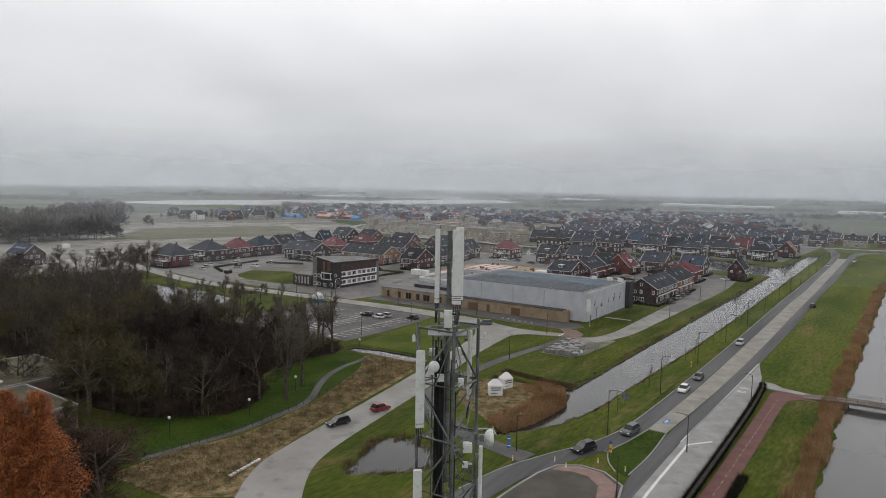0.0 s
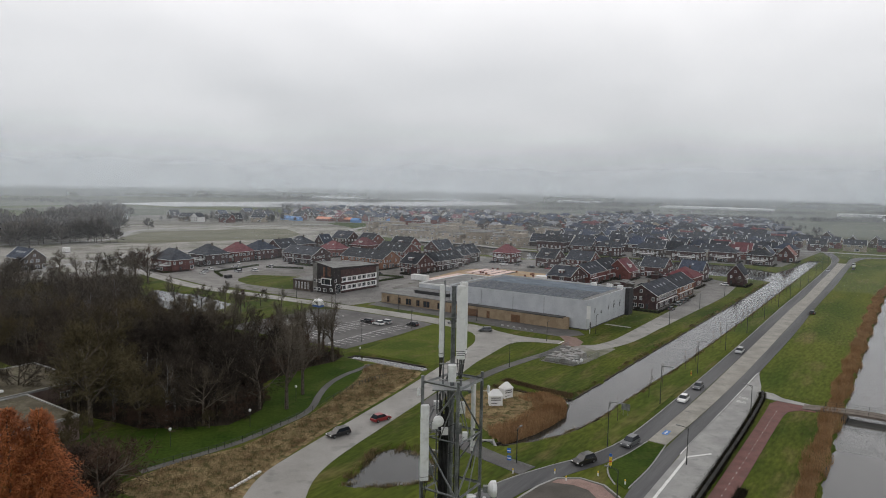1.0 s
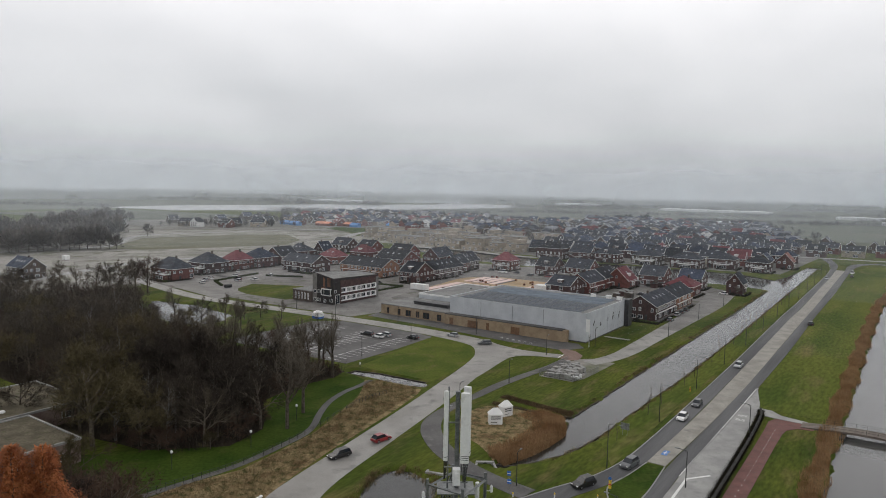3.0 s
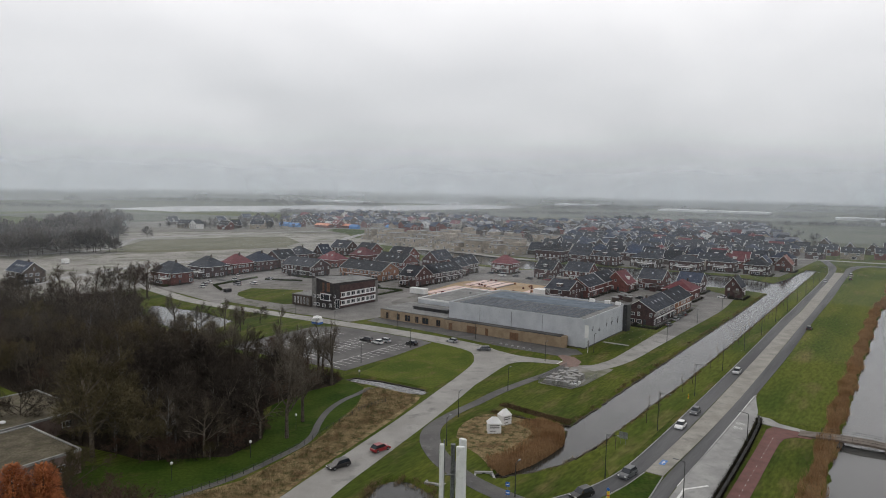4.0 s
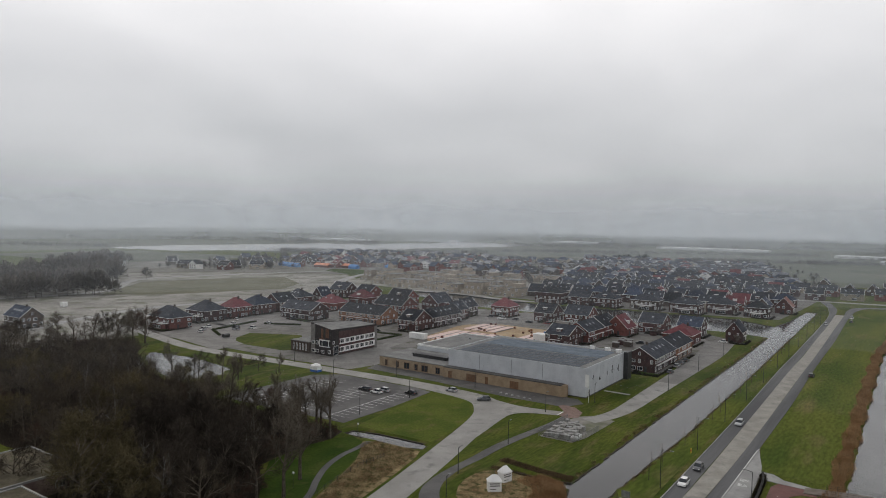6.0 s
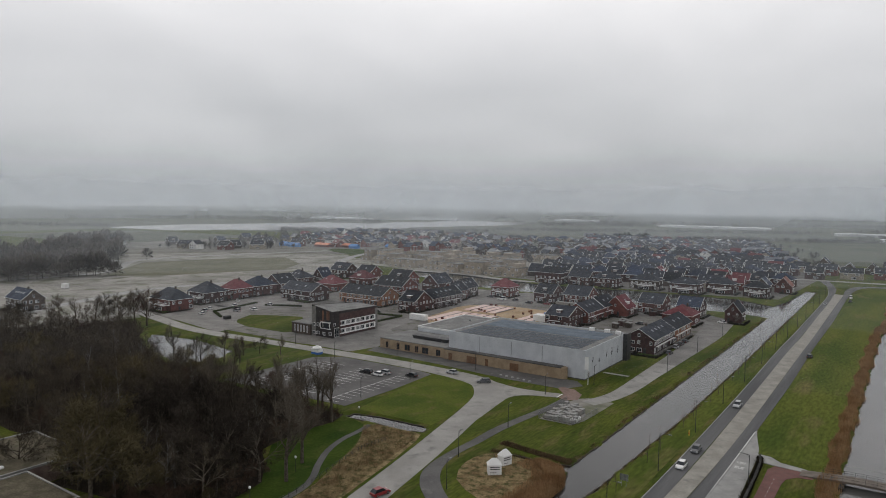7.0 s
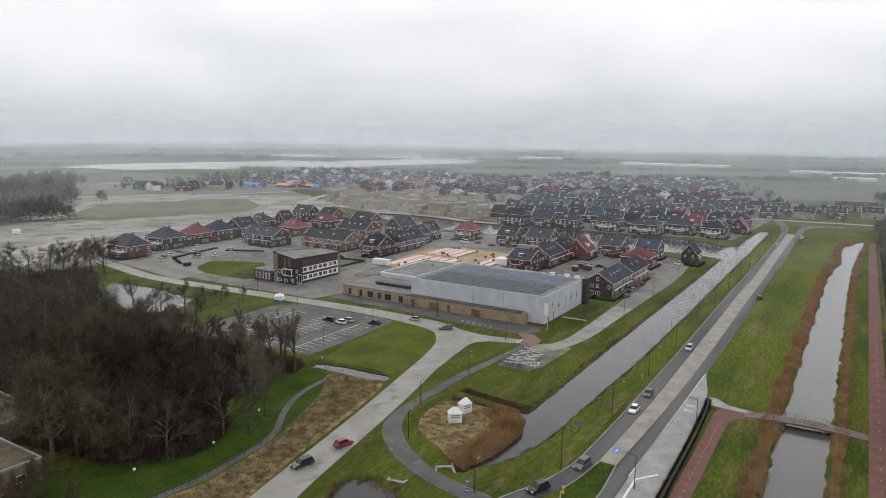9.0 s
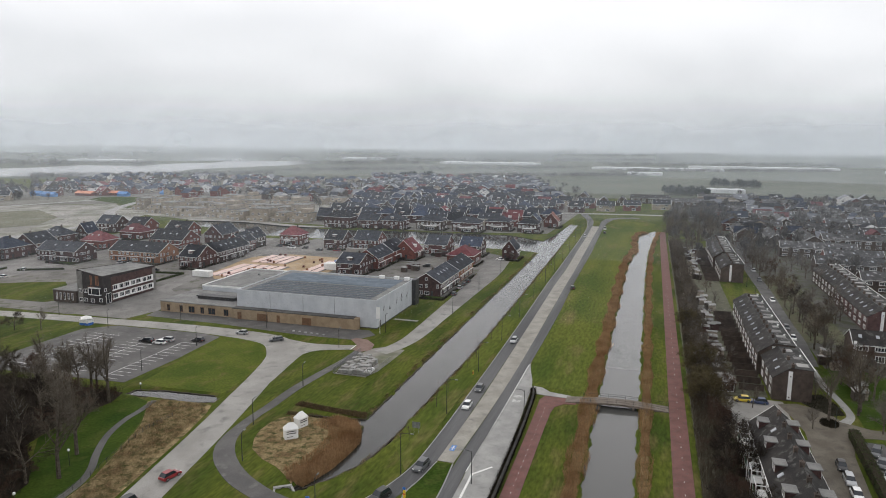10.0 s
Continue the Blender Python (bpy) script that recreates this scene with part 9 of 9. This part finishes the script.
for s, v, a, b in ((1500, -220, 60, 240), (1250, -1160, 40, 200), (1700, -700, 50, 120), (760, 150, 20, 60), (1350, 180, 40, 260), (1500, 420, 40, 300), (1450, -1000, 30, 160), (2100, -1700, 60, 300), (1380, 700, 40, 220), (930, -160, 20, 40), (1150, 60, 25, 60)):
    t = thing("greenhouse", M(s, v), "long pale glasshouse on the plain", "greenhouse", "greenhouses")
    part("wall", Shape().box(0, 0, 0, a, b, 4.5), GREENHOUSE, t)
    r = Shape()
    for k in range(4):
        y0, y1 = b * k / 4, b * (k + 1) / 4
        r.slab([(0, y0, 4.5), (a, y0, 4.5), (a, (y0 + y1) / 2, 5.2), (0, (y0 + y1) / 2, 5.2)], 0.1).slab([(a, y1, 4.5), (0, y1, 4.5), (0, (y0 + y1) / 2, 5.2), (a, (y0 + y1) / 2, 5.2)], 0.1)
    part("roof", r, GREENHOUSE, t)


# ---- distance haze, imitated by thin upright translucent sheets round the place, denser with distance ----
def haze_sheet_material(amount):
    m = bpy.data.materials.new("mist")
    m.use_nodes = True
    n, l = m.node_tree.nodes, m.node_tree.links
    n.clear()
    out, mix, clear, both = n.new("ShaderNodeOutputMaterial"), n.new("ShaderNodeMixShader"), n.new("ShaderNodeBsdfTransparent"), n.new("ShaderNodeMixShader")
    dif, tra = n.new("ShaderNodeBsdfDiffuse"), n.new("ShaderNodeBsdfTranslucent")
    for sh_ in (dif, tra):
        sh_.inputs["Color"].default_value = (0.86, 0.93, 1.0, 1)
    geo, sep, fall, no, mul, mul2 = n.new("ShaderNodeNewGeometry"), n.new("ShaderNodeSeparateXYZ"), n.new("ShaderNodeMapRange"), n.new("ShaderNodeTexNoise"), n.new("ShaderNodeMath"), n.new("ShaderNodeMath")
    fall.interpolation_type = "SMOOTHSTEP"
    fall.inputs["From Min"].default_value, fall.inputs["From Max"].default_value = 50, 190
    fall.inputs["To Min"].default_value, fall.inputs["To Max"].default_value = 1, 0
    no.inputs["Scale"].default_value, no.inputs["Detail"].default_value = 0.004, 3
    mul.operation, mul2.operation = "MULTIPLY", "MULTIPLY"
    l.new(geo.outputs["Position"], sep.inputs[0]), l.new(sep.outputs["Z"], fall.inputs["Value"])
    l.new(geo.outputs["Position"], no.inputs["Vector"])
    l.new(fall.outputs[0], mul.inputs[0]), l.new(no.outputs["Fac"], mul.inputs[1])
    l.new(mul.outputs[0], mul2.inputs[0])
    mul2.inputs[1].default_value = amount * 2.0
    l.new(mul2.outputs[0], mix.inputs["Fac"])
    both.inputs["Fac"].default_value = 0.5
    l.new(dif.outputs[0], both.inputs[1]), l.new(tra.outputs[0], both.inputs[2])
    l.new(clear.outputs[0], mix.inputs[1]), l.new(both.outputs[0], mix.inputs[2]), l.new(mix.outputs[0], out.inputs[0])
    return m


# added rings of sheets at set radii stand in for haze in the air
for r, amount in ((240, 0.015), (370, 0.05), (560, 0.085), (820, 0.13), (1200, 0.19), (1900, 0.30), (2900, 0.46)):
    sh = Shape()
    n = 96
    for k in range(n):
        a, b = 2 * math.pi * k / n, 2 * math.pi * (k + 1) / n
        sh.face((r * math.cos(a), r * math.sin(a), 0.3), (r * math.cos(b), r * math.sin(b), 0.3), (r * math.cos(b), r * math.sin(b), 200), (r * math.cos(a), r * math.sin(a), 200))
    mist = structure("backdrop_mist", sh, haze_sheet_material(amount), "translucent sheet that imitates distance haze", "mist")
